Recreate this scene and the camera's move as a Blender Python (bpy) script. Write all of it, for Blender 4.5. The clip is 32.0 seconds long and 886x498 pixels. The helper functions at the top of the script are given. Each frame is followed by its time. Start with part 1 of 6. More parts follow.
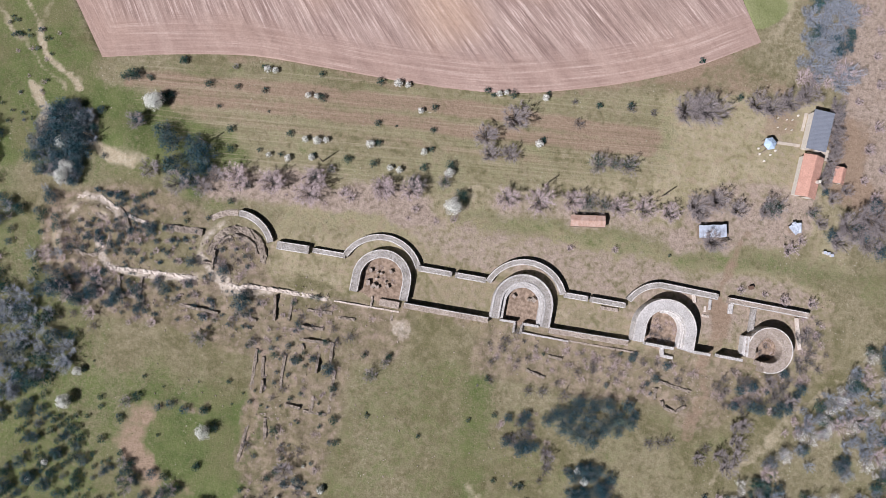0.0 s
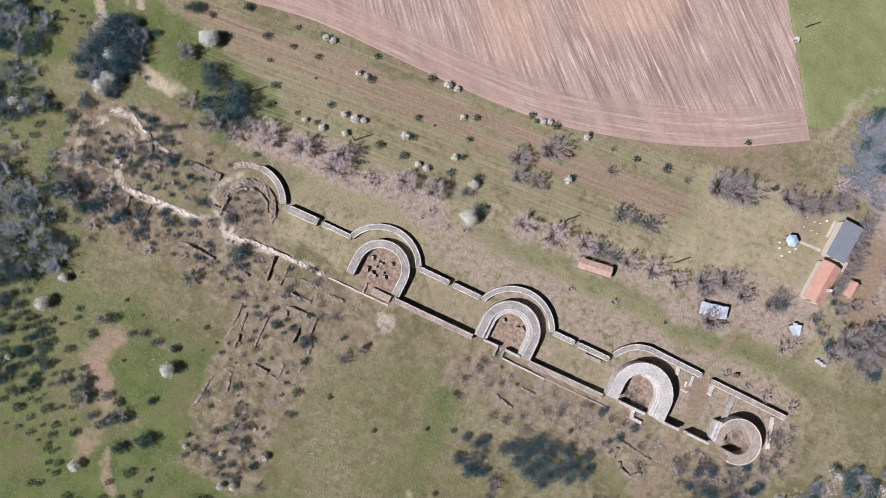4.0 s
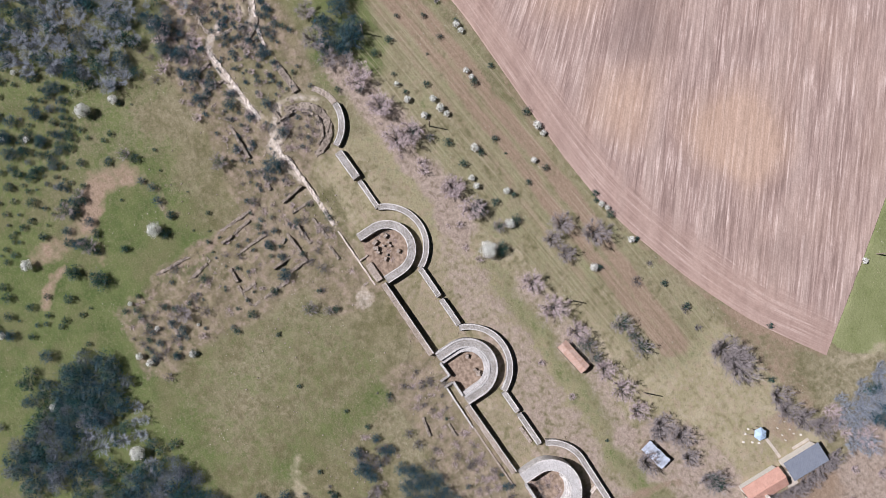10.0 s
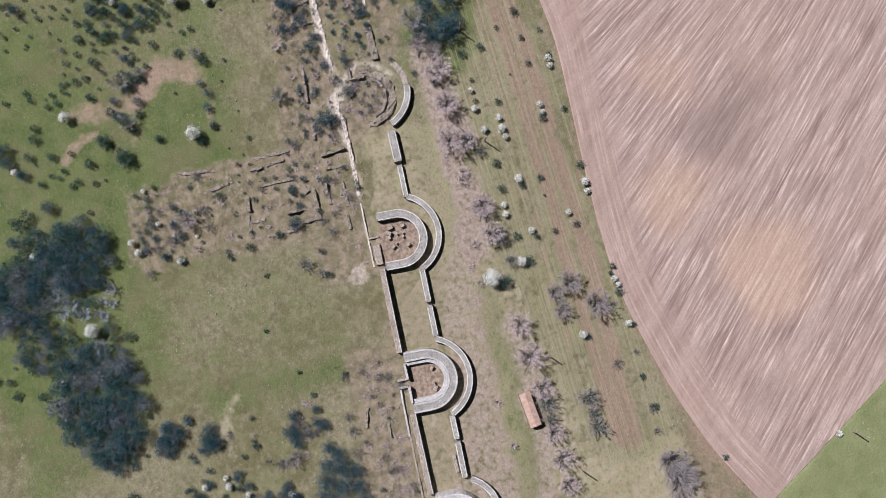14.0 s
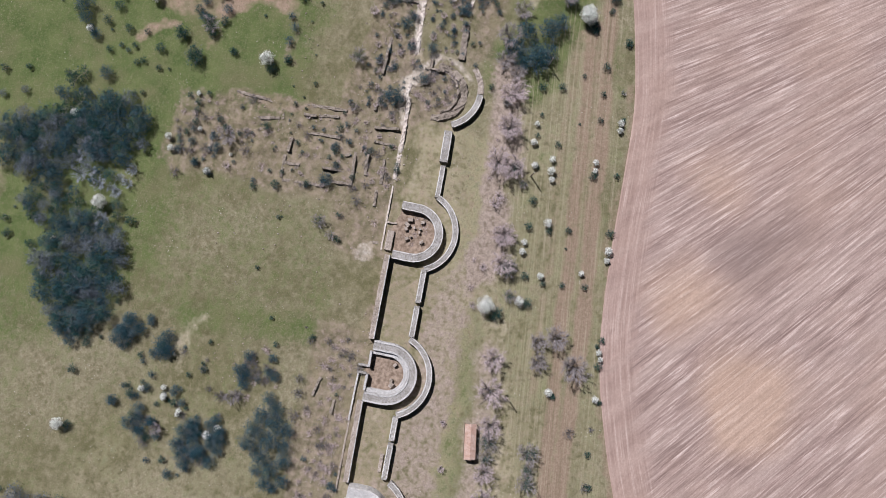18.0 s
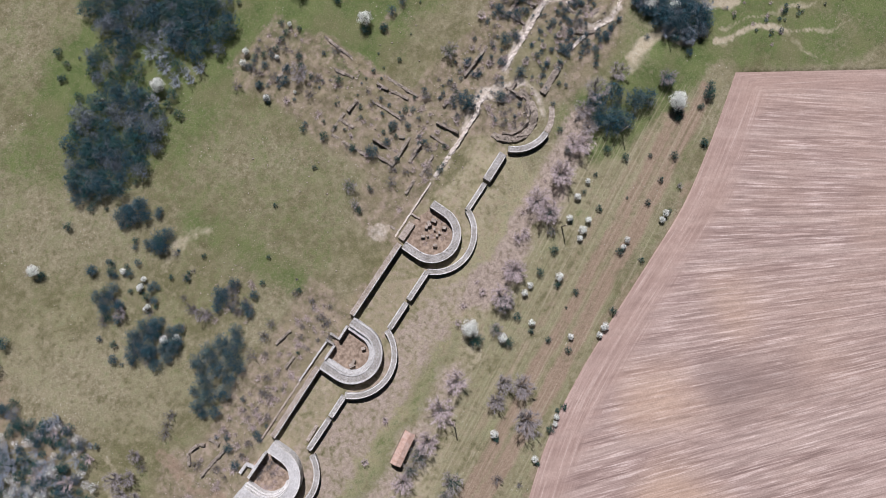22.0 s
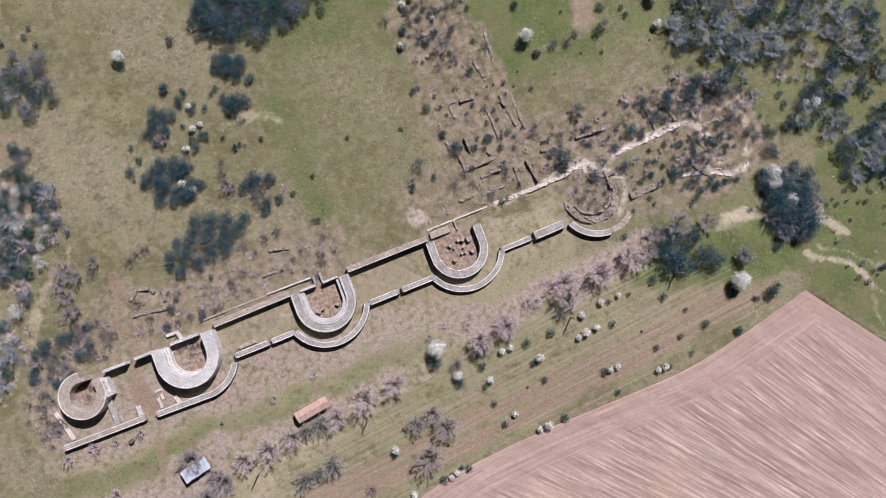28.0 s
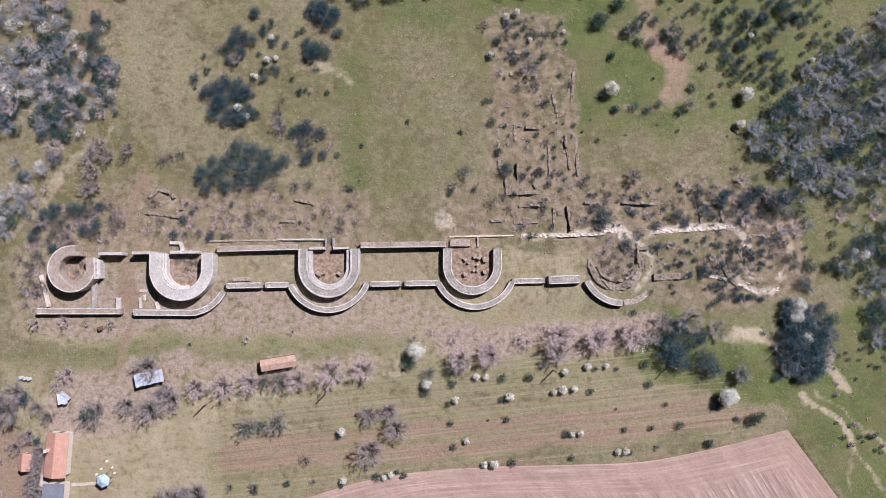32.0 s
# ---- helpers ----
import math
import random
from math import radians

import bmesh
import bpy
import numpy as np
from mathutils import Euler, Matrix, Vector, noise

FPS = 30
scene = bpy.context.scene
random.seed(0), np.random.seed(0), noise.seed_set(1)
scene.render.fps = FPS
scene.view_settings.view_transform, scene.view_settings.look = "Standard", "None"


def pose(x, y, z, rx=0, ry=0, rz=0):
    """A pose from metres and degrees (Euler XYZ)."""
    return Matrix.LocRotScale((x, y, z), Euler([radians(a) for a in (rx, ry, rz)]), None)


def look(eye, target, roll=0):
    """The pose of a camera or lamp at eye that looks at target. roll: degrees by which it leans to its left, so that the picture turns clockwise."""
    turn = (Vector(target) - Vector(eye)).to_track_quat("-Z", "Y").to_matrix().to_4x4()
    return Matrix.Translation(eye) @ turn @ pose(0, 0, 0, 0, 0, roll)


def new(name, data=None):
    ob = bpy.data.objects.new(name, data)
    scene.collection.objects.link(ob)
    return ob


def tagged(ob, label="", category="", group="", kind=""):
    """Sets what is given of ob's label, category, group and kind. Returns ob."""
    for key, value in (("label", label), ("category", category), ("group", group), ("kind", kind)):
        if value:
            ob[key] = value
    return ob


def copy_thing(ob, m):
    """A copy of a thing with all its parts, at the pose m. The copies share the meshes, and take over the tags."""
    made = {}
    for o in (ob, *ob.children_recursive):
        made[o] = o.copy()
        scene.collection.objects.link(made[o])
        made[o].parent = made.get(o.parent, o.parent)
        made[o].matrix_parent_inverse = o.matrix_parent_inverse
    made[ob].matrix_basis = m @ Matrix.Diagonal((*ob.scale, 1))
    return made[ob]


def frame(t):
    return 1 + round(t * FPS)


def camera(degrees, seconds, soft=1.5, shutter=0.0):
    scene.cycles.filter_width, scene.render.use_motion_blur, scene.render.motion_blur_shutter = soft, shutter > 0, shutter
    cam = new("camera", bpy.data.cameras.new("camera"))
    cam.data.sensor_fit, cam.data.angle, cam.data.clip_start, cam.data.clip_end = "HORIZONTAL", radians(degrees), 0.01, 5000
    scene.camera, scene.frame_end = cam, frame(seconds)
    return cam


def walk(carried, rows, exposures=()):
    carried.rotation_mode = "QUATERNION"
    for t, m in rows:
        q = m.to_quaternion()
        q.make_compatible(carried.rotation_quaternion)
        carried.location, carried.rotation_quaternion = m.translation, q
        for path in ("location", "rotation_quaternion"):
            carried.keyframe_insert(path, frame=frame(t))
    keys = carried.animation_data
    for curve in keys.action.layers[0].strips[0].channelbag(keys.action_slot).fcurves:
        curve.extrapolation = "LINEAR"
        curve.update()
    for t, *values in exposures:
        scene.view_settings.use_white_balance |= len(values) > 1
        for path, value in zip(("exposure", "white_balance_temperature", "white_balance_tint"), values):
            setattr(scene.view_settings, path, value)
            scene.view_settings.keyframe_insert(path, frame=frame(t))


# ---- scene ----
cam = camera(67.88, 32.0, soft=0.5)
PATH = [
    (0, pose(0.01, 0.25, 151.10, 2.17, -1.44, -169.02)),
    (0.5, pose(0.01, 0.24, 151.07, 2.19, -1.45, -167.52)),
    (1, pose(0.00, 0.23, 151.03, 2.22, -1.47, -165.92)),
    (1.5, pose(0.00, 0.22, 151.01, 2.24, -1.48, -164.22)),
    (2, pose(-0.00, 0.21, 150.99, 2.26, -1.50, -162.32)),
    (2.5, pose(-0.00, 0.20, 150.97, 2.28, -1.51, -160.32)),
    (3, pose(-0.01, 0.18, 150.96, 2.30, -1.53, -158.22)),
    (3.5, pose(-0.01, 0.17, 150.95, 2.31, -1.54, -156.02)),
    (4.5, pose(-0.00, 0.14, 150.94, 2.34, -1.58, -151.42)),
    (5.5, pose(-0.00, 0.11, 150.96, 2.37, -1.62, -146.62)),
    (6, pose(0.00, 0.10, 150.97, 2.38, -1.63, -144.22)),
    (7, pose(0.01, 0.06, 151.00, 2.41, -1.67, -139.42)),
    (8, pose(0.01, 0.03, 151.04, 2.42, -1.71, -134.22)),
    (9, pose(0.02, 0.00, 151.09, 2.44, -1.74, -128.92)),
    (10, pose(0.03, -0.03, 151.15, 2.45, -1.78, -123.52)),
    (11, pose(0.04, -0.06, 151.21, 2.46, -1.81, -117.92)),
    (12, pose(0.05, -0.09, 151.28, 2.47, -1.84, -112.22)),
    (13, pose(0.06, -0.12, 151.36, 2.47, -1.87, -106.62)),
    (14, pose(0.07, -0.14, 151.43, 2.48, -1.90, -101.02)),
    (14.5, pose(0.07, -0.15, 151.47, 2.48, -1.91, -98.22)),
    (15.5, pose(0.08, -0.17, 151.55, 2.48, -1.93, -92.62)),
    (16.5, pose(0.09, -0.19, 151.62, 2.48, -1.95, -86.92)),
    (17, pose(0.09, -0.20, 151.66, 2.48, -1.95, -84.02)),
    (18, pose(0.09, -0.21, 151.73, 2.48, -1.96, -78.42)),
    (19, pose(0.09, -0.22, 151.79, 2.48, -1.97, -72.72)),
    (20, pose(0.09, -0.22, 151.85, 2.48, -1.96, -67.02)),
    (21, pose(0.09, -0.22, 151.90, 2.48, -1.95, -61.32)),
    (22, pose(0.08, -0.22, 151.93, 2.48, -1.94, -55.62)),
    (23, pose(0.07, -0.20, 151.96, 2.49, -1.91, -49.92)),
    (24, pose(0.06, -0.19, 151.98, 2.49, -1.88, -44.12)),
    (25, pose(0.04, -0.16, 151.97, 2.50, -1.84, -38.32)),
    (25.5, pose(0.03, -0.15, 151.97, 2.50, -1.81, -35.52)),
    (26.5, pose(0.01, -0.11, 151.94, 2.51, -1.76, -29.72)),
    (27.5, pose(-0.02, -0.07, 151.90, 2.52, -1.69, -23.82)),
    (28, pose(-0.04, -0.04, 151.87, 2.53, -1.65, -20.82)),
    (29, pose(-0.08, 0.01, 151.80, 2.54, -1.57, -14.92)),
    (30, pose(-0.12, 0.08, 151.70, 2.56, -1.48, -9.12)),
    (30.6, pose(-0.15, 0.12, 151.63, 2.57, -1.42, -5.42)),
    (31, pose(-0.17, 0.15, 151.58, 2.58, -1.37, -3.12)),
    (31.2, pose(-0.18, 0.17, 151.55, 2.58, -1.35, -2.72)),
    (31.4, pose(-0.19, 0.18, 151.53, 2.59, -1.33, -2.52)),
    (31.6, pose(-0.20, 0.20, 151.50, 2.59, -1.30, -2.02)),
    (31.8, pose(-0.21, 0.22, 151.47, 2.60, -1.28, -1.07)),
    (32, pose(-0.22, 0.23, 151.44, 2.61, -1.25, 0.03)),
]
walk(cam, PATH, [(0, -0.03, 6070, 19), (8, -0.01, 6050, 19), (14, -0.05, 5970, 17), (18, -0.09, 5950, 17), (24, -0.06, 5970, 19), (29, 0.03, 6060, 23), (32, 0.06, 6090, 24)])

# ---- light: clear spring midday, sun from the far side of the ruin ----
SUN_ELEV, SUN_AZ = radians(49), radians(45)
world = bpy.data.worlds.new("sky")
scene.world = world
world.use_nodes = True
wn = world.node_tree
sky = wn.nodes.new("ShaderNodeTexSky")
sky.sky_type = "NISHITA"
sky.sun_disc = False
sky.sun_elevation = SUN_ELEV
sky.sun_rotation = math.pi / 2 - SUN_AZ
wn.links.new(sky.outputs[0], wn.nodes["Background"].inputs[0])
wn.nodes["Background"].inputs[1].default_value = 0.0095
sun = new("sun", bpy.data.lights.new("sun", "SUN"))
sun.data.energy, sun.data.angle, sun.data.color = 6.0, radians(0.5), (1.0, 0.96, 0.915)
sun.matrix_world = look((100 * math.cos(SUN_AZ), 100 * math.sin(SUN_AZ), 100 * math.tan(SUN_ELEV)), (0, 0, 0))


# ---- materials ----
class Nodes:
    """Short hand for building a node material."""

    def __init__(self, name):
        self.m = bpy.data.materials.new(name)
        self.m.use_nodes = True
        self.t = self.m.node_tree
        self.b = self.t.nodes["Principled BSDF"]

    def n(self, kind):
        return self.t.nodes.new("ShaderNode" + kind)

    def put(self, sock, v):
        if v is None:
            return
        if isinstance(v, bpy.types.NodeSocket):
            self.t.links.new(v, sock)
        else:
            sock.default_value = v

    def pos(self):
        return self.n("NewGeometry").outputs["Position"]

    def local(self):
        return self.n("TexCoord").outputs["Object"]

    def noise(self, scale, detail=4.0, vec=None, rough=0.55):
        q = self.n("TexNoise")
        q.inputs["Scale"].default_value, q.inputs["Detail"].default_value, q.inputs["Roughness"].default_value = scale, detail, rough
        self.put(q.inputs["Vector"], vec if vec is not None else self.pos())
        return q.outputs["Fac"]

    def voronoi(self, scale, vec=None, feature="F1"):
        q = self.n("TexVoronoi")
        q.feature = feature
        q.inputs["Scale"].default_value = scale
        self.put(q.inputs["Vector"], vec if vec is not None else self.pos())
        return q

    def scaled(self, vec, rot, sc):
        q = self.n("Mapping")
        q.vector_type = "TEXTURE"
        self.put(q.inputs["Vector"], vec)
        q.inputs["Rotation"].default_value = (0, 0, rot)
        q.inputs["Scale"].default_value = [1 / v for v in sc]
        return q.outputs[0]

    def span(self, v, lo, hi, a=0.0, b=1.0):
        q = self.n("MapRange")
        self.put(q.inputs["Value"], v)
        for k, x in (("From Min", lo), ("From Max", hi), ("To Min", a), ("To Max", b)):
            q.inputs[k].default_value = x
        return q.outputs[0]

    def calc(self, op, a, b=0.0):
        q = self.n("Math")
        q.operation = op
        self.put(q.inputs[0], a)
        self.put(q.inputs[1], b)
        return q.outputs[0]

    def mix(self, fac, a, b, blend="MIX"):
        q = self.n("Mix")
        q.data_type, q.blend_type = "RGBA", blend
        self.put(q.inputs[0], fac)
        self.put(q.inputs[6], (*a, 1) if isinstance(a, tuple) else a)
        self.put(q.inputs[7], (*b, 1) if isinstance(b, tuple) else b)
        return q.outputs[2]

    def attr(self, name):
        q = self.n("Attribute")
        q.attribute_name = name
        return q.outputs["Fac"]

    def random(self):
        return self.n("ObjectInfo").outputs["Random"]

    def island(self):
        return self.n("NewGeometry").outputs["Random Per Island"]

    def done(self, colour, rough=0.9, bump=None, strength=0.5, dist=0.1, metal=0.0, spec=0.2):
        self.put(self.b.inputs["Base Color"], (*colour, 1) if isinstance(colour, tuple) else colour)
        self.put(self.b.inputs["Roughness"], rough)
        self.b.inputs["Metallic"].default_value = metal
        self.b.inputs["Specular IOR Level"].default_value = spec
        if bump is not None:
            q = self.n("Bump")
            q.inputs["Strength"].default_value, q.inputs["Distance"].default_value = strength, dist
            self.put(q.inputs["Height"], bump)
            self.t.links.new(q.outputs[0], self.b.inputs["Normal"])
        return self.m


def ground_material():
    k = Nodes("meadow_ground")
    big, mid, fine, tiny = k.noise(0.035, 5), k.noise(0.17, 6), k.noise(1.1, 6, rough=0.7), k.noise(3.0, 3, rough=0.6)
    patch, clump = k.noise(0.45, 4, rough=0.6), k.noise(0.75, 4, rough=0.62)
    dry = k.mix(k.span(mid, 0.35, 0.65), (0.205, 0.175, 0.105), (0.28, 0.24, 0.158))
    dry = k.mix(k.span(fine, 0.45, 0.70), dry, (0.38, 0.335, 0.235))
    olive = k.mix(k.span(mid, 0.38, 0.62), (0.152, 0.14, 0.07), (0.23, 0.203, 0.117))
    green = k.mix(k.span(mid, 0.35, 0.65), (0.092, 0.13, 0.04), (0.155, 0.18, 0.07))
    green = k.mix(k.span(fine, 0.5, 0.75), green, (0.20, 0.195, 0.10))
    green = k.mix(k.span(k.noise(0.09, 4), 0.50, 0.66, 0.0, 0.7), green, (0.19, 0.175, 0.092))
    brush = k.mix(k.span(patch, 0.40, 0.60), (0.21, 0.165, 0.118), (0.345, 0.262, 0.202))
    brush = k.mix(k.span(clump, 0.52, 0.64, 0.0, 0.7), brush, (0.39, 0.305, 0.25))
    brush = k.mix(k.span(mid, 0.52, 0.62, 0.0, 0.55), brush, (0.21, 0.188, 0.096))
    brush = k.mix(k.span(clump, 0.44, 0.34, 0.0, 0.8), brush, (0.13, 0.11, 0.075))
    straw = k.mix(k.span(mid, 0.38, 0.62), (0.325, 0.287, 0.17), (0.41, 0.355, 0.235))
    straw = k.mix(k.span(clump, 0.50, 0.64, 0.0, 0.8), straw, (0.42, 0.355, 0.265))
    straw = k.mix(k.span(clump, 0.46, 0.36, 0.0, 0.5), straw, (0.19, 0.16, 0.095))
    straw = k.mix(k.span(patch, 0.52, 0.62, 0.0, 0.5), straw, (0.38, 0.285, 0.215))
    pink = k.mix(k.span(fine, 0.38, 0.62), (0.31, 0.24, 0.195), (0.46, 0.37, 0.315))
    pink = k.mix(k.span(clump, 0.48, 0.36, 0.0, 0.75), pink, (0.20, 0.155, 0.115))
    crop = k.mix(k.span(mid, 0.35, 0.65), (0.20, 0.225, 0.095), (0.27, 0.285, 0.14))
    soil = k.mix(k.span(fine, 0.3, 0.7), (0.25, 0.175, 0.125), (0.37, 0.275, 0.205))
    sand = k.mix(k.span(fine, 0.3, 0.7), (0.54, 0.47, 0.36), (0.36, 0.295, 0.195))
    clay = k.mix(k.span(fine, 0.3, 0.7), (0.42, 0.305, 0.235), (0.29, 0.215, 0.145))
    pale = k.mix(k.span(fine, 0.35, 0.65), (0.68, 0.60, 0.525), (0.42, 0.345, 0.28))
    c = k.mix(k.span(big, 0.40, 0.60), olive, dry)
    c = k.mix(k.span(patch, 0.50, 0.68, 0.0, 0.55), c, (0.36, 0.31, 0.21))
    c = k.mix(k.span(patch, 0.46, 0.32, 0.0, 0.6), c, (0.142, 0.134, 0.064))
    c = k.mix(k.span(clump, 0.46, 0.36, 0.0, 0.45), c, (0.12, 0.112, 0.055))
    rag = k.calc("SUBTRACT", clump, 0.5)
    rag2 = k.calc("SUBTRACT", mid, 0.5)
    for name, layer in (("straw", straw), ("green", green), ("crop", crop), ("brush", brush), ("pink", pink), ("soil", soil), ("sand", sand), ("clay", clay), ("pale", pale)):
        a = k.attr(name)
        edge = k.calc("ADD", a, k.calc("ADD", k.calc("MULTIPLY", rag, 1.1), k.calc("MULTIPLY", rag2, 1.1)))
        m = k.calc("MULTIPLY", k.span(edge, 0.25, 0.8), k.span(a, 0.02, 0.22))
        c = k.mix(m, c, layer)
    lane = k.noise(1.0, 5, k.scaled(k.pos(), ROWS, (0.03, 1.5, 1)), 0.7)
    c = k.mix(k.calc("MULTIPLY", k.attr("rows"), k.span(lane, 0.52, 0.68, 0.0, 0.6)), c, (0.42, 0.355, 0.255))
    c = k.mix(k.calc("MULTIPLY", k.attr("rows"), k.span(lane, 0.47, 0.32, 0.0, 0.6)), c, (0.16, 0.145, 0.08))
    c = k.mix(k.span(tiny, 0.54, 0.74, 0.0, 0.4), c, k.mix(0.7, c, (0.045, 0.042, 0.03)))
    c = k.mix(k.span(tiny, 0.46, 0.30, 0.0, 0.3), c, k.mix(0.45, c, (0.60, 0.52, 0.40)))
    speck = k.voronoi(1.1)
    stone = k.calc("MULTIPLY", k.span(speck.outputs["Distance"], 0.10, 0.16, 1, 0), k.span(k.noise(0.12, 2), 0.56, 0.66))
    c = k.mix(stone, c, (0.50, 0.46, 0.39))
    c = k.mix(1.0, c, (0.83, 0.855, 0.84), "MULTIPLY")
    return k.done(c, 0.95, k.calc("ADD", k.calc("ADD", fine, clump), k.calc("MULTIPLY", tiny, 0.3)), 0.55, 0.25, spec=0.1)


def field_material():
    k = Nodes("ploughed_soil")
    head = k.attr("headland")
    fan = k.n("CombineXYZ")
    k.put(fan.inputs[0], k.attr("fan_along"))
    k.put(fan.inputs[1], k.attr("fan_across"))
    lines = k.noise(1.0, 4, k.scaled(fan.outputs[0], 0.0, (0.075, 1.45, 1)), 0.66)
    bands = k.noise(1.0, 3, k.scaled(fan.outputs[0], 0.0, (0.02, 0.28, 1)))
    uv = k.n("CombineXYZ")
    k.put(uv.inputs[0], k.calc("MULTIPLY", k.attr("along"), 0.04))
    k.put(uv.inputs[1], k.calc("MULTIPLY", k.attr("inward"), 1.05))
    bord = k.noise(1.0, 5, uv.outputs[0], 0.7)
    f = k.mix(head, lines, bord)
    fine = k.noise(2.2, 5, rough=0.7)
    big = k.noise(0.03, 3)
    c = k.mix(k.span(f, 0.38, 0.58), (0.235, 0.168, 0.146), (0.40, 0.30, 0.263))
    c = k.mix(k.calc("MULTIPLY", k.span(f, 0.53, 0.66), k.span(k.noise(0.12, 4, fan.outputs[0]), 0.40, 0.60, 0.15, 0.9)), c, (0.68, 0.565, 0.51))
    c = k.mix(k.span(bands, 0.42, 0.66, 0.0, 0.45), c, (0.52, 0.415, 0.36))
    c = k.mix(k.span(big, 0.45, 0.70, 0.0, 0.45), c, (0.42, 0.305, 0.24))
    c = k.mix(k.calc("MULTIPLY", head, 0.45), c, (0.40, 0.285, 0.235))
    c = k.mix(k.calc("MULTIPLY", k.attr("damp"), 0.6), c, (0.20, 0.15, 0.135))
    c = k.mix(k.calc("MULTIPLY", k.attr("warm"), 0.5), c, (0.54, 0.38, 0.265))
    c = k.mix(k.span(fine, 0.4, 0.75, 0.0, 0.35), c, (0.16, 0.11, 0.085))
    return k.done(c, 0.95, k.calc("ADD", f, k.calc("MULTIPLY", fine, 0.35)), 0.5, 0.2, spec=0.1)


def stone_material(name, light, dark, moss, mossy=0.5):
    k = Nodes(name)
    n0, n1, n2, n3 = k.noise(0.45, 4), k.noise(1.3, 5, rough=0.65), k.noise(2.6, 4, rough=0.65), k.noise(5.0, 3, rough=0.6)
    v = k.voronoi(3.6)
    joint = k.voronoi(3.6, feature="DISTANCE_TO_EDGE")
    c = k.mix(k.span(n0, 0.36, 0.66), light, dark)
    c = k.mix(k.span(n1, 0.44, 0.66, 0.0, 0.7), c, dark)
    c = k.mix(k.span(v.outputs["Color"], 0.2, 0.9, 0.0, 0.4), c, light)
    c = k.mix(k.span(joint.outputs["Distance"], 0.0, 0.06, 0.35, 0.0), c, tuple(x * 0.5 for x in dark))
    c = k.mix(k.calc("MULTIPLY", k.span(n2, 0.48, 0.64), mossy), c, moss)
    c = k.mix(k.span(n3, 0.54, 0.70, 0.0, 0.55), c, (0.11, 0.10, 0.09))
    c = k.mix(k.span(n3, 0.45, 0.32, 0.0, 0.45), c, light)
    h = k.calc("ADD", k.span(joint.outputs["Distance"], 0.0, 0.12, 0.0, 0.4), k.calc("MULTIPLY", n2, 1.2))
    return k.done(c, 0.9, h, 0.8, 0.12, spec=0.2)


def leaf_material(name, a, b, c2):
    k = Nodes(name)
    c = k.mix(k.island(), a, b)
    c = k.mix(k.span(k.random(), 0.2, 1.0, 0.0, 0.6), c, c2)
    m = k.done(c, 0.75, spec=0.15)
    k.b.inputs["Subsurface Weight"].default_value = 0.0
    return m


def bark_material(name, a, b):
    k = Nodes(name)
    c = k.mix(k.noise(3.0, 4, k.local()), a, b)
    c = k.mix(k.calc("MULTIPLY", k.island(), 0.6), c, b)
    c = k.mix(k.calc("MULTIPLY", k.random(), 0.35), c, a)
    return k.done(c, 0.9, k.noise(12.0, 3, k.local()), 0.4, 0.02)


def roof_material(name, a, b, pitch, rough=0.6, metal=0.0):
    k = Nodes(name)
    p = k.local()
    w = k.n("TexWave")
    w.wave_type, w.bands_direction = "BANDS", "X"
    w.inputs["Scale"].default_value, w.inputs["Distortion"].default_value = pitch, 0.3
    k.put(w.inputs["Vector"], p)
    n = k.noise(0.9, 5, p)
    c = k.mix(k.span(n, 0.35, 0.65), a, b)
    c = k.mix(k.span(k.noise(4.0, 4, p), 0.5, 0.75, 0.0, 0.5), c, tuple(x * 0.45 for x in a))
    c = k.mix(k.span(w.outputs["Fac"], 0.0, 0.35, 0.35, 0.0), c, tuple(x * 0.4 for x in b))
    return k.done(c, rough, w.outputs["Fac"], 0.5, 0.04, metal, 0.3)


def plain_material(name, a, b, rough=0.8, scale=2.0):
    k = Nodes(name)
    c = k.mix(k.span(k.noise(scale, 5, k.local()), 0.35, 0.65), a, b)
    c = k.mix(k.span(k.noise(scale * 6, 3, k.local()), 0.5, 0.8, 0.0, 0.4), c, tuple(x * 0.5 for x in a))
    return k.done(c, rough, k.noise(scale * 8, 3, k.local()), 0.3, 0.02)


ROWS = radians(6)
FURROW = radians(134.5)
FAN = (20.0, -65.0)
M_GROUND = ground_material()
M_FIELD = field_material()
M_WALL = stone_material("weathered_masonry", (0.50, 0.48, 0.46), (0.27, 0.255, 0.235), (0.21, 0.185, 0.12), 0.5)
M_EDGE = stone_material("mortared_edge", (0.80, 0.785, 0.76), (0.56, 0.54, 0.51), (0.30, 0.275, 0.21), 0.3)
M_PALE = stone_material("pale_capped_masonry", (0.68, 0.67, 0.655), (0.45, 0.44, 0.425), (0.34, 0.315, 0.27), 0.3)
M_EARTHY = stone_material("earthy_masonry", (0.50, 0.435, 0.38), (0.31, 0.255, 0.215), (0.22, 0.19, 0.12), 0.5)
M_FOOT = stone_material("brown_footing_stone", (0.38, 0.325, 0.275), (0.21, 0.175, 0.145), (0.15, 0.135, 0.085), 0.6)
M_RUBBLE = stone_material("crumbled_mortar", (0.80, 0.73, 0.66), (0.55, 0.47, 0.40), (0.30, 0.25, 0.18), 0.35)
M_PIT = plain_material("trodden_earth", (0.17, 0.125, 0.09), (0.36, 0.28, 0.215), 0.95, 1.3)
M_BARK = bark_material("grey_bark", (0.13, 0.115, 0.11), (0.21, 0.185, 0.18))
M_LIMB = bark_material("grey_limbs", (0.10, 0.092, 0.09), (0.17, 0.158, 0.155))
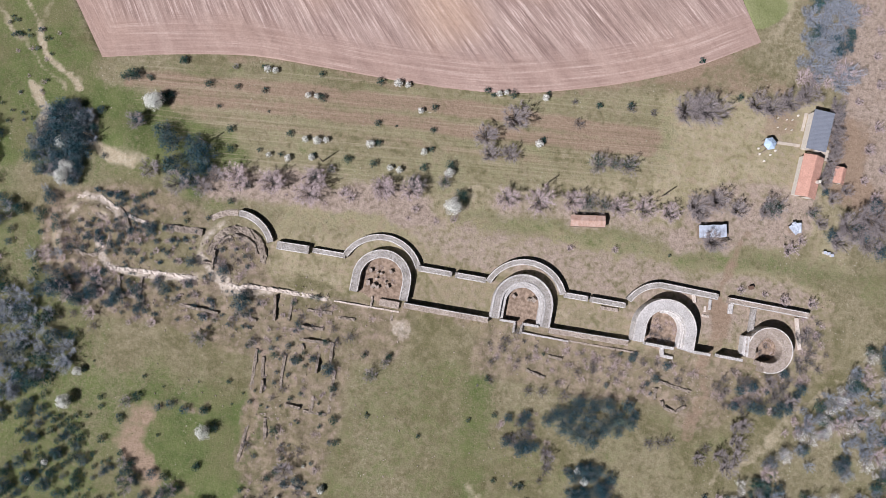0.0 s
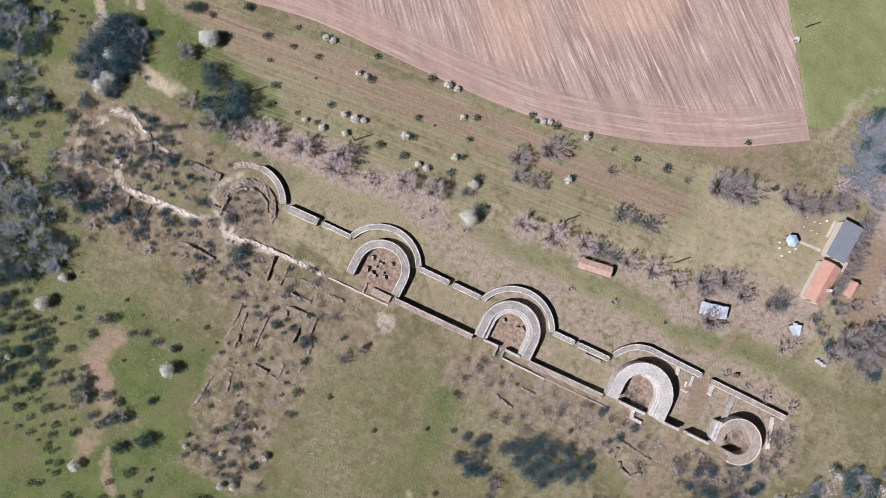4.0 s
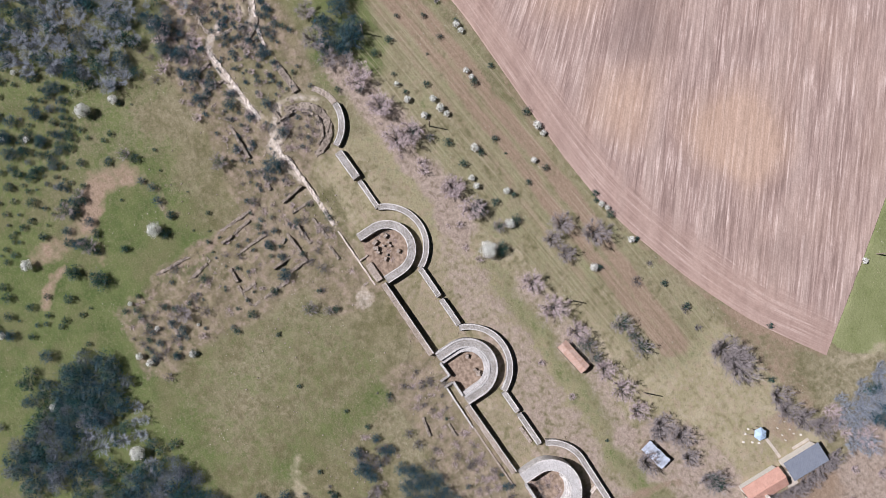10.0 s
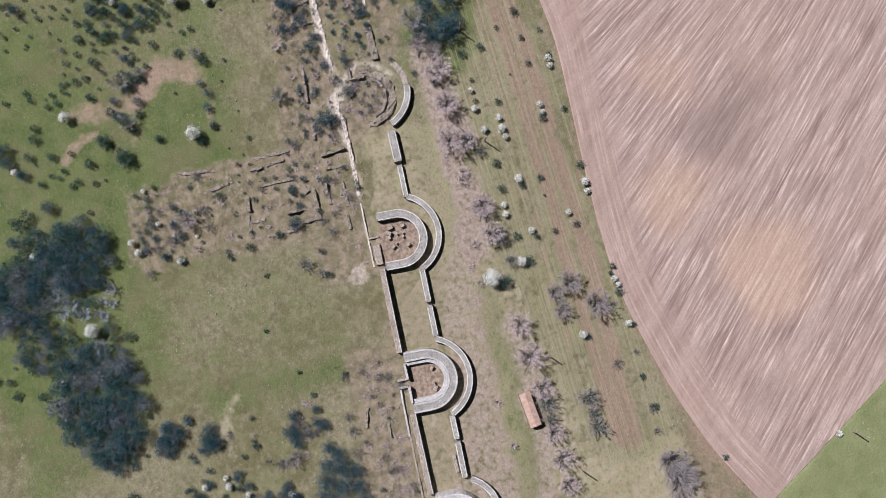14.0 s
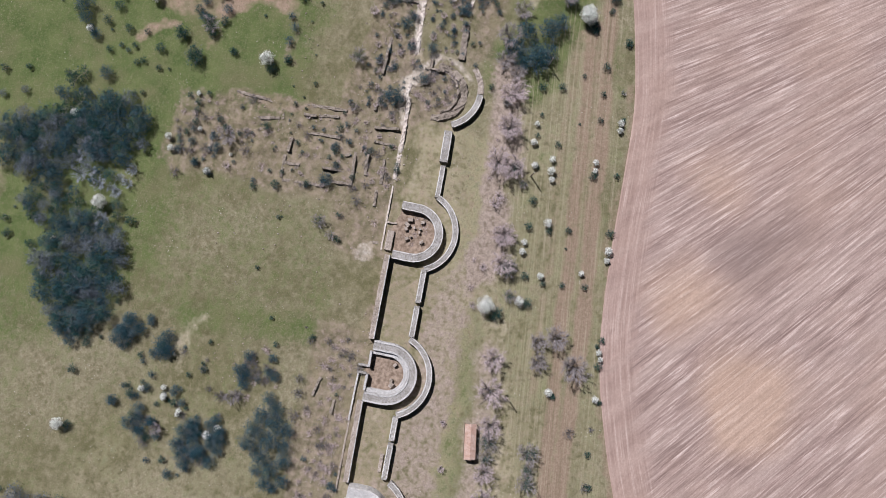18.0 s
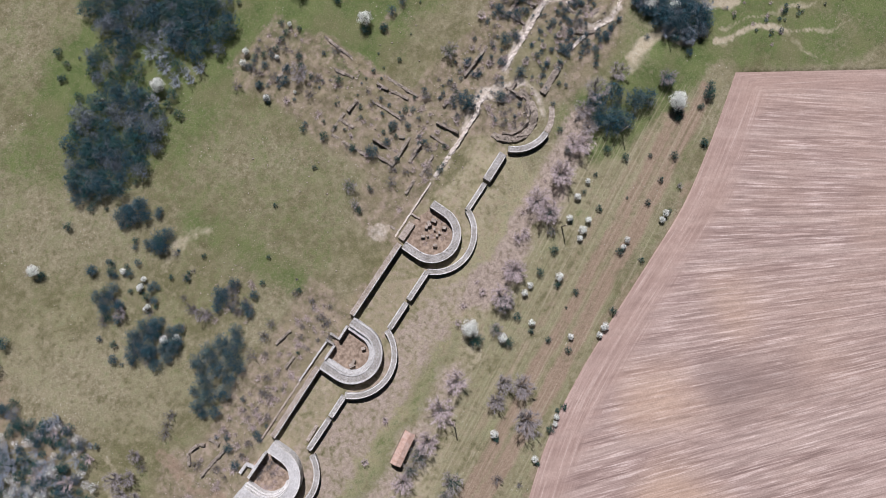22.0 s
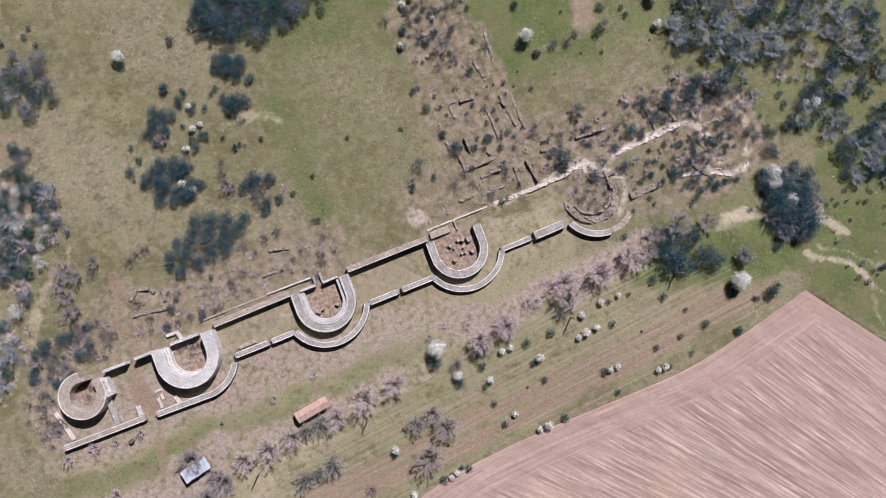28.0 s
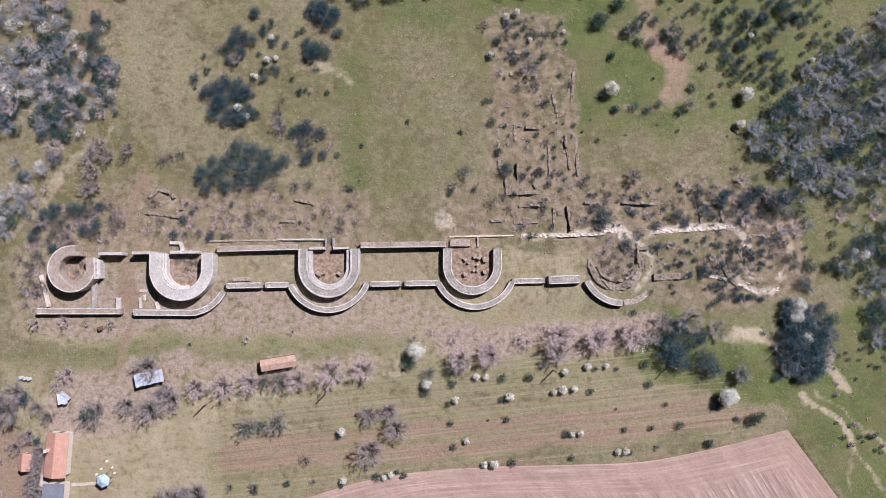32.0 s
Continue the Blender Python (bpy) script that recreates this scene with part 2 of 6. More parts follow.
M_TWIG = bark_material("bare_twigs", (0.16, 0.14, 0.14), (0.36, 0.325, 0.32))
M_TWIG2 = bark_material("pinkish_twigs", (0.33, 0.27, 0.27), (0.56, 0.47, 0.465))
M_TWIGB = bark_material("blue_grey_twigs", (0.15, 0.175, 0.205), (0.33, 0.36, 0.405))
M_TWIGD = bark_material("thicket_twigs", (0.05, 0.07, 0.08), (0.125, 0.155, 0.17))
M_LEAF = leaf_material("fresh_leaves", (0.012, 0.046, 0.040), (0.036, 0.094, 0.070), (0.022, 0.068, 0.056))
M_DARK = leaf_material("blackthorn_leaves", (0.014, 0.050, 0.066), (0.050, 0.118, 0.145), (0.028, 0.080, 0.105))
M_DARKG = leaf_material("teal_thicket_leaves", (0.014, 0.058, 0.060), (0.046, 0.128, 0.124), (0.026, 0.090, 0.088))
M_DARKP = leaf_material("blue_grey_thicket", (0.075, 0.095, 0.115), (0.22, 0.245, 0.285), (0.135, 0.16, 0.19))
M_WHITE = leaf_material("white_blossom", (0.66, 0.68, 0.63), (0.86, 0.87, 0.83), (0.74, 0.77, 0.70))
M_LITTER = leaf_material("dead_stalks", (0.24, 0.185, 0.14), (0.40, 0.32, 0.25), (0.28, 0.215, 0.15))
M_DRYLEAF = leaf_material("dry_leaves", (0.22, 0.17, 0.13), (0.38, 0.305, 0.235), (0.29, 0.23, 0.17))
M_STRAW = leaf_material("straw_blades", (0.32, 0.275, 0.18), (0.48, 0.42, 0.29), (0.24, 0.21, 0.13))
M_GRASS = leaf_material("grass_blades", (0.085, 0.11, 0.045), (0.17, 0.175, 0.08), (0.12, 0.135, 0.06))


# ---- building helpers ----
def mesh_of(bm, name, material):
    me = bpy.data.meshes.new(name)
    bm.to_mesh(me)
    bm.free()
    me.materials.append(material)
    return me


def part(name, bm, material, parent=None, label=""):
    ob = new(name, mesh_of(bm, name, material) if isinstance(bm, bmesh.types.BMesh) else bm)
    if not isinstance(bm, bmesh.types.BMesh) and not ob.data.materials:
        ob.data.materials.append(material)
    if parent is not None:
        ob.parent = parent
    if label:
        tagged(ob, label)
    return ob


def raw_mesh(name, verts, faces, material, smooth=False):
    me = bpy.data.meshes.new(name)
    me.from_pydata(verts, [], faces)
    me.materials.append(material)
    if smooth:
        me.shade_smooth()
    return me


def rough(x, y, s, seed=0.0):
    return noise.noise(Vector((x * s, y * s, seed)))


def box(bm, x0, y0, z0, x1, y1, z1, bevel=0.03):
    r = bmesh.ops.create_cube(bm, size=1.0, matrix=Matrix.Translation(((x0 + x1) / 2, (y0 + y1) / 2, (z0 + z1) / 2)) @ Matrix.Diagonal((x1 - x0, y1 - y0, z1 - z0, 1)))
    if bevel:
        edges = {e for v in r["verts"] for e in v.link_edges}
        bmesh.ops.bevel(bm, geom=list(edges), offset=bevel, segments=1, affect="EDGES")


def tube(bm, pts, r0, r1, sides=5):
    rings = []
    for i, p in enumerate(pts):
        d = (pts[min(i + 1, len(pts) - 1)] - pts[max(i - 1, 0)]).normalized()
        a = d.orthogonal().normalized()
        b = d.cross(a)
        r = r0 + (r1 - r0) * i / (len(pts) - 1)
        rings.append([bm.verts.new(p + a * r * math.cos(2 * math.pi * j / sides) + b * r * math.sin(2 * math.pi * j / sides)) for j in range(sides)])
    for q, w in zip(rings, rings[1:]):
        for j in range(sides):
            bm.faces.new((q[j], q[(j + 1) % sides], w[(j + 1) % sides], w[j]))
    bm.faces.new(rings[-1])
    bm.faces.new(rings[0][::-1])


def line_points(pts, step=0.4):
    out = [Vector((*pts[0], 0))]
    for a, b in zip(pts, pts[1:]):
        a, b = Vector((*a, 0)), Vector((*b, 0))
        n = max(1, int((b - a).length / step))
        out += [a.lerp(b, (i + 1) / n) for i in range(n)]
    return out


def arc_points(cx, cy, r, a0, a1, step=0.4, ry=None):
    n = max(6, int(abs(radians(a1 - a0)) * r / step))
    return [Vector((cx + r * math.cos(radians(a0 + (a1 - a0) * i / n)), cy + (ry or r) * math.sin(radians(a0 + (a1 - a0) * i / n)), 0)) for i in range(n + 1)]


def masonry(path, thick, height, closed=False, ragged=0.08, crumble=0.0, seed=1.0):
    """A wall swept along a path: battered faces, rounded worn edges and an uneven crest."""
    bm = bmesh.new()
    prof = [(-0.5, -0.4, 1), (-0.5, 0.45, 1), (-0.49, 0.93, 1), (-0.42, 1.0, 0), (-0.2, 1.0, 0), (0.0, 1.0, 0), (0.2, 1.0, 0), (0.42, 1.0, 0), (0.49, 0.93, 1), (0.5, 0.45, 1), (0.5, -0.4, 1)]
    rings = []
    n = len(path)
    for i, p in enumerate(path):
        if closed:
            d = path[(i + 1) % n] - path[i - 1]
        else:
            d = path[min(i + 1, n - 1)] - path[max(i - 1, 0)]
        d.normalize()
        s = Vector((d.y, -d.x, 0))
        ring = []
        for u, w, side in prof:
            q = p + s * (u * thick)
            j = rough(q.x, q.y, 1.1, seed + w) * ragged
            drop = crumble * max(0.0, 0.5 + rough(p.x, p.y, 0.25, seed * 3 + 7) * 1.6) * height if crumble else 0.0
            z = w * height if w < 0 else w * (height - drop) + (rough(q.x, q.y, 1.7, seed + 5) * ragged if w > 0.9 else 0)
            ring.append(bm.verts.new((q.x + s.x * j * side, q.y + s.y * j * side, z)))
        rings.append(ring)
    pairs = list(zip(rings, rings[1:])) + ([(rings[-1], rings[0])] if closed else [])
    for a, b in pairs:
        for j in range(len(prof) - 1):
            bm.faces.new((a[j], a[j + 1], b[j + 1], b[j]))
    if not closed:
        bm.faces.new(rings[0][::-1])
        bm.faces.new(rings[-1])
    bmesh.ops.recalc_face_normals(bm, faces=bm.faces)
    return bm


def disc(cx, cy, r, z, squash=1.0, seed=0.0, sides=40):
    bm = bmesh.new()
    mid = bm.verts.new((cx, cy, z))
    ring = [[bm.verts.new((cx + r * k * (1 + 0.06 * rough(a, k, 3, seed)) * math.cos(a), cy + squash * r * k * math.sin(a), z + 0.12 * rough(cx + r * k * math.cos(a), cy + r * k * math.sin(a), 0.9, seed))) for a in (2 * math.pi * i / sides for i in range(sides))] for k in (0.3, 0.65, 1.0)]
    for i in range(sides):
        bm.faces.new((mid, ring[0][i], ring[0][(i + 1) % sides]))
        for a, b in zip(ring, ring[1:]):
            bm.faces.new((a[i], b[i], b[(i + 1) % sides], a[(i + 1) % sides]))
    return bm


# ---- the lie of the land ----
def lattice(x, y, scale, seed):
    """Smooth random values from -1 to 1 over the plane, for arrays."""
    x, y = np.asarray(x, float) * scale, np.asarray(y, float) * scale
    i, j = np.floor(x), np.floor(y)
    u, v = x - i, y - j
    u, v = u * u * (3 - 2 * u), v * v * (3 - 2 * v)

    def value(a, b):
        h = np.sin(a * 127.1 + b * 311.7 + seed * 74.7) * 43758.5453
        return 2 * (h - np.floor(h)) - 1

    return (value(i, j) * (1 - u) + value(i + 1, j) * u) * (1 - v) + (value(i, j + 1) * (1 - u) + value(i + 1, j + 1) * u) * v


def near_line(x, y, pts, width, soft):
    """1 on a line of that width, falling to 0 over soft metres."""
    d = np.full(np.shape(x), 1e9)
    for (ax, ay), (bx, by) in zip(pts, pts[1:]):
        t = np.clip(((x - ax) * (bx - ax) + (y - ay) * (by - ay)) / ((bx - ax) ** 2 + (by - ay) ** 2 + 1e-9), 0, 1)
        d = np.minimum(d, np.hypot(x - ax - t * (bx - ax), y - ay - t * (by - ay)))
    return np.clip(1 - (d - width / 2) / soft, 0, 1)


def inside(x, y, pts, soft):
    """1 inside a polygon, falling to 0 over soft metres outside it."""
    hit = np.zeros(np.shape(x), bool)
    for (ax, ay), (bx, by) in zip(pts, pts[1:] + pts[:1]):
        cross = (ay > y) != (by > y)
        hit ^= cross & (x < (bx - ax) * (y - ay) / (by - ay + 1e-12) + ax)
    return np.maximum(hit, near_line(x, y, pts + pts[:1], 0, soft))


def spot(x, y, cx, cy, r, soft):
    return np.clip(1 - (np.hypot(x - cx, y - cy) - r) / soft, 0, 1)


BANK = (74.41, -16.81)
HOLLOW = (76.88, 6.06)


DIGS = [(-93.7, 7.1), (-81.2, 12.3), (-67.3, 22.7), (-54.5, 20.1), (-15.7, 19.6), (-14.3, 9.2), (1.3, 9.2), (3.9, 20.3), (13.7, 21.7), (14.5, 63.0), (31.8, 61.8), (34.1, 24.4), (71.2, 22.6), (85.8, 15.3), (86.7, -0.5), (74.7, -4.4), (52.2, -3.1), (36.5, -0.5), (35.3, 9.9), (-15.6, 8.8), (-49.1, 8.5), (-89.9, 6.5)]


def land(x, y):
    """Height of the ground."""
    z = 0.16 * lattice(x, y, 0.045, 1) + 0.07 * lattice(x, y, 0.21, 2) + 0.03 * lattice(x, y, 0.8, 3)
    z = z + 1.3 * np.exp(-(((x - BANK[0] + 3) / 6) ** 2 + ((y - BANK[1]) / 5) ** 2))
    r = np.hypot(x - HOLLOW[0], y - HOLLOW[1])
    z = z + 0.7 * np.exp(-((r - 6.2) / 1.3) ** 2) - 0.4 * np.exp(-(r / 3.6) ** 2)
    dig = inside(np.asarray(x, float), np.asarray(y, float), DIGS, 2.0)
    z = z + dig * (0.20 * lattice(x, y, 0.31, 71) + 0.17 * lattice(x, y, 0.75, 72))
    return z


FIELD_EDGE = [(82.4, -34.4), (67.6, -38.0), (49.9, -41.3), (34.2, -42.0), (15.6, -42.4), (-4.2, -43.7), (-18.4, -46.4), (-36.2, -52.1), (-51.3, -58.7), (-67.0, -68.3)]
FIELD_WEST, FIELD_EAST = Vector((89.06, -38.41)).lerp(Vector((93.76, -49.95)), 1.0), Vector((-48.8, -95.0))


def edge_at(s):
    """A point of the ploughed field's curved edge, s from 0 to 1, smoothly."""
    n = len(FIELD_EDGE) - 1
    i = min(int(s * n), n - 1)
    t = s * n - i
    p = [Vector(FIELD_EDGE[max(0, min(n, j))]) for j in (i - 1, i, i + 1, i + 2)]
    return 0.5 * ((2 * p[1]) + (p[2] - p[0]) * t + (2 * p[0] - 5 * p[1] + 4 * p[2] - p[3]) * t * t + (3 * p[1] - p[0] - 3 * p[2] + p[3]) * t ** 3)


DIR_WEST = (FIELD_WEST - Vector(FIELD_EDGE[0])).normalized()
DIR_EAST = (FIELD_EAST - Vector(FIELD_EDGE[-1])).normalized()
FIELD_POLY = [tuple(edge_at(i / 30)) for i in range(31)]
FIELD_POLY += [tuple(Vector(FIELD_EDGE[-1]) + DIR_EAST * 320), tuple(Vector(FIELD_EDGE[0]) + DIR_WEST * 320)]


def axis(lo, hi, step):
    dense = np.arange(lo, hi + step / 2, step)
    out = step * np.cumsum(1.35 ** np.arange(1, 25))
    out = out[out < 4500]
    return np.concatenate([lo - out[::-1], dense, hi + out])


def sheet(name, X, Y, Z, material):
    rows, cols = X.shape
    me = bpy.data.meshes.new(name)
    idx = np.arange(rows * cols).reshape(rows, cols)
    quads = np.stack([idx[:-1, :-1], idx[:-1, 1:], idx[1:, 1:], idx[1:, :-1]], -1).reshape(-1, 4)
    me.from_pydata(np.stack([X, Y, Z], -1).reshape(-1, 3).tolist(), [], quads.tolist())
    me.materials.append(material)
    me.shade_smooth()
    return me


def put_attribute(me, name, values):
    a = me.attributes.new(name, "FLOAT", "POINT")
    a.data.foreach_set("value", np.asarray(values, np.float32).ravel())


gx, gy = np.meshgrid(axis(-136, 136, 0.6), axis(-128, 128, 0.6))
under_field = inside(gx, gy, FIELD_POLY, 0.01)
gz = land(gx, gy) * np.clip(1 - (np.hypot(gx, gy) - 300) / 300, 0, 1) - 0.5 * under_field * (1 - near_line(gx, gy, FIELD_POLY[:31], 2.4, 0.5))
ground = new("ground", sheet("ground", gx, gy, gz, M_GROUND))
tagged(ground, "spring meadow ground of olive grass, dry straw and bare soil", "ground", kind="structure")

# what grows or lies bare where: the edges wander
wx = gx + 1.6 * lattice(gx, gy, 0.12, 11) + 0.8 * lattice(gx, gy, 0.4, 12)
wy = gy + 1.6 * lattice(gx, gy, 0.12, 13) + 0.8 * lattice(gx, gy, 0.4, 14)
zone = {}
# lush grass: scrubby pasture, the meadow before the ruin, the strip along the outer wall, the crop beyond the field
zone["green"] = np.clip(
    0.62 * inside(wx, wy, [(34.1, 101.5), (33.6, 40.3), (48.8, 39.1), (71.5, 37.9), (75.2, 21.9), (106.2, -8.4), (152.3, 26.2), (156.6, 123.2)], 8)
    + 0.12 * inside(wx, wy, [(-15.6, 8.5), (1.3, 9.9), (3.9, 21.7), (14.4, 38.9), (11.8, 63.0), (-15.9, 57.3), (-19.7, 38.7)], 6)
    + 0.32 * near_line(wx, wy, [(-109.3, -15.8), (-81.7, -15.9), (-58.9, -15.3), (-25.7, -14.7), (5.2, -9.6), (31.2, -6.4), (54.8, -6.4)], 3.5, 4)
    + 0.35 * near_line(wx, wy, [(-19.1, 49.3), (-17.1, 32.1), (-17.6, 21.6)], 2, 4)
    + 0.18 * inside(wx, wy, [(-3.2, -14.3), (-29.8, -14.2), (-59.4, -13.3), (-87.0, -17.3), (-105.6, -18.2), (-104.7, -23.4), (-81.7, -24.3), (-55.2, -21.8), (-28.3, -21.9)], 3)
    + 0.34 * inside(wx, wy, [(79.9, -33.7), (54.4, -37.5), (-10.8, -44.0), (-47.4, -50.0), (-50.2, -34.3), (-1.9, -20.7), (48.8, -10.7), (76.3, -17.1)], 4)
    + 0.75 * inside(wx, wy, [(135.0, -70.0), (98.0, -52.0), (88.1, -36.5), (81.0, -21.7), (92.0, -8.0), (140.0, -12.0)], 4)
    + 0.25 * inside(wx, wy, [(45.3, 70.7), (58.3, 31.0), (36.3, 25.4), (29.2, 55.9), (12.8, 64.0), (24.7, 108.2), (32.2, 110.8)], 4)
    + 0.27 * inside(wx, wy, [(-113.0, 91.2), (34.0, 93.2), (33.6, 39.0), (13.0, 21.7), (-15.7, 20.3), (-54.5, 21.4), (-67.4, 25.3), (-110.2, 9.6)], 4)
    + 0.35 * inside(wx, wy, [(53.3, 131.5), (70.8, 79.1), (14.0, 60.3), (-9.6, 61.9), (-29.2, 81.8), (-35.1, 100.8)], 6)
    + 0.5 * inside(wx, wy, [(46.0, -8.0), (84.0, -6.0), (92.0, -6.0), (92.0, -24.0), (76.0, -27.0), (60.0, -23.0), (46.0, -17.0)], 3)
    + 0.28 * inside(wx, wy, [(50.0, 10.5), (70.0, 11.0), (72.0, 0.0), (50.0, 0.0)], 2)
    + 0.55 * spot(wx, wy, -3.93, 82.49, 12, 6) + 0.5 * spot(wx, wy, 28.66, 96.18, 14, 10), 0, 1)
# dead brush and trodden litter over the excavation
zone["straw"] = np.clip(
    0.55 * inside(wx, wy, [(72.8, -31.2), (7.2, -40.3), (-87.0, -57.2), (-96.2, -19.1), (-29.8, -14.2), (9.1, -9.2), (61.4, -8.2)], 4)
    + 0.55 * inside(wx, wy, [(-47.4, -50.0), (-80.5, -55.3), (-81.5, -33.7), (-51.2, -29.1)], 3)
    + 0.6 * inside(wx, wy, [(-93.7, 5.8), (35.3, 6.7), (35.1, -8.3), (-25.7, -14.7), (-93.1, -13.3)], 1.5)
    + 0.35 * inside(wx, wy, [(-69.6, 64.9), (-50.0, 65.1), (-52.0, 29.3), (-67.5, 30.5)], 4), 0, 1)
zone["crop"] = np.clip(1.2 * inside(wx, wy, [(-64.4, -72.0), (-49.0, -96.0), (-25.4, -126.1), (-64.1, -154.9), (-95.2, -108.1), (-79.1, -83.1)], 1.5), 0, 1)
zone["rows"] = np.clip(inside(gx, gy, [(73.6, -35.0), (15.4, -41.4), (-47.1, -51.9), (-49.2, -32.7), (0.6, -20.2), (49.9, -15.8), (72.7, -24.5)], 2), 0, 1)
zone["brush"] = np.clip(
    inside(wx, wy, [(-93.1, -12.1), (-94.9, 4.5), (-81.2, 12.3), (-67.3, 22.7), (-54.5, 20.1), (-15.7, 19.6), (-14.3, 8.5), (1.3, 8.3), (3.9, 20.3), (13.7, 21.7), (14.5, 63.0), (31.8, 61.8), (34.1, 24.4), (71.2, 22.6), (85.8, 15.3), (86.7, -0.5), (74.6, -5.7), (44.3, -8.3), (5.2, -12.2), (-25.8, -13.4), (-59.0, -10.8)], 2.5) * 0.58
    + 0.03 * inside(wx, wy, [(36.0, 20.0), (84.0, 15.0), (84.0, -3.0), (50.0, -3.0), (36.0, 1.0)], 2)
    - 0.18 * inside(wx, wy, [(-93.7, 5.8), (35.3, 6.7), (35.1, -8.3), (-25.7, -14.7), (-93.1, -13.3)], 1.5)
    - 0.45 * inside(wx, wy, [(-15.5, -8.3), (18.2, -8.3), (50.9, -5.7), (50.9, -1.8), (18.2, -4.4)], 3)
    - 0.35 * spot(wx, wy, 26.07, 4.68, 6, 4) - 0.35 * spot(wx, wy, 57.65, 5.38, 5, 4)
    + 0.2 * inside(wx, wy, [(96.0, 43.5), (99.1, 26.0), (100.5, 2.1), (96.3, -8.6), (90.4, -5.6), (85.5, 3.4), (77.2, 21.9), (79.5, 32.6)], 4)
    + 0.25 * inside(wx, wy, [(-99.3, 64.6), (-69.6, 64.9), (-70.9, 37.1), (-82.7, 21.3), (-97.5, 7.1)], 4)
    + 0.4 * inside(wx, wy, [(-72.8, -52.3), (-79.4, -53.7), (-82.3, -36.6), (-78.4, -35.8)], 2), 0, 1)
zone["brush"] = np.clip(
    zone["brush"] + 0.5 * near_line(wx, wy, [(44.6, 40.2), (48.8, 39.7), (53.3, 40.7), (55.3, 44.9)], 1.2, 1.6)
    + 0.3 * near_line(wx, wy, [(34.4, 24.0), (33.9, 37.0), (33.4, 50.0)], 1.0, 1.4), 0, 1)
zone["pink"] = np.clip(
    1.0 * inside(wx, wy, [(-83.6, -93.2), (-110.5, -98.7), (-120.0, -40.0), (-97.5, -35.5), (-89.3, -55.7)], 2.5) +
    0.62 * inside(wx, wy, [(-65.7, 3.3), (-47.7, -1.2), (0.5, -5.3), (8.5, -12.2), (-59.0, -11.5), (-89.4, -12.1), (-92.3, 2.0)], 2)
    + 0.95 * near_line(wx, wy, [(5.2, -14.1), (24.6, -13.5), (50.8, -11.6)], 4.5, 3)
    + 0.6 * near_line(wx, wy, [(-55.0, -18.5), (-33.4, -19.8), (-12.9, -18.6)], 2.5, 3.5)
    + 0.75 * inside(wx, wy, [(-55.9, -17.9), (-69.1, -19.2), (-84.6, -23.6), (-85.4, -34.5), (-71.8, -34.5), (-57.9, -29.1)], 2.5)
    + 0.25 * spot(wx, wy, -63.40, 17.51, 4, 6), 0, 1)
zone["soil"] = np.clip(
    0.8 * near_line(wx, gy * 0.7 + wy * 0.3, [(-45.9, -37.6), (-7.7, -34.6), (31.0, -31.7), (66.3, -28.2)], 2.0, 1.4)
    + 0.85 * near_line(wx, gy * 0.7 + wy * 0.3, [(-45.8, -41.3), (-7.6, -39.3), (31.0, -36.0), (57.0, -33.1), (76.1, -31.0)], 2.4, 1.4)
    + 0.45 * near_line(wx, gy * 0.7 + wy * 0.3, [(-20.5, -30.7), (31.1, -27.0), (62.4, -25.2)], 1.2, 1.0)
    + 0.2 * inside(wx, wy, [(-83.6, -93.2), (-110.5, -98.7), (-120.0, -40.0), (-97.5, -35.5), (-89.3, -55.7)], 2.5)
    + 0.6 * spot(wx, wy, -75.3, -49.0, 3.2, 1.6) + 0.8 * near_line(wx, wy, [(-101.2, -33.5), (-92.3, -38.5), (-90.7, -51.0)], 6, 3)
    + 0.65 * near_line(wx, wy, [(-68.0, 7.1), (-67.4, 14.3), (-65.5, 24.7)], 1.6, 1.2) + 0.75 * near_line(wx, wy, [(-68.5, 3.3), (-68.2, -6.3)], 3.8, 1.2) + 0.6 * near_line(wx, wy, [(-68.2, -6.3), (-69.7, -13.4), (-72.0, -23.5)], 0.9, 0.9)
    + 0.5 * inside(wx, wy, [(-71.5, 64.8), (-75.8, 52.8), (-73.0, 46.3), (-79.4, 44.9), (-82.3, 56.8), (-78.6, 64.8)], 3)
    + 0.5 * inside(wx, wy, [(-44.9, -56.3), (-61.5, -62.4), (-74.3, -59.5), (-68.0, -56.2), (-46.9, -52.6)], 3)
    + 0.5 * near_line(wx, wy, FIELD_POLY[6:31], 1.6, 1.2), 0, 1)
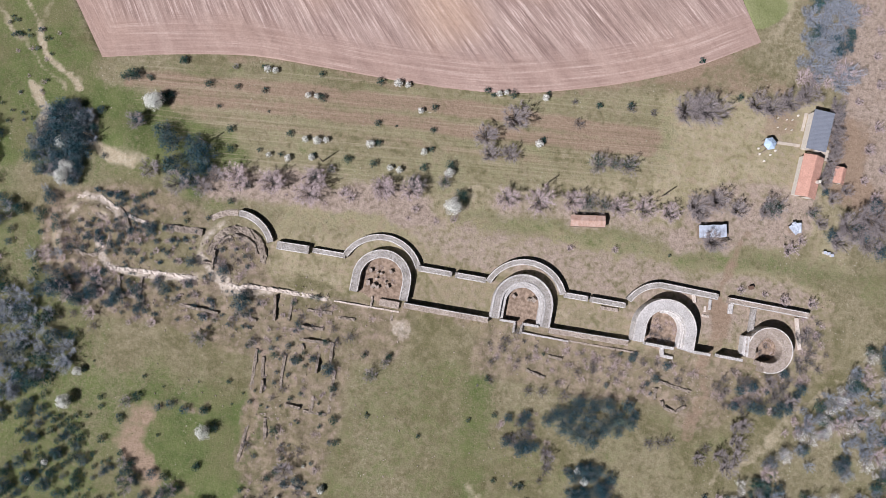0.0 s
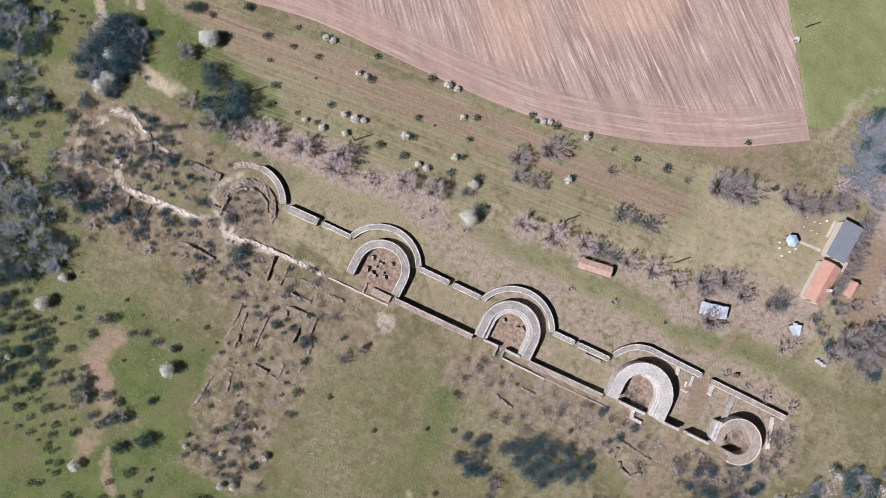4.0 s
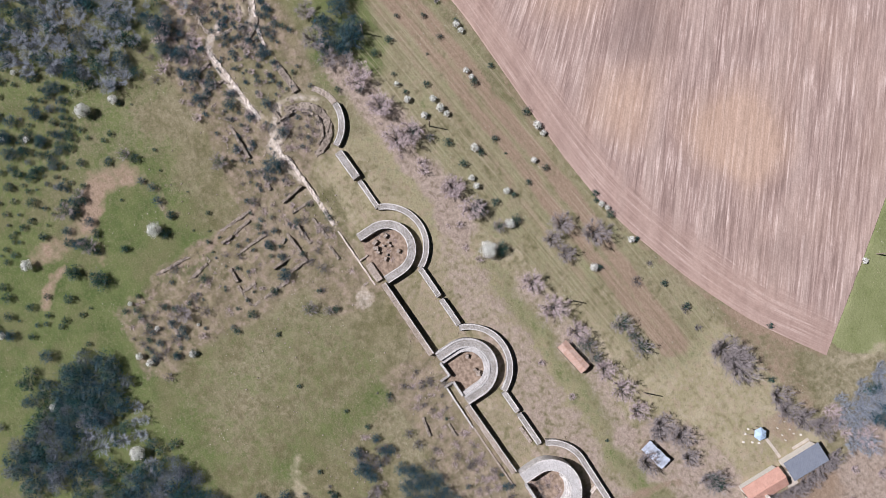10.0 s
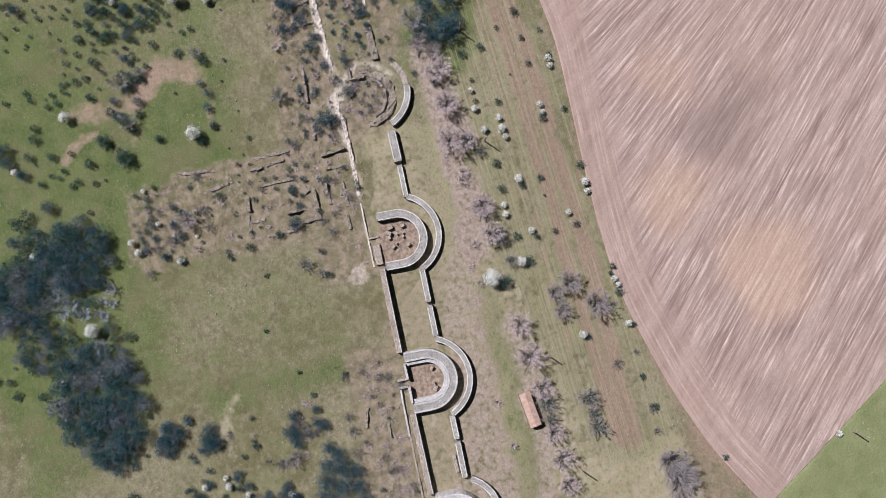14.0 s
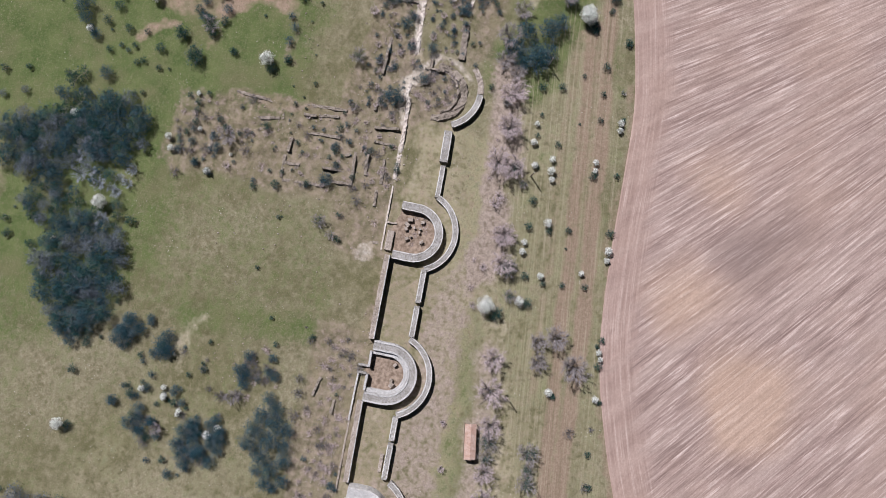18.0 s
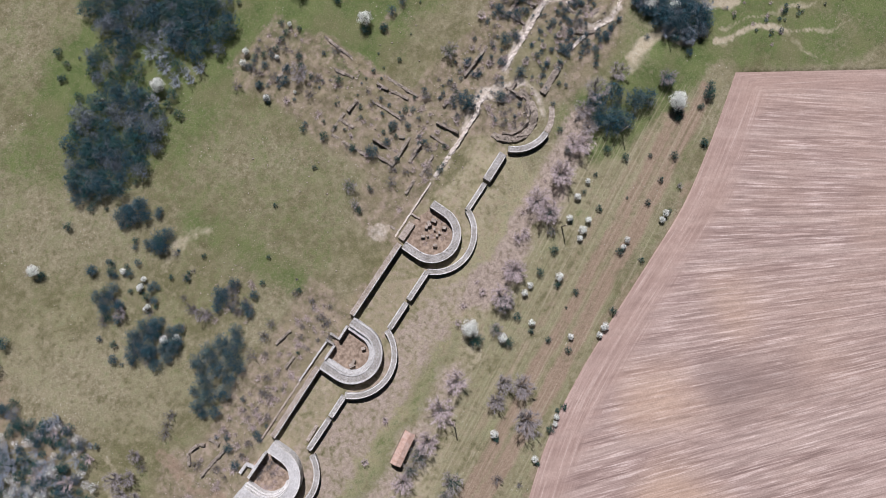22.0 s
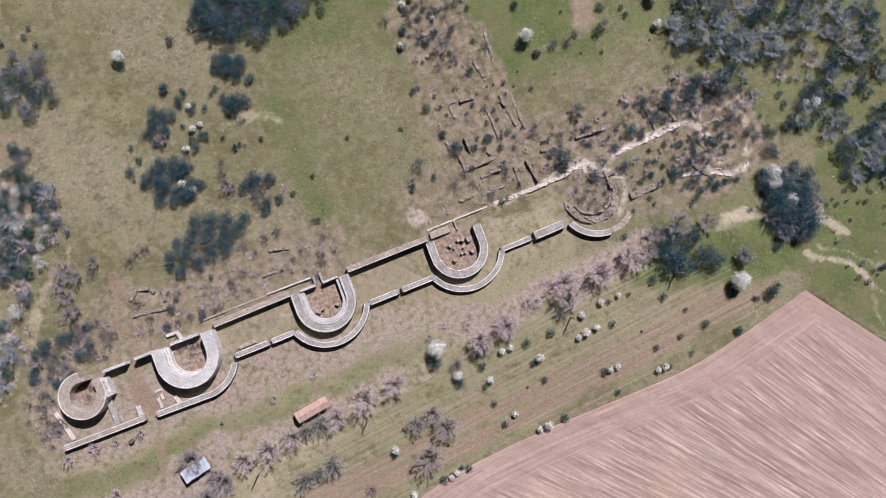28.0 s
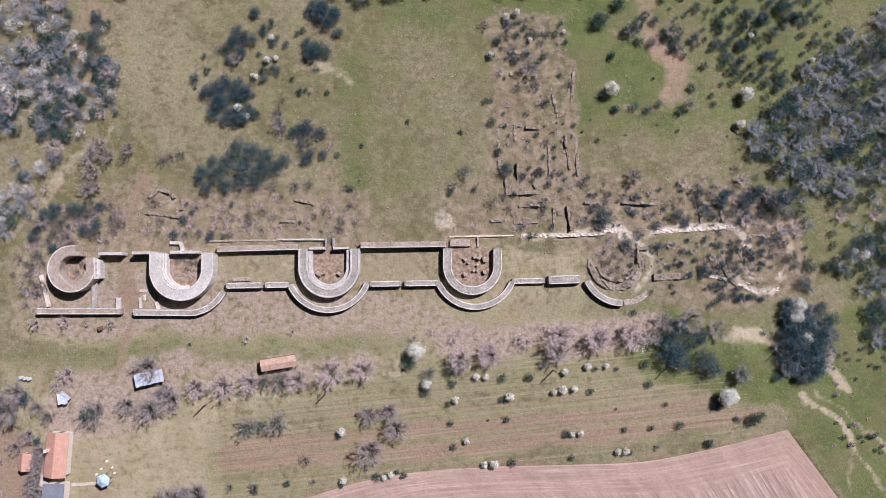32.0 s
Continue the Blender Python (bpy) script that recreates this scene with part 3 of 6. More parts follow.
zone["sand"] = np.clip(
    0.9 * near_line(wx, wy, [(70.5, -12.3), (76.5, -12.5), (80.4, -15.5), (81.3, -20.1)], 2.0, 1.4)
    + 0.9 * near_line(wx, wy, [(94.1, -11.6), (93.4, -18.8), (95.4, -24.0)], 1.2, 0.9)
    + 0.6 * near_line(wx, wy, [(85.0, -25.3), (92.5, -32.4), (100.2, -42.1), (109.1, -52.4)], 0.3, 0.7)
    + 0.5 * near_line(wx, wy, [(88.7, -25.3), (100.4, -35.6), (109.5, -40.8)], 0.5, 0.7) + 0.45 * near_line(wx, wy, [(97.8, -50.2), (96.9, -37.0), (88.1, -29.4), (84.6, -25.4)], 0.7, 0.7)
    + 0.5 * near_line(wx, wy, [(-97.5, 7.1), (-90.2, 16.1), (-84.6, 23.3), (-74.0, 35.1)], 1.2, 1.6)
    + 0.45 * near_line(wx, wy, [(-31.6, 48.9), (-26.3, 50.3), (-21.1, 48.6), (-18.5, 45.3)], 1.2, 2)
    + 0.5 * near_line(wx, wy, [(82.4, 15.3), (84.0, 10.0), (84.1, 3.4), (80.1, -0.5)], 0.4, 0.9)
    + 0.5 * near_line(wx, wy, [(-15.6, -4.8), (-33.1, 3.7)], 0.5, 0.8)
    + 0.45 * near_line(wx, wy, [(-26.3, -32.9), (-47.6, -33.8)], 0.5, 0.8) + 0.5 * near_line(wx, wy, [(-5.8, -21.5), (-51.5, -27.1)], 0.6, 1)
    + 0.22 * inside(wx, wy, [(-50.5, -47.9), (-80.1, -49.7), (-79.9, -34.8), (-53.6, -30.9)], 4)
    + 0.55 * near_line(wx, wy, [(20.9, 10.3), (39.5, 10.7), (43.9, 11.0)], 0.9, 1.0) + 0.5 * near_line(wx, wy, [(51.1, 11.1), (60.4, 11.7), (71.0, 12.5), (73.3, 7.4)], 0.6, 0.9)
    + 0.6 * near_line(wx, wy, [(72.1, 0.8), (76.0, -2.5), (80.7, -1.2)], 0.7, 0.8) + 0.5 * near_line(wx, wy, [(-69.6, -70.9), (-74.8, -80.2), (-76.6, -86.1)], 1.5, 2), 0, 1)
zone["clay"] = np.clip(
    0.62 * near_line(wx, wy, [(51.2, 72.0), (51.8, 60.7), (52.9, 56.7), (55.7, 53.3)], 2.0, 2.2)
    + 0.7 * near_line(wx, wy, [(55.0, 54.3), (57.6, 51.0), (57.4, 46.5), (56.2, 43.2)], 3.2, 2.6)
    + 0.3 * near_line(wx, wy, [(52.6, 57.0), (47.5, 57.5), (43.0, 58.5)], 1.2, 2.0)
    + 0.7 * near_line(wx, wy, [(46.6, 67.0), (42.2, 73.7)], 1.5, 1.5) + 0.6 * spot(wx, wy, 63.87, -26.27, 1.2, 1.0)
    + 0.7 * inside(wx, wy, [(82.5, -33.9), (75.1, -36.0), (75.9, -30.5), (79.4, -28.5)], 2) * 0.3, 0, 1)
# chalky mortar trodden out along the crumbled walls
zone["pale"] = np.clip(
    1.0 * near_line(gx, gy, [(74.1, 7.5), (71.2, 12.4), (62.6, 12.7), (51.5, 11.3)], 0.8, 0.8)
    + 0.7 * near_line(wx, wy, [(52.0, 6.6), (48.2, 9.5), (41.9, 10.5), (35.2, 10.9)], 1.0, 1.0) + 0.4 * near_line(gx, gy, [(35.2, 10.9), (22.9, 10.4), (10.4, 10.1)], 0.3, 0.8)
    + 0.8 * spot(wx, wy, 43.28, 10.39, 1.2, 1.4)
    + 0.34 * near_line(wx, wy, [(84.6, 15.1), (86.8, 10.6), (85.6, 5.8), (83.7, 2.5)], 0.3, 0.9) + 0.5 * near_line(gx, gy, [(80.9, 12.1), (83.0, 8.3), (83.0, 5.2), (81.9, 2.3), (80.5, 0.3)], 0.5, 0.8)
    + 0.85 * near_line(gx, gy, [(79.6, -2.8), (75.5, -2.5), (72.0, -0.6), (70.0, 2.8)], 0.7, 0.8)
    + 0.55 * near_line(gx, gy, [(51.8, 5.7), (50.6, 0.9), (47.5, -2.6)], 0.6, 0.8) + 0.75 * near_line(gx, gy, [(44.4, -1.0), (41.7, -0.0), (40.5, 1.5)], 0.5, 0.7)
    + 0.7 * spot(wx + 1.5 * lattice(gx, gy, 0.5, 61), wy + 1.5 * lattice(gx, gy, 0.5, 62), 3.68, 12.33, 1.6, 2.4), 0, 1)
for key, values in zone.items():
    put_attribute(ground.data, key, values)


def build_field():
    length = sum((edge_at((i + 1) / 100) - edge_at(i / 100)).length for i in range(100))
    us = np.linspace(0, 1, int(length / 0.45))
    vs = np.concatenate([[-0.3], np.arange(0, 95, 0.45), 95 * 1.25 ** np.arange(0.5, 6)])
    base = np.array([edge_at(u) for u in us])
    aim = np.array([DIR_WEST.lerp(DIR_EAST, u).normalized() for u in us])
    X = base[None, :, 0] + vs[:, None] * aim[None, :, 0]
    Y = base[None, :, 1] + vs[:, None] * aim[None, :, 1]
    along, inward = np.broadcast_to(us[None, :] * length, X.shape), np.broadcast_to(vs[:, None], X.shape)
    west = (us[None, :] * length) * (1 + vs[:, None] / 110)
    wob = 1.5 * lattice(X, Y, 0.06, 5) + 1.6 * lattice(X * math.cos(FURROW) + Y * math.sin(FURROW), 9 * (Y * math.cos(FURROW) - X * math.sin(FURROW)), 0.12, 15)
    head = np.clip(np.maximum(1 - (inward - 6.5 + wob) / 4.0, 1 - (west - 6.5 + wob) / 3.5), 0, 1)
    fx, fy = X - FAN[0], Y - FAN[1]
    reach = np.clip(fx * math.cos(FURROW) + fy * math.sin(FURROW), -115, 115)
    side = fx * math.sin(FURROW) - fy * math.cos(FURROW)
    across = side
    for _ in range(10):
        across = 0.5 * across + 0.5 * (side - reach * np.tan(np.radians(np.clip(0.25 * across, -4.5, 13))))
    Z = land(X, Y) + 0.06 + (1 - head) * 0.05 * lattice(0.12 * reach, across, 1.0, 6) + 0.05 * lattice(X, Y, 1.1, 7)
    Z[0] -= 0.6
    ob = new("ploughed_field", sheet("ploughed_field", X, Y, Z, M_FIELD))
    tagged(ob, "bare ploughed field of pale pinkish brown soil with furrows", "field", kind="structure")
    put_attribute(ob.data, "fan_along", reach)
    put_attribute(ob.data, "fan_across", across)
    swap = west < inward
    put_attribute(ob.data, "along", np.where(swap, inward, along))
    put_attribute(ob.data, "inward", np.where(swap, west, inward))
    put_attribute(ob.data, "headland", head)
    sx, sy = X + 3 * lattice(X, Y, 0.1, 8), Y + 3 * lattice(X, Y, 0.1, 9)
    put_attribute(ob.data, "damp", np.clip(spot(sx, sy, 20.94, -74.89, 2.5, 8) + 0.7 * spot(sx, sy, 28.08, -84.26, 1, 8) + 0.5 * spot(sx, sy, -42.12, -72.62, 1.5, 6), 0, 1))
    put_attribute(ob.data, "warm", np.clip(spot(sx, sy, -14.14, -80.65, 4, 12) + 0.8 * spot(sx, sy, 7.88, -62.31, 3, 9) + 0.6 * spot(sx, sy, 36.61, -64.29, 2, 8) + 0.7 * spot(sx, sy, -15.10, -80.10, 3, 9), 0, 1))


build_field()


# ---- the fortress ----
def thing(name, label, category, group=""):
    return tagged(new(name), label, category, group)


def at_land(x, y):
    return float(land(np.float64(x), np.float64(y)))


def tower_u(cx, cy, r, thick, leg, height, material, label, rim=None, rag=0.06, seed=1.0):
    """A U-shaped tower open to the rear: legs, half ring, inner ledge and earth floor."""
    t = thing("tower", label, "tower", "wall towers")
    path = line_points([(cx - r, cy + leg), (cx - r, cy)]) + arc_points(cx, cy, r, 180, 360)[1:] + line_points([(cx + r, cy), (cx + r, cy + leg)])[1:]
    part("ring_wall", masonry(path, thick, height, ragged=rag, seed=seed), material, t)
    if rim:
        k = r - thick / 2 - 0.45
        path = line_points([(cx - k, cy + leg - 0.3), (cx - k, cy)]) + arc_points(cx, cy, k, 180, 360)[1:] + line_points([(cx + k, cy), (cx + k, cy + leg - 0.3)])[1:]
        part("inner_ledge", masonry(path, 0.95, height - rim, ragged=rag, seed=seed + 2), M_PALE, t, "pale inner ledge")
        for off, name in ((-thick / 2 + 0.22, "outer_coping"), (thick / 2 - 0.22, "inner_coping")):
            q = r - off
            path = line_points([(cx - q, cy + leg - 0.2), (cx - q, cy)]) + arc_points(cx, cy, q, 180, 360)[1:] + line_points([(cx + q, cy), (cx + q, cy + leg - 0.2)])[1:]
            part(name, masonry(path, 0.42, height + 0.13, ragged=rag, seed=seed + off), M_PALE, t)
    else:
        for off, name in ((-thick / 2 + 0.13, "outer_rim"), (thick / 2 - 0.13, "inner_rim")):
            q = r - off
            path = line_points([(cx - q, cy + leg - 0.2), (cx - q, cy)]) + arc_points(cx, cy, q, 180, 360)[1:] + line_points([(cx + q, cy), (cx + q, cy + leg - 0.2)])[1:]
            part(name, masonry(path, 0.24, height + 0.08, ragged=rag, seed=seed + off), M_EDGE, t)
        for i in range(2 if height > 3 else 0):
            q = r - thick / 2 - 0.2 - 0.36 * i
            path = line_points([(cx - q, cy + leg - 0.3), (cx - q, cy)]) + arc_points(cx, cy, q, 180, 285)[1:]
            part("inner_step", masonry(path, 0.38, height - 0.7 - 0.7 * i, ragged=0.05, seed=seed + i), M_EDGE, t, "pale stepped inner course")
    k = r - thick / 2
    bm = disc(cx, cy, k + 0.3, 0.22, seed=seed)
    bmesh.ops.create_grid(bm, x_segments=6, y_segments=4, size=1, matrix=Matrix.Translation((cx, cy + leg / 2, 0.19)) @ Matrix.Diagonal((k + 0.2, leg / 2, 1, 1)))
    part("earth_floor", bm, M_PIT, t, "trodden brown earth floor")
    return t


def beside(path, off):
    """The path moved sideways."""
    out = []
    for i, p in enumerate(path):
        d = (path[min(i + 1, len(path) - 1)] - path[max(i - 1, 0)]).normalized()
        out.append(p + Vector((d.y, -d.x, 0)) * off)
    return out


def wall(name, label, category, pts, thick, height, material, group="", crumble=0.0, rag=0.08, curve=None):
    path = curve if curve else line_points(pts)
    ob = new(name, mesh_of(masonry(path, thick, height, ragged=rag, crumble=crumble, seed=path[0].x), name, material))
    if name == "outer_wall" and not crumble and height > 0.9:
        for off in (-thick / 2 + 0.13, thick / 2 - 0.13):
            part("edge_course", masonry(beside(path[:-1], off)[1:], 0.24, height + 0.07, ragged=0.05, seed=off + path[0].y), M_EDGE, ob, "pale mortared edge course")
    return tagged(ob, label, category, group)


T1 = tower_u(-55.42, 2.4, 5.75, 2.6, 3.7, 3.4, M_PALE, "tall horseshoe tower of pale restored masonry", seed=2.0)
T2 = tower_u(-22.79, 2.91, 5.85, 2.2, 4.2, 1.9, M_WALL, "horseshoe tower with pale double coping and earth floor", rim=0.5, seed=3.0)
T3 = tower_u(9.77, 3.33, 5.75, 1.95, 3.9, 1.7, M_WALL, "low horseshoe tower of grey stone with pillar stumps", rag=0.1, seed=4.0)

# the round corner tower
T0C = (-79.75, 2.45)
T0 = thing("tower", "round corner tower of brownish weathered masonry", "tower", "wall towers")
part("ring_wall", masonry(arc_points(*T0C, 4.0, 78, 352), 2.5, 3.2, seed=5.0), M_EARTHY, T0)
part("side_pier", masonry(line_points([(-75.75, 4.96), (-75.45, 0.1)]), 2.2, 3.12, seed=6.0), M_EARTHY, T0)
part("side_ledge", masonry(line_points([(-74.3, 4.52), (-74.15, 0.3)]), 0.7, 2.2, seed=6.0), M_PALE, T0, "pale ledge")
part("rear_wall", masonry(line_points([(-81.4, 5.8), (-77.95, 5.82)]), 1.0, 3.2, seed=7.0), M_EARTHY, T0)
part("outer_coping", masonry(arc_points(*T0C, 5.12, 82, 348), 0.26, 3.28, ragged=0.07, seed=5.5), M_EDGE, T0, "pale mortared rim")
part("pier_coping", masonry(line_points([(-74.78, 4.8), (-74.5, 0.2)]), 0.3, 3.2, ragged=0.06, seed=6.5), M_EDGE, T0, "pale mortared rim")
part("earth_floor", disc(*T0C, 3.4, 0.25, seed=5.0), M_PIT, T0)

# curtain wall between the towers
CUR = "curtain_wall"
LAB = "thin stretch of rear curtain wall with pale weathered top"
for a, b, th, h, mt in (
    ((-74.1, 5.86), (-68.77, 5.87), 0.7, 2.8, M_PALE), ((-66.63, 6.0), (-62.2, 6.07), 0.7, 2.8, M_PALE),
    ((-58.3, 6.22), (-51.9, 6.23), 0.7, 2.3, M_PALE),     ((-27.28, 7.15), (-23.69, 7.16), 0.6, 1.9, M_PALE), ((-21.90, 7.16), (-18.44, 7.30), 0.6, 1.9, M_PALE),
    
):
    wall(CUR, LAB, "wall", [a, b], th, h, mt, "curtain walls")
for a, b, th, h in (((-48.1, 6.97), (-29.85, 7.5), 1.3, 1.6), ((-15.68, 7.9), (3.71, 8.2), 1.3, 1.75)):
    ob = wall(CUR, "thick curtain wall with earthy grown-over top and pale edge", "wall", [a, b], th, h, M_EARTHY, "curtain walls", rag=0.12)
    part("edge_course", masonry(beside(line_points([a, b]), th / 2 - 0.1), 0.22, h + 0.08, ragged=0.06, seed=h), M_PALE, ob, "pale mortared edge course")
wall("wall_stub", "short hooked pale wall beside the tall tower", "wall", [(-59.02, 8.40), (-56.61, 8.41), (-56.19, 6.48)], 0.75, 0.9, M_PALE)
wall("wall_stub", "thin pale wall edge behind the tower doorway", "wall", [(-34.75, 9.24), (-24.08, 9.26)], 0.4, 0.5, M_PALE)
wall("wall_stub", "doorway jamb of pale masonry", "wall", [(-23.65, 9.63), (-23.63, 7.44)], 0.5, 0.8, M_WALL)
wall("wall_stub", "doorway jamb of pale masonry", "wall", [(-21.98, 9.64), (-21.96, 7.44)], 0.5, 0.8, M_WALL)
wall("wall_stub", "thin low wall edge in dry grass", "wall", [(-50.57, 8.84), (-34.28, 9.13)], 0.4, 0.3, M_EARTHY)
wall("wall_stub", "broad earthy wall stump beside the tower", "wall", [(4.75, 8.51), (9.29, 8.52)], 1.6, 0.9, M_EARTHY, rag=0.12)
wall("wall_stub", "low earthy wall footing beside the tower", "wall", [(11.02, 9.86), (11.14, 7.64)], 0.4, 0.5, M_EARTHY)
wall("wall_stub", "low mortared wall edge in dead grass", "wall", [(4.51, 9.98), (19.51, 10.27)], 0.35, 0.3, M_RUBBLE, crumble=0.3)

# outer wall, bowed round each tower
OUT, OLAB, OG = "outer_wall", "stretch of low outer wall of grey weathered stone", "outer walls"
wall(OUT, "straight outer wall with earthy top beside the gate", "wall", [(-88.33, -7.06), (-69.31, -7.07)], 1.35, 1.35, M_EARTHY, OG)
wall(OUT, "outer wall beside the gate, turning round the tower", "wall", [], 1.4, 1.35, M_WALL, OG, curve=line_points([(-66.77, -7.33), (-53.98, -7.46)]) + arc_points(-54.39, 1.10, 8.6, 270, 334)[1:])
wall(OUT, OLAB, "wall", [(-46.07, -1.33), (-37.91, -1.20)], 1.3, 1.35, M_WALL, OG)
wall(OUT, "short plinth of pale stone on the outer wall", "wall", [(-44.85, 0.08), (-40.76, 0.21)], 0.8, 0.5, M_EARTHY)
wall(OUT, OLAB, "wall", [(-37.27, -1.20), (-31.90, -1.07)], 1.3, 1.35, M_WALL, OG)
wall(OUT, "outer wall bowed in a half ring round the tower", "wall", [], 1.35, 1.35, M_WALL, OG, curve=arc_points(-22.96, 2.54, 9.35, 203, 340))
wall(OUT, OLAB, "wall", [(-13.55, -0.93), (-6.47, -0.80)], 1.3, 1.35, M_WALL, OG)
wall(OUT, OLAB, "wall", [(-5.70, -0.80), (2.05, -0.67)], 1.3, 1.35, M_WALL, OG)
wall(OUT, "outer wall bowed in a half ring round the tower", "wall", [], 1.4, 0.95, M_WALL, OG, curve=arc_points(10.46, 3.09, 9.2, 204, 338))
wall(OUT, OLAB, "wall", [(18.89, -0.27), (26.43, -0.14)], 1.2, 0.95, M_WALL, OG)
wall(OUT, OLAB, "wall", [(27.22, -0.01), (34.52, 0.25)], 1.9, 1.35, M_WALL, OG)
wall(OUT, "outer wall curving round the ruined tower, broken off", "wall", [], 1.5, 1.05, M_WALL, OG, curve=arc_points(44.23, 3.64, 8.9, 205, 271))
wall(OUT, "buried remnant of the outer wall", "wall", [], 1.3, 0.16, M_EARTHY, OG, rag=0.2, crumble=0.8, curve=arc_points(44.35, 3.65, 8.9, 273, 315))
wall(OUT, "low grassed remnant of the outer wall", "wall", [(51.73, 0.65), (60.28, 1.05)], 1.4, 0.6, M_FOOT, OG, rag=0.25, crumble=0.5)
for pts, th, h, mt, lab in (
    ([(-70.43, -4.02), (-70.38, -6.31)], 1.0, 0.7, M_PALE, "pale gate pier stub of cut stone"), ([(-65.67, -4.02), (-65.49, -6.45)], 0.6, 0.5, M_PALE, "pale gate pier stub of cut stone"),
    ([(-75.85, -0.57), (-75.71, -6.30)], 1.2, 0.8, M_WALL, "cross wall from the round tower to the outer wall"), ([(-88.03, 1.08), (-86.07, -6.07)], 0.8, 0.4, M_RUBBLE, "crumbled low wall by the round tower"),
    ([(-61.93, -5.04), (-61.39, -6.70)], 0.8, 0.6, M_RUBBLE, "broken brick pier stub"), ([(-65.78, -2.49), (-64.13, -2.49)], 0.5, 0.35, M_RUBBLE, "broken brick footing by the gate"), ([(-64.75, -3.39), (-64.60, -4.67)], 0.5, 0.3, M_RUBBLE, "broken brick footing by the gate"),
):
    wall("wall_stub", lab, "wall", pts, th, h, mt)

# ruined fourth and fifth towers
RU = thing("ruined_tower", "collapsed horseshoe tower overgrown with brush", "tower", "wall towers")
RC = (43.19, 4.42)
part("ring_wall", masonry(arc_points(*RC, 6.0, 175, 370), 1.5, 0.75, ragged=0.4, crumble=0.85, seed=9.0), M_FOOT, RU)
part("inner_ring", masonry(arc_points(*RC, 4.6, 195, 330), 0.45, 0.6, ragged=0.4, crumble=0.85, seed=9.5), M_FOOT, RU)
part("rear_wall", masonry(line_points([(43.05, 10.57), (44.59, 7.30), (50.64, 7.31)]), 0.5, 0.5, ragged=0.4, crumble=0.9, seed=10.0), M_FOOT, RU)
part("inner_wall", masonry(line_points([(48.03, 8.61), (48.23, 4.04)]), 0.5, 0.6, ragged=0.35, crumble=0.8, seed=11.0), M_FOOT, RU)
RV = thing("ruined_tower", "round earth bank of a collapsed corner tower", "tower", "wall towers")
part("ring_bank", masonry(arc_points(76.67, 5.78, 4.9, 60, 330), 0.9, 0.6, ragged=0.35, crumble=0.8, seed=12.0), M_FOOT, RV)
part("outer_bank", masonry(arc_points(76.00, 5.39, 8.0, 170, 290), 0.9, 0.35, ragged=0.35, crumble=0.8, seed=13.0), M_FOOT, RV)
for pts in ([(21.1, 10.3), (31.4, 10.3), (39.5, 10.7)], [(39.2, 10.7), (41.2, 11.5), (43.9, 11.0)], [(51.1, 11.1), (60.4, 11.7), (71.0, 12.5)], [(70.8, 12.4), (72.0, 10.3), (73.3, 7.4)]):
    wall("crumbled_wall", "crumbled pale mortar core of the old curtain wall", "wall", pts, 0.8, 0.34, M_RUBBLE, "crumbled walls", crumble=0.85, rag=0.34)
wall("crumbled_wall", "crumbled pale bank of the old outer wall", "wall", [(70.8, 2.8), (72.8, 0.1), (77.4, -2.5), (81.3, -2.1)], 0.7, 0.28, M_RUBBLE, "crumbled walls", crumble=0.8, rag=0.34)
wall("crumbled_wall", "crumbled pale bank of the old outer wall", "wall", [(63.5, 1.4), (67.5, 0.5), (70.8, -0.5), (76.0, -3.1)], 0.6, 0.28, M_RUBBLE, "crumbled walls", crumble=0.8, rag=0.34)

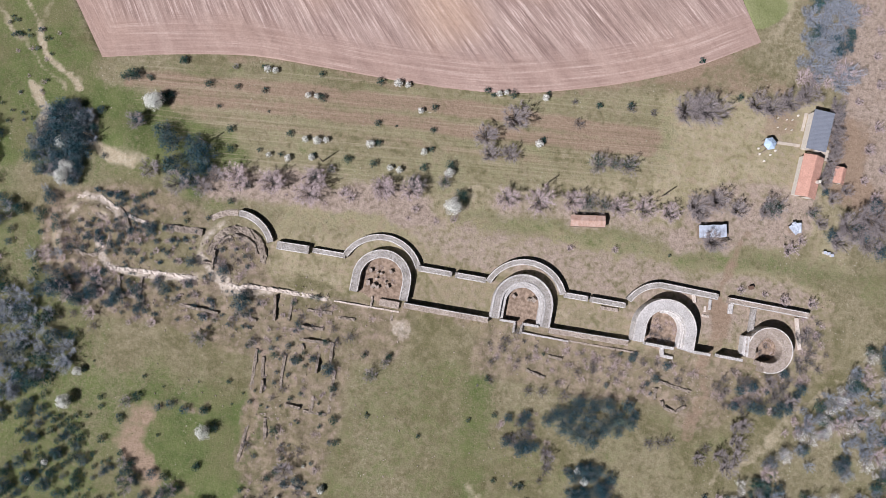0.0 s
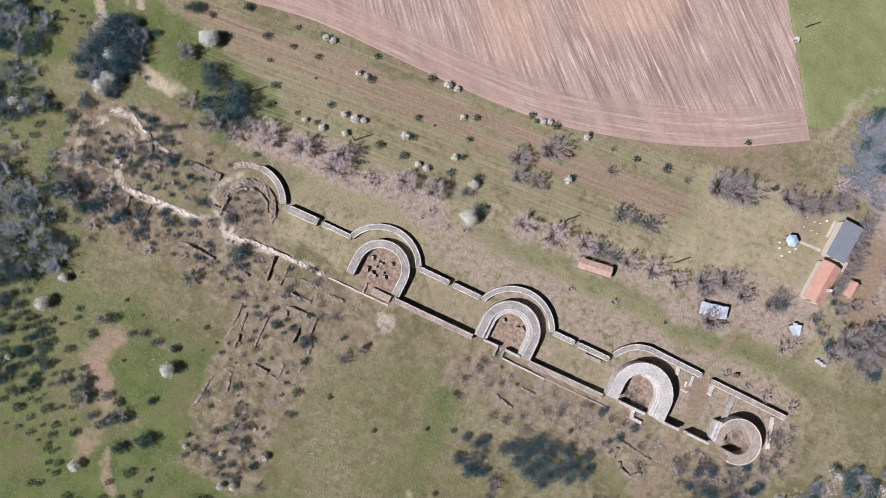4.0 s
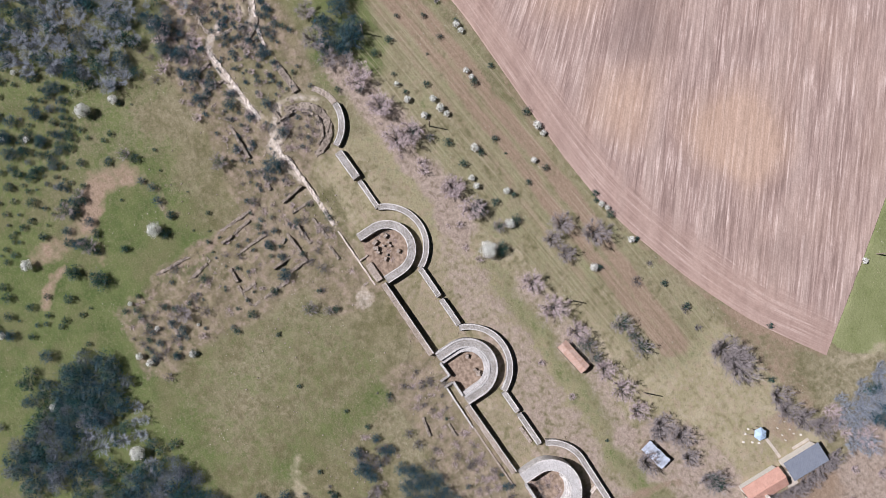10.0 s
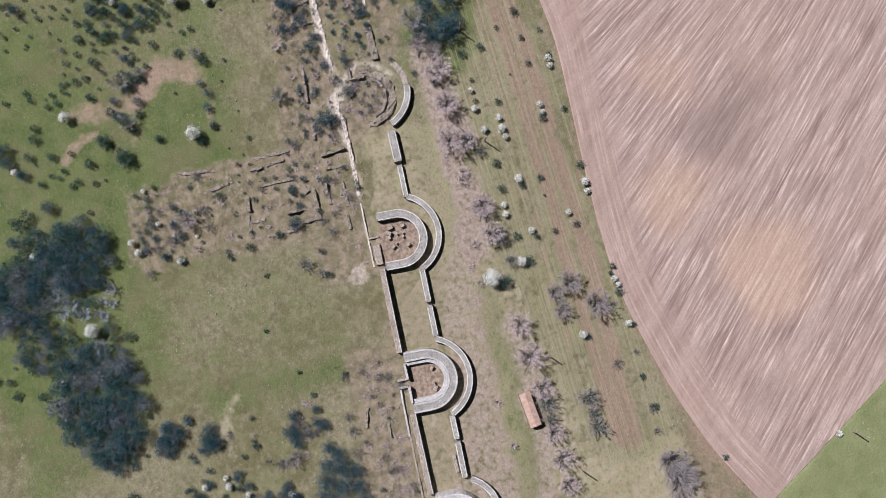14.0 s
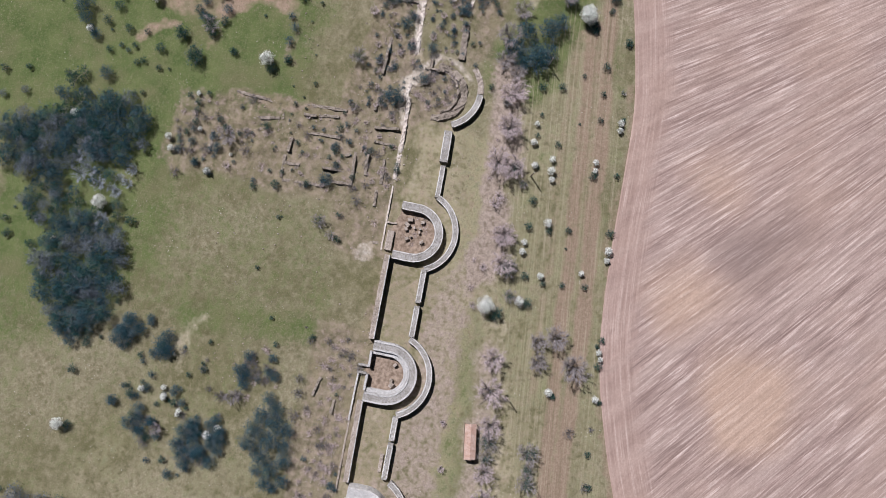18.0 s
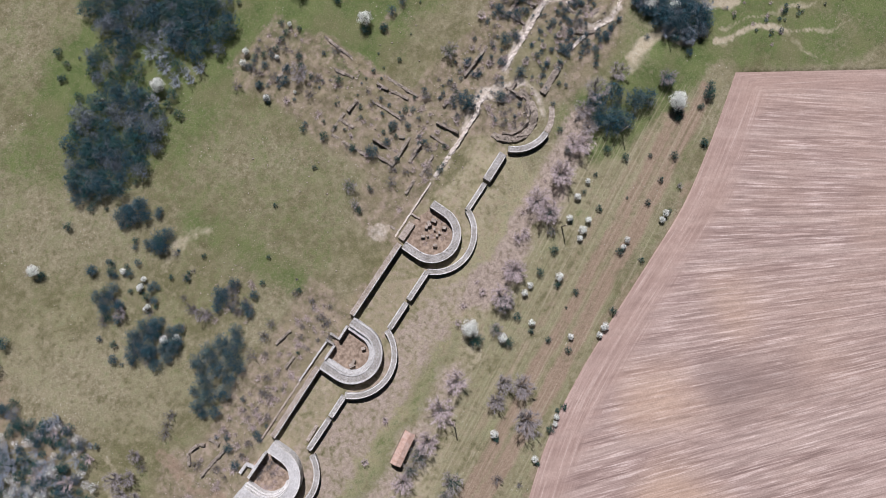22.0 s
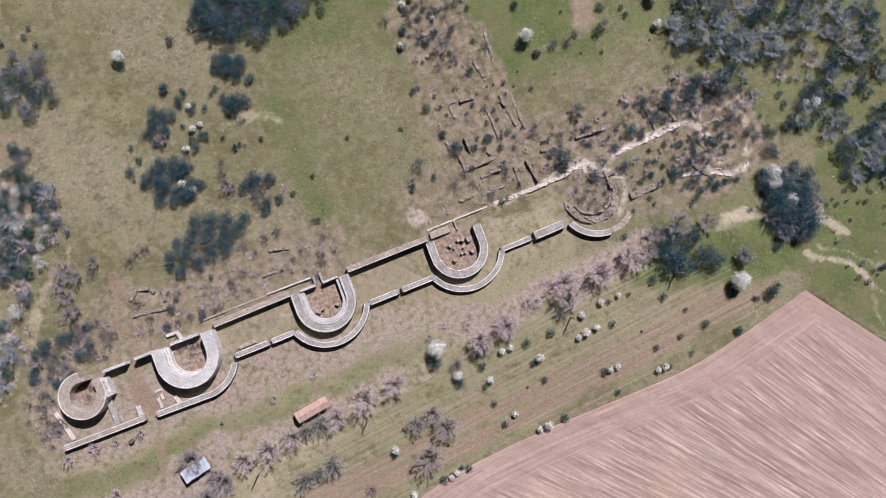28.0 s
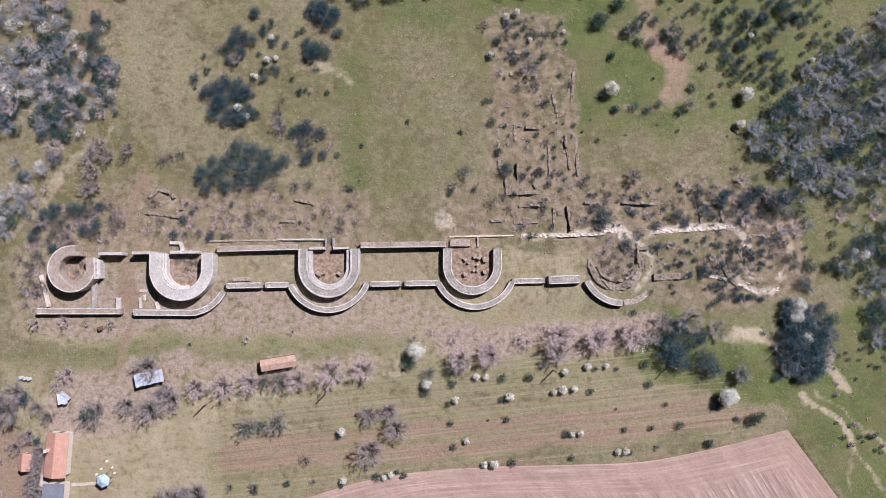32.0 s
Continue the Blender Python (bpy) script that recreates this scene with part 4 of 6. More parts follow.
# excavated building footings
for a, b, h in (
    ((22.3, 35.5), (25.6, 35.2), 0.8), ((16.2, 35.9), (21.6, 35.9), 0.45), ((19.8, 35.6), (19.9, 32.3), 0.95), ((20.3, 27.0), (20.6, 22.1), 1.0),
    ((17.6, 24.4), (17.9, 20.2), 0.6), ((17.6, 19.9), (25.5, 20.2), 0.75), ((20.6, 17.1), (25.5, 17.3), 0.95), ((24.1, 22.4), (24.8, 21.3), 0.6),
    ((27.6, 32.3), (27.9, 24.4), 0.4), ((31.5, 33.7), (31.8, 30.8), 0.85), ((32.0, 30.4), (32.7, 25.7), 0.35), ((33.9, 36.4), (34.5, 24.2), 0.28),
    ((18.4, 53.0), (23.7, 53.3), 0.7), ((28.3, 45.7), (29.6, 39.0), 0.3), ((31.9, 17.2), (32.7, 11.6), 0.9), ((19.4, 13.2), (25.2, 13.5), 0.8),
    ((28.8, 16.6), (28.7, 11.8), 0.5), ((35.9, 18.0), (39.0, 17.7), 0.6), ((44.7, 18.0), (53.7, 17.7), 0.7), ((62.8, 18.3), (63.1, 13.2), 0.9),
    ((63.5, 17.9), (67.6, 17.8), 0.8), ((67.9, 17.8), (68.1, 13.7), 0.9), ((29.6, 38.3), (32.0, 38.6), 0.6), ((15.7, 35.5), (16.2, 25.7), 0.35),
    ((33.7, 50.0), (33.2, 41.0), 0.25), ((14.06, 13.68), (17.86, 13.69), 0.4), ((-64.06, 18.80), (-61.92, 20.50), 0.8),
    ((-61.92, 20.50), (-59.34, 19.86), 0.8), ((-59.34, 19.86), (-58.54, 18.56), 0.6), ((-64.63, 15.30), (-56.93, 14.28), 0.8), ((-56.75, 18.57), (-56.70, 15.97), 0.4),
    ((-30.97, 18.39), (-26.56, 17.49), 0.6), ((-34.15, 13.56), (-30.92, 13.31), 0.5), ((5.83, 12.22), (6.22, 9.87), 0.7), ((-54.35, 13.90), (-52.81, 13.64), 0.4),
):
    mid = ((a[0] + b[0]) / 2 + 0.15 * rough(a[0], a[1], 3.1), (a[1] + b[1]) / 2 + 0.15 * rough(b[0], b[1], 2.7))
    wall("footing_wall", "low excavated footing wall of brown stone", "wall", [a, mid, b], 0.6, h * 0.85, M_FOOT, "excavated footings", crumble=0.65, rag=0.26)


# ---- trees and shrubs ----
def branches(rng, limbs, forks, twigs, lift, droop=0.0, thin=1.0, part_of=""):
    """Limbs, forks and twigs of a crown of radius 1, as thin three-sided spikes."""
    verts, faces = [], []

    def spike(a, b, r):
        d = (b - a).normalized()
        s = d.orthogonal().normalized()
        w = d.cross(s)
        k = len(verts)
        for p, q in ((a, r), (b, r * 0.35)):
            for j in range(3):
                c = 2.1 * j
                verts.append(p + s * q * math.cos(c) + w * q * math.sin(c))
        faces.extend(((k, k + 1, k + 4, k + 3), (k + 1, k + 2, k + 5, k + 4), (k + 2, k, k + 3, k + 5)))

    def blade(a, b, r):
        w = (b - a).cross(Vector((rng.uniform(-0.5, 0.5), rng.uniform(-0.5, 0.5), 1))).normalized() * r * 0.95
        k = len(verts)
        verts.extend((a - w, a + w, b))
        faces.append((k, k + 1, k + 2))

    for i in range(limbs):
        a = 2 * math.pi * (i + rng.uniform(-0.3, 0.3)) / limbs
        reach = rng.uniform(0.55, 0.8)
        top = Vector((math.cos(a) * reach, math.sin(a) * reach, lift * rng.uniform(0.6, 1.15)))
        foot = Vector((0, 0, lift * rng.uniform(0.15, 0.34)))
        bend = foot.lerp(top, 0.5) + Vector((rng.uniform(-0.08, 0.08), rng.uniform(-0.08, 0.08), 0.08))
        if part_of != "twigs":
            spike(foot, bend, 0.035 * thin)
            spike(bend, top, 0.024 * thin)
        for j in range(forks):
            t = (j + 0.6) / forks
            s = foot.lerp(bend, t * 2) if t < 0.5 else bend.lerp(top, t * 2 - 1)
            b = a + rng.uniform(-1.15, 1.15)
            l = rng.uniform(0.22, 0.42)
            e = s + Vector((math.cos(b) * l, math.sin(b) * l, rng.uniform(-0.02, 0.30) * lift - droop))
            if part_of != "twigs":
                spike(s, e, 0.014 * thin)
            for k in range(twigs):
                u = s.lerp(e, rng.uniform(0.25, 1.0))
                c = b + rng.uniform(-1.3, 1.3)
                m = rng.uniform(0.16, 0.40)
                if part_of == "limbs":
                    rng.random(), rng.random(), rng.random()
                    continue
                blade(u, u + Vector((math.cos(c) * m, math.sin(c) * m, rng.uniform(-0.12, 0.2))), 0.0085 * thin)
    return verts, faces


def leaves(rng, lumps, per, size, base, top, lump=0.36, wide=0.72, keep=lambda p: True):
    """Small leaf blades on the lit sides of uneven lumps that make up a crown of radius 1."""
    verts, faces = [], []
    for i in range(lumps):
        a, q = 2.39996 * i + rng.uniform(-0.5, 0.5), math.sqrt((i + rng.uniform(0.1, 0.9)) / lumps) * wide
        c = Vector((q * math.cos(a), q * math.sin(a), base + (top - base) * (1 - 0.75 * (q / wide) ** 2) * rng.uniform(0.62, 1.0)))
        if not keep(c):
            continue
        k0 = lump * rng.uniform(0.65, 1.15)
        for j in range(per):
            d = Vector((rng.gauss(0, 1), rng.gauss(0, 1), rng.gauss(0.25, 0.9))).normalized()
            p = c + d * k0 * rng.uniform(0.55, 1.12)
            p.z = max(p.z - 0.12 * k0, 0.05)
            n = (d + Vector([rng.uniform(-0.75, 0.75) for _ in range(3)])).normalized()
            u = n.orthogonal().normalized()
            u = (Matrix.Rotation(rng.uniform(0, 6.28), 3, n) @ u) if j % 2 else u
            v = n.cross(u)
            s = size * rng.uniform(0.6, 1.35)
            k = len(verts)
            verts.extend((p - u * s, p + v * s * 0.55, p + u * s, p - v * s * 0.55))
            faces.append((k, k + 1, k + 2, k + 3))
    return verts, faces


def stem(rng, height, r, lean=0.08):
    bm = bmesh.new()
    pts = [Vector((lean * rng.uniform(-1, 1) * t, lean * rng.uniform(-1, 1) * t, -0.1 + height * t)) for t in (0, 0.35, 0.7, 1.0)]
    tube(bm, pts, r, r * 0.6, 6)
    return bm


KINDS = {
    # name, trunk radius, crown recipe, label, category
    "bare": ("bare_tree", "leafless spring tree with fine purplish grey twigs", "tree"),
    "shrub": ("leafless_shrub", "low leafless shrub of grey-brown twigs", "shrub"),
    "pink": ("bare_tree", "leafless fruit tree with pinkish grey twigs", "tree"),
    "bud": ("budding_tree", "tree with grey branches and first green leaves", "tree"),
    "green": ("green_bush", "small dark green bush in leaf", "bush"),
    "dark": ("thicket_bush", "dense blue-grey thicket bush", "bush"),
    "scrub": ("scrub_bush", "small blue-grey scrub bush among dead grass", "bush"),
    "white": ("blossoming_tree", "small tree covered in white blossom", "tree"),
    "brush": ("dead_brush", "low clump of dead brown brush", "brush"),
}
PROTO = {}
VARIANTS = {"bare": 4, "shrub": 4, "pink": 3, "bud": 4, "green": 4, "dark": 5, "scrub": 4, "white": 4, "brush": 4}


def build_plant(kind, variant):
    rng = random.Random(kind + str(variant))
    name, label, category = KINDS[kind]
    top = tagged(new(name), label, category)
    if kind in ("bare", "pink"):
        part("trunk", stem(rng, 0.55, 0.06), M_BARK, top)
        twig = M_TWIG if kind == "bare" else M_TWIG2
        state = rng.getstate()
        part("limb_crown", raw_mesh("limb_crown", *branches(rng, 9, 7, 26, 1.2, thin=0.7, part_of="limbs"), M_LIMB), M_LIMB, top, "grey limbs and forks")
        rng.setstate(state)
        part("twig_crown", raw_mesh("twig_crown", *branches(rng, 9, 7, 26, 1.2, thin=0.72, part_of="twigs"), twig), twig, top, "fine leafless twigs")
    elif kind == "shrub":
        part("stem_tangle", raw_mesh("stem_tangle", *branches(rng, 8, 4, 14, 0.9, thin=1.0), M_LIMB), M_LIMB, top)
        part("foliage", raw_mesh("foliage", *leaves(rng, 9, 9, 0.05, 0.15, 0.7, 0.34), M_DRYLEAF if variant % 2 else M_DARKP), M_DRYLEAF, top, "dense inner shoots")
    elif kind == "bud":
        part("trunk", stem(rng, 0.5, 0.06), M_BARK, top)
        part("twig_crown", raw_mesh("twig_crown", *branches(rng, 8, 6, 14, 1.2, thin=0.9), M_TWIG), M_TWIG, top)
        side = rng.uniform(0, 6.28)
        part("foliage", raw_mesh("foliage", *leaves(rng, 24, 26, 0.042, 0.5, 1.25, 0.3, keep=lambda p: p.x * math.cos(side) + p.y * math.sin(side) > -0.35), M_LEAF), M_LEAF, top, "sparse fresh green leaves")
    elif kind == "green":
        part("trunk", stem(rng, 0.5, 0.05), M_BARK, top)
        part("twig_crown", raw_mesh("twig_crown", *branches(rng, 6, 4, 4, 1.1, thin=0.8), M_TWIGD), M_TWIGD, top)
        part("foliage", raw_mesh("foliage", *leaves(rng, 15, 30, 0.07, 0.25, 1.3, 0.4), M_LEAF), M_LEAF, top)
    elif kind in ("dark", "scrub"):
        part("trunk", stem(rng, 0.5, 0.05), M_BARK, top)
        part("twig_crown", raw_mesh("twig_crown", *branches(rng, 7, 4, 8, 1.15, thin=0.9), M_TWIGD), M_TWIGD, top)
        part("foliage", raw_mesh("foliage", *leaves(rng, *((24, 42) if kind == "dark" else (16, 26)), 0.047 if kind == "dark" else 0.062, 0.25, 1.3, 0.36), M_DARK), M_DARK, top)
    elif kind == "white":
        part("trunk", stem(rng, 0.85, 0.06), M_BARK, top)
        part("twig_crown", raw_mesh("twig_crown", *branches(rng, 7, 5, 5, 1.35, thin=0.8), M_TWIG), M_TWIG, top)
        part("blossom", raw_mesh("blossom", *leaves(rng, 30, 62, 0.05, 0.7, 1.65, 0.34), M_WHITE), M_WHITE, top, "dense white blossom")
        part("foliage", raw_mesh("foliage", *leaves(rng, 12, 12, 0.05, 0.6, 1.1, 0.34, 0.6), M_LEAF), M_LEAF, top)
    elif kind == "brush":
        part("stem_tangle", raw_mesh("stem_tangle", *branches(rng, 9, 4, 5, 0.6, thin=1.1), M_TWIG2), M_TWIG2, top)
        part("dry_foliage", raw_mesh("dry_foliage", *leaves(rng, 9, 9, 0.06, 0.1, 0.5, 0.35), M_DRYLEAF), M_DRYLEAF, top)
    return top


RNG = random.Random(7)


PLACED = []
# crown height and, of each spot, how much of it is crown and how much the shade beside it
STAND = {"bare": (1.0, 0.55), "shrub": (0.6, 0.6), "pink": (1.0, 0.55), "bud": (0.9, 0.55), "green": (0.8, 0.6), "dark": (0.8, 0.6), "scrub": (0.8, 0.6), "white": (1.35, 1.0), "brush": (0.3, 0.7)}
SPREAD = {"bare": 1.05, "shrub": 1.05, "pink": 1.15, "bud": 1.0, "green": 1.0, "dark": 1.15, "scrub": 1.05, "white": 0.98, "brush": 1.0}


def plant(kind, spots, fresh=False):
    """Plants of one kind at (x, y, radius); fresh leaves out those that stand on another."""
    for x, y, r in spots:
        if fresh and any(math.hypot(x - p, y - q) < 0.8 * max(r, s) for p, q, s in PLACED):
            continue
        PLACED.append((x, y, r))
        if kind == "bare" and r < 1.45:
            kind = "shrub"
        if kind == "dark" and r < 0.95:
            kind = "scrub"
        r *= SPREAD[kind]
        h, share = STAND[kind]
        x, y = x / (1 + share * h * r / 151) + (1 - share) * 0.6 * h * r, y / (1 + share * h * r / 151) + (1 - share) * 0.6 * h * r
        v = RNG.randrange(VARIANTS[kind])
        z = at_land(x, y)
        first = (kind, v) not in PROTO
        ob = build_plant(kind, v) if first else PROTO[kind, v]
        scale = r if first else r / ob.scale[0]
        m = Matrix.Translation((x, y, z - 0.03)) @ Matrix.Rotation(RNG.uniform(0, 6.28), 4, "Z")
        if first:
            ob.matrix_basis = m @ Matrix.Diagonal((r, r, r, 1))
            PROTO[kind, v] = ob
        else:
            copy_thing(ob, m @ Matrix.Diagonal((scale, scale, scale, 1)))


def thicket(n, cx, cy, rx, ry, turn, mix, lo, hi):
    """n plants spread unevenly over an ellipse."""
    spots, tries = [], 0
    while len(spots) < n and tries < n * 30:
        tries += 1
        a, q = RNG.uniform(0, 6.283), math.sqrt(RNG.random())
        u, v = rx * q * math.cos(a), ry * q * math.sin(a)
        x, y = cx + u * math.cos(turn) - v * math.sin(turn), cy + u * math.sin(turn) + v * math.cos(turn)
        r = RNG.uniform(lo, hi)
        if all(math.hypot(x - p, y - s) > 0.72 * max(r, t) for p, s, t in spots):
            spots.append((x, y, r))
    for s in spots:
        plant(RNG.choice(mix), [s])


# orchard rows below the ploughed field
plant("green", [(63.6, -37.7, 1.0), (73.9, -32.0, 1.4), (70.3, -31.9, 0.7), (32.3, -40.5, 0.9), (18.8, -41.6, 1.2), (57.2, -33.4, 1.2), (50.7, -33.9, 0.9), (44.5, -34.3, 0.9), (31.2, -35.2, 1.2), (5.4, -38.0, 1.0), (54.1, -28.6, 0.7), (42.7, -29.6, 0.4), (17.5, -31.9, 1.0), (4.7, -32.8, 0.9), (13.3, -32.0, 0.4)])
plant("white", [(45.1, -39.2, 1.0), (43.3, -39.3, 0.9), (14.9, -42.0, 1.2), (12.6, -42.0, 0.9), (34.7, -35.1, 0.9), (32.8, -35.3, 0.8), (8.5, -36.7, 0.9), (33.4, -25.0, 1.0), (30.7, -25.2, 1.2), (28.7, -25.7, 0.9), (18.5, -26.8, 1.2), (6.0, -27.4, 1.0), (40.9, -19.8, 0.8), (36.5, -19.9, 1.0), (31.2, -21.1, 1.0), (13.0, -22.2, 0.9), (10.8, -22.2, 1.0)])
plant("green", [(50.3, -24.1, 1.2), (36.8, -25.6, 1.0), (16.4, -27.4, 1.0), (4.2, -28.4, 0.9), (49.4, -19.6, 1.2), (43.0, -20.5, 0.7), (38.0, -20.5, 0.8), (30.7, -21.7, 0.8), (22.7, -22.4, 1.3), (16.6, -22.6, 1.2), (5.1, -23.9, 1.2), (45.6, -39.6, 0.8), (62.6, -13.9, 0.9), (56.0, -1.3, 0.7)])
plant("bud", [(51.9, -38.4, 0.8), (43.9, -12.1, 1.2), (25.7, -19.5, 1.2), (-0.4, -21.7, 1.8), (6.6, -20.1, 2.0)])
plant("pink", [(46.5, -14.7, 2.2), (37.8, -14.4, 2.6), (28.4, -16.7, 2.6), (22.0, -14.6, 1.0), (12.9, -18.4, 2.3)])
plant("bud", [(28.9, -17.3, 2.1), (5.2, -20.0, 2.3), (-35.0, -33.0, 2.9), (-41.6, -33.7, 2.6), (-38.3, -33.3, 1.8)])
plant("white", [(-54.1, -88.8, 0.9), (-0.7, -23.8, 1.4), (-3.1, -16.4, 2.5), (-8.7, -44.2, 0.9), (-10.2, -44.8, 0.8), (-19.5, -45.4, 1.0), (-20.0, -34.5, 1.2), (69.5, -27.0, 2.5)])
# two also stand in for white trees' shade: (66.7, -28.4) and (-4.9, -19.3)
plant("green", [(-4.9, -19.3, 2.0), (-1.0, -25.6, 1.4), (-6.0, -44.4, 1.0), (-12.0, -44.7, 1.2), (-20.0, -46.5, 0.8), (-20.8, -35.6, 0.9), (-32.2, -46.0, 1.0), (-64.5, -54.5, 1.0), (66.7, -28.4, 1.6), (-54.1, -61.3, 0.9), (-7.5, -43.6, 0.8), (-39.5, -47.6, 1.0)])
plant("bare", [(-14.2, -39.9, 3.4), (-8.3, -34.4, 2.9), (-9.6, -30.5, 2.3), (-14.2, -31.2, 2.3), (-26.3, -45.7, 0.8), (-39.6, -46.8, 1.3), (-45.0, -46.8, 1.0), (-28.2, -41.0, 1.4)])
plant("pink", [(-15.8, -21.2, 2.6), (-23.2, -22.2, 3.0), (-30.7, -23.4, 2.5), (-41.4, -23.9, 2.3), (-47.3, -24.7, 2.6), (-53.3, -24.9, 2.3)])
plant("bud", [(-34.1, -23.4, 2.6), (-37.7, -23.5, 2.1), (-76.8, -31.2, 3.1), (-86.0, -31.2, 1.8)])
plant("bare", [(-59.5, -27.8, 3.1), (-64.0, -30.0, 2.9), (-68.8, -28.9, 2.3), (-64.3, -20.4, 2.9), (-59.9, -25.7, 2.1), (-69.1, -54.1, 2.9), (-73.1, -54.3, 3.1), (-76.9, -56.2, 2.9), (-80.5, -58.7, 3.1), (-75.4, -29.6, 2.3)])
plant("bare", [(-53.7, -49.9, 4.2), (-58.4, -50.6, 4.2), (-56.1, -50.9, 3.4)])
# the hedge and the trees about the house
plant("bare", [(-87.4, -57.2, 1.9), (-88.1, -55.7, 1.8), (-87.5, -53.9, 1.8), (-88.5, -52.7, 1.9), (-87.9, -51.0, 1.8), (-88.9, -49.5, 1.9), (-88.4, -47.8, 1.8), (-89.2, -46.3, 1.8), (-88.5, -44.6, 1.8), (-88.3, -42.6, 1.6), (-87.8, -40.9, 1.6), (-87.3, -38.9, 1.9), (-90.4, -35.5, 1.8), (-93.0, -38.0, 1.6), (-88.4, -29.0, 1.6), (-95.6, -30.4, 3.9), (-99.9, -33.3, 3.6), (-93.7, -26.0, 2.9), (-100.3, -27.3, 3.4), (-103.4, -31.3, 3.4)])
plant("dark", [(-97.9, -28.9, 2.6), (-91.5, -26.9, 1.8), (-100.3, -35.4, 2.1), (-88.5, -54.8, 1.2), (-88.1, -36.4, 1.0), (-103.3, -25.2, 2.1)])
plant("pink", [(-96.8, -64.0, 1.2), (-94.8, -70.5, 0.9), (-98.0, -54.0, 1.2), (-96.7, -48.3, 1.3), (-96.6, -40.8, 1.0), (-100.4, -44.2, 1.0), (-92.2, -59.0, 0.9), (-87.5, -78.7, 1.0), (-90.6, -80.7, 1.2), (-94.7, -76.7, 1.0), (-91.7, -65.7, 0.8), (-82.2, -21.7, 1.6), (-84.5, -24.2, 1.0), (-99.9, -37.4, 1.3)])
# trees about the mound
plant("dark", [(56.7, -11.6, 2.6), (60.9, -13.4, 2.6), (54.1, -14.2, 2.2)])
plant("bare", [(58.7, -10.2, 3.0), (65.5, -12.0, 2.2), (71.0, -22.0, 2.1), (50.8, -13.5, 1.8)])
plant("dark", [(54.7, -17.4, 3.1), (57.3, -19.4, 2.3), (62.5, -18.7, 2.6), (64.6, -20.7, 2.3), (71.0, -22.4, 1.7), (79.8, -22.7, 1.0), (77.1, -12.3, 0.8)])
plant("dark", [(82.4, -13.6, 3.1), (83.9, -16.8, 2.9), (87.6, -16.2, 3.1), (88.2, -20.1, 3.1), (85.8, -10.3, 2.6), (82.9, -20.1, 2.1), (89.7, -13.6, 2.6), (86.2, -22.0, 2.1)])
plant("white", [(85.6, -8.4, 2.1), (88.0, -13.6, 1.8), (68.9, -27.1, 2.3), (75.0, 44.0, 2.0), (73.3, 36.8, 1.3), (42.9, 45.1, 2.0), (102.2, 6.1, 1.3), (101.5, 5.4, 1.0)])
# the bush at (66.6, -28.0) also fills in the shade of a white tree
plant("green", [(66.6, -28.0, 1.7), (74.2, -32.3, 1.8), (76.1, -31.4, 1.3), (65.2, -29.1, 1.0), (70.9, -32.3, 0.8), (63.9, -37.5, 1.2)])
# open pasture
# the bush at (73.0, 43.0) doubles as the shade beside a white tree
plant("green", [(38.7, 60.5, 2.2), (43.5, 64.6, 1.6), (50.5, 62.0, 1.4), (42.3, 52.1, 1.0), (52.3, 47.2, 0.5), (64.3, 50.2, 1.2), (61.0, 45.2, 1.0), (43.3, 39.7, 1.2), (62.6, 64.1, 1.4), (67.5, 61.5, 1.3), (70.5, 52.0, 1.3), (58.5, 39.4, 1.3), (66.5, 41.2, 0.9), (68.5, 45.9, 0.7), (73.2, 55.4, 1.4), (76.0, 58.2, 1.2), (66.0, 43.2, 0.8), (73.0, 43.0, 1.3), (71.5, 35.9, 0.9)])
plant("bud", [(47.1, 58.3, 2.1), (56.2, 58.4, 2.3), (58.4, 54.0, 1.4), (60.3, 40.8, 1.6), (47.1, 23.8, 2.2), (7.8, 24.7, 1.8), (5.2, 21.7, 1.2), (35.4, 22.8, 1.3)])
plant("dark", [(74.7, 62.2, 1.8), (78.1, 61.6, 1.6), (80.7, 58.2, 1.6), (83.5, 63.7, 1.8), (75.5, 34.6, 1.3), (61.6, 44.5, 0.9), (47.5, 40.4, 1.3), (50.9, 39.8, 1.2), (53.5, 41.1, 1.0)])
plant("white", [(79.0, 62.3, 0.9), (76.0, 57.9, 0.9), (17.8, 62.0, 1.0), (14.2, 52.9, 1.0), (31.5, 58.4, 0.7), (19.1, 48.3, 0.5), (90.7, 52.2, 0.8), (99.6, 6.8, 1.0)])
plant("bare", [(22.4, 49.0, 2.1), (17.8, 57.6, 1.3), (23.7, 58.4, 1.2), (12.5, 59.6, 1.3), (26.1, 55.7, 1.2), (24.3, 45.6, 1.4), (20.4, 44.9, 1.4), (32.3, 45.7, 1.3), (14.3, 17.7, 1.4), (19.1, 54.3, 1.3)])
plant("green", [(14.1, 36.6, 1.3), (12.8, 41.5, 1.0), (15.8, 55.6, 1.0), (13.9, 52.2, 1.2), (29.3, 57.5, 1.0), (30.4, 59.8, 0.9), (31.7, 55.7, 0.8), (18.3, 33.6, 0.5), (30.1, 24.7, 1.0), (23.2, 10.2, 1.0), (-18.3, 20.9, 0.9), (-15.8, 31.0, 0.7), (-21.5, 28.8, 0.8), (-30.2, 43.3, 1.0), (-23.9, 43.3, 0.7), (-29.9, 13.1, 0.5)])
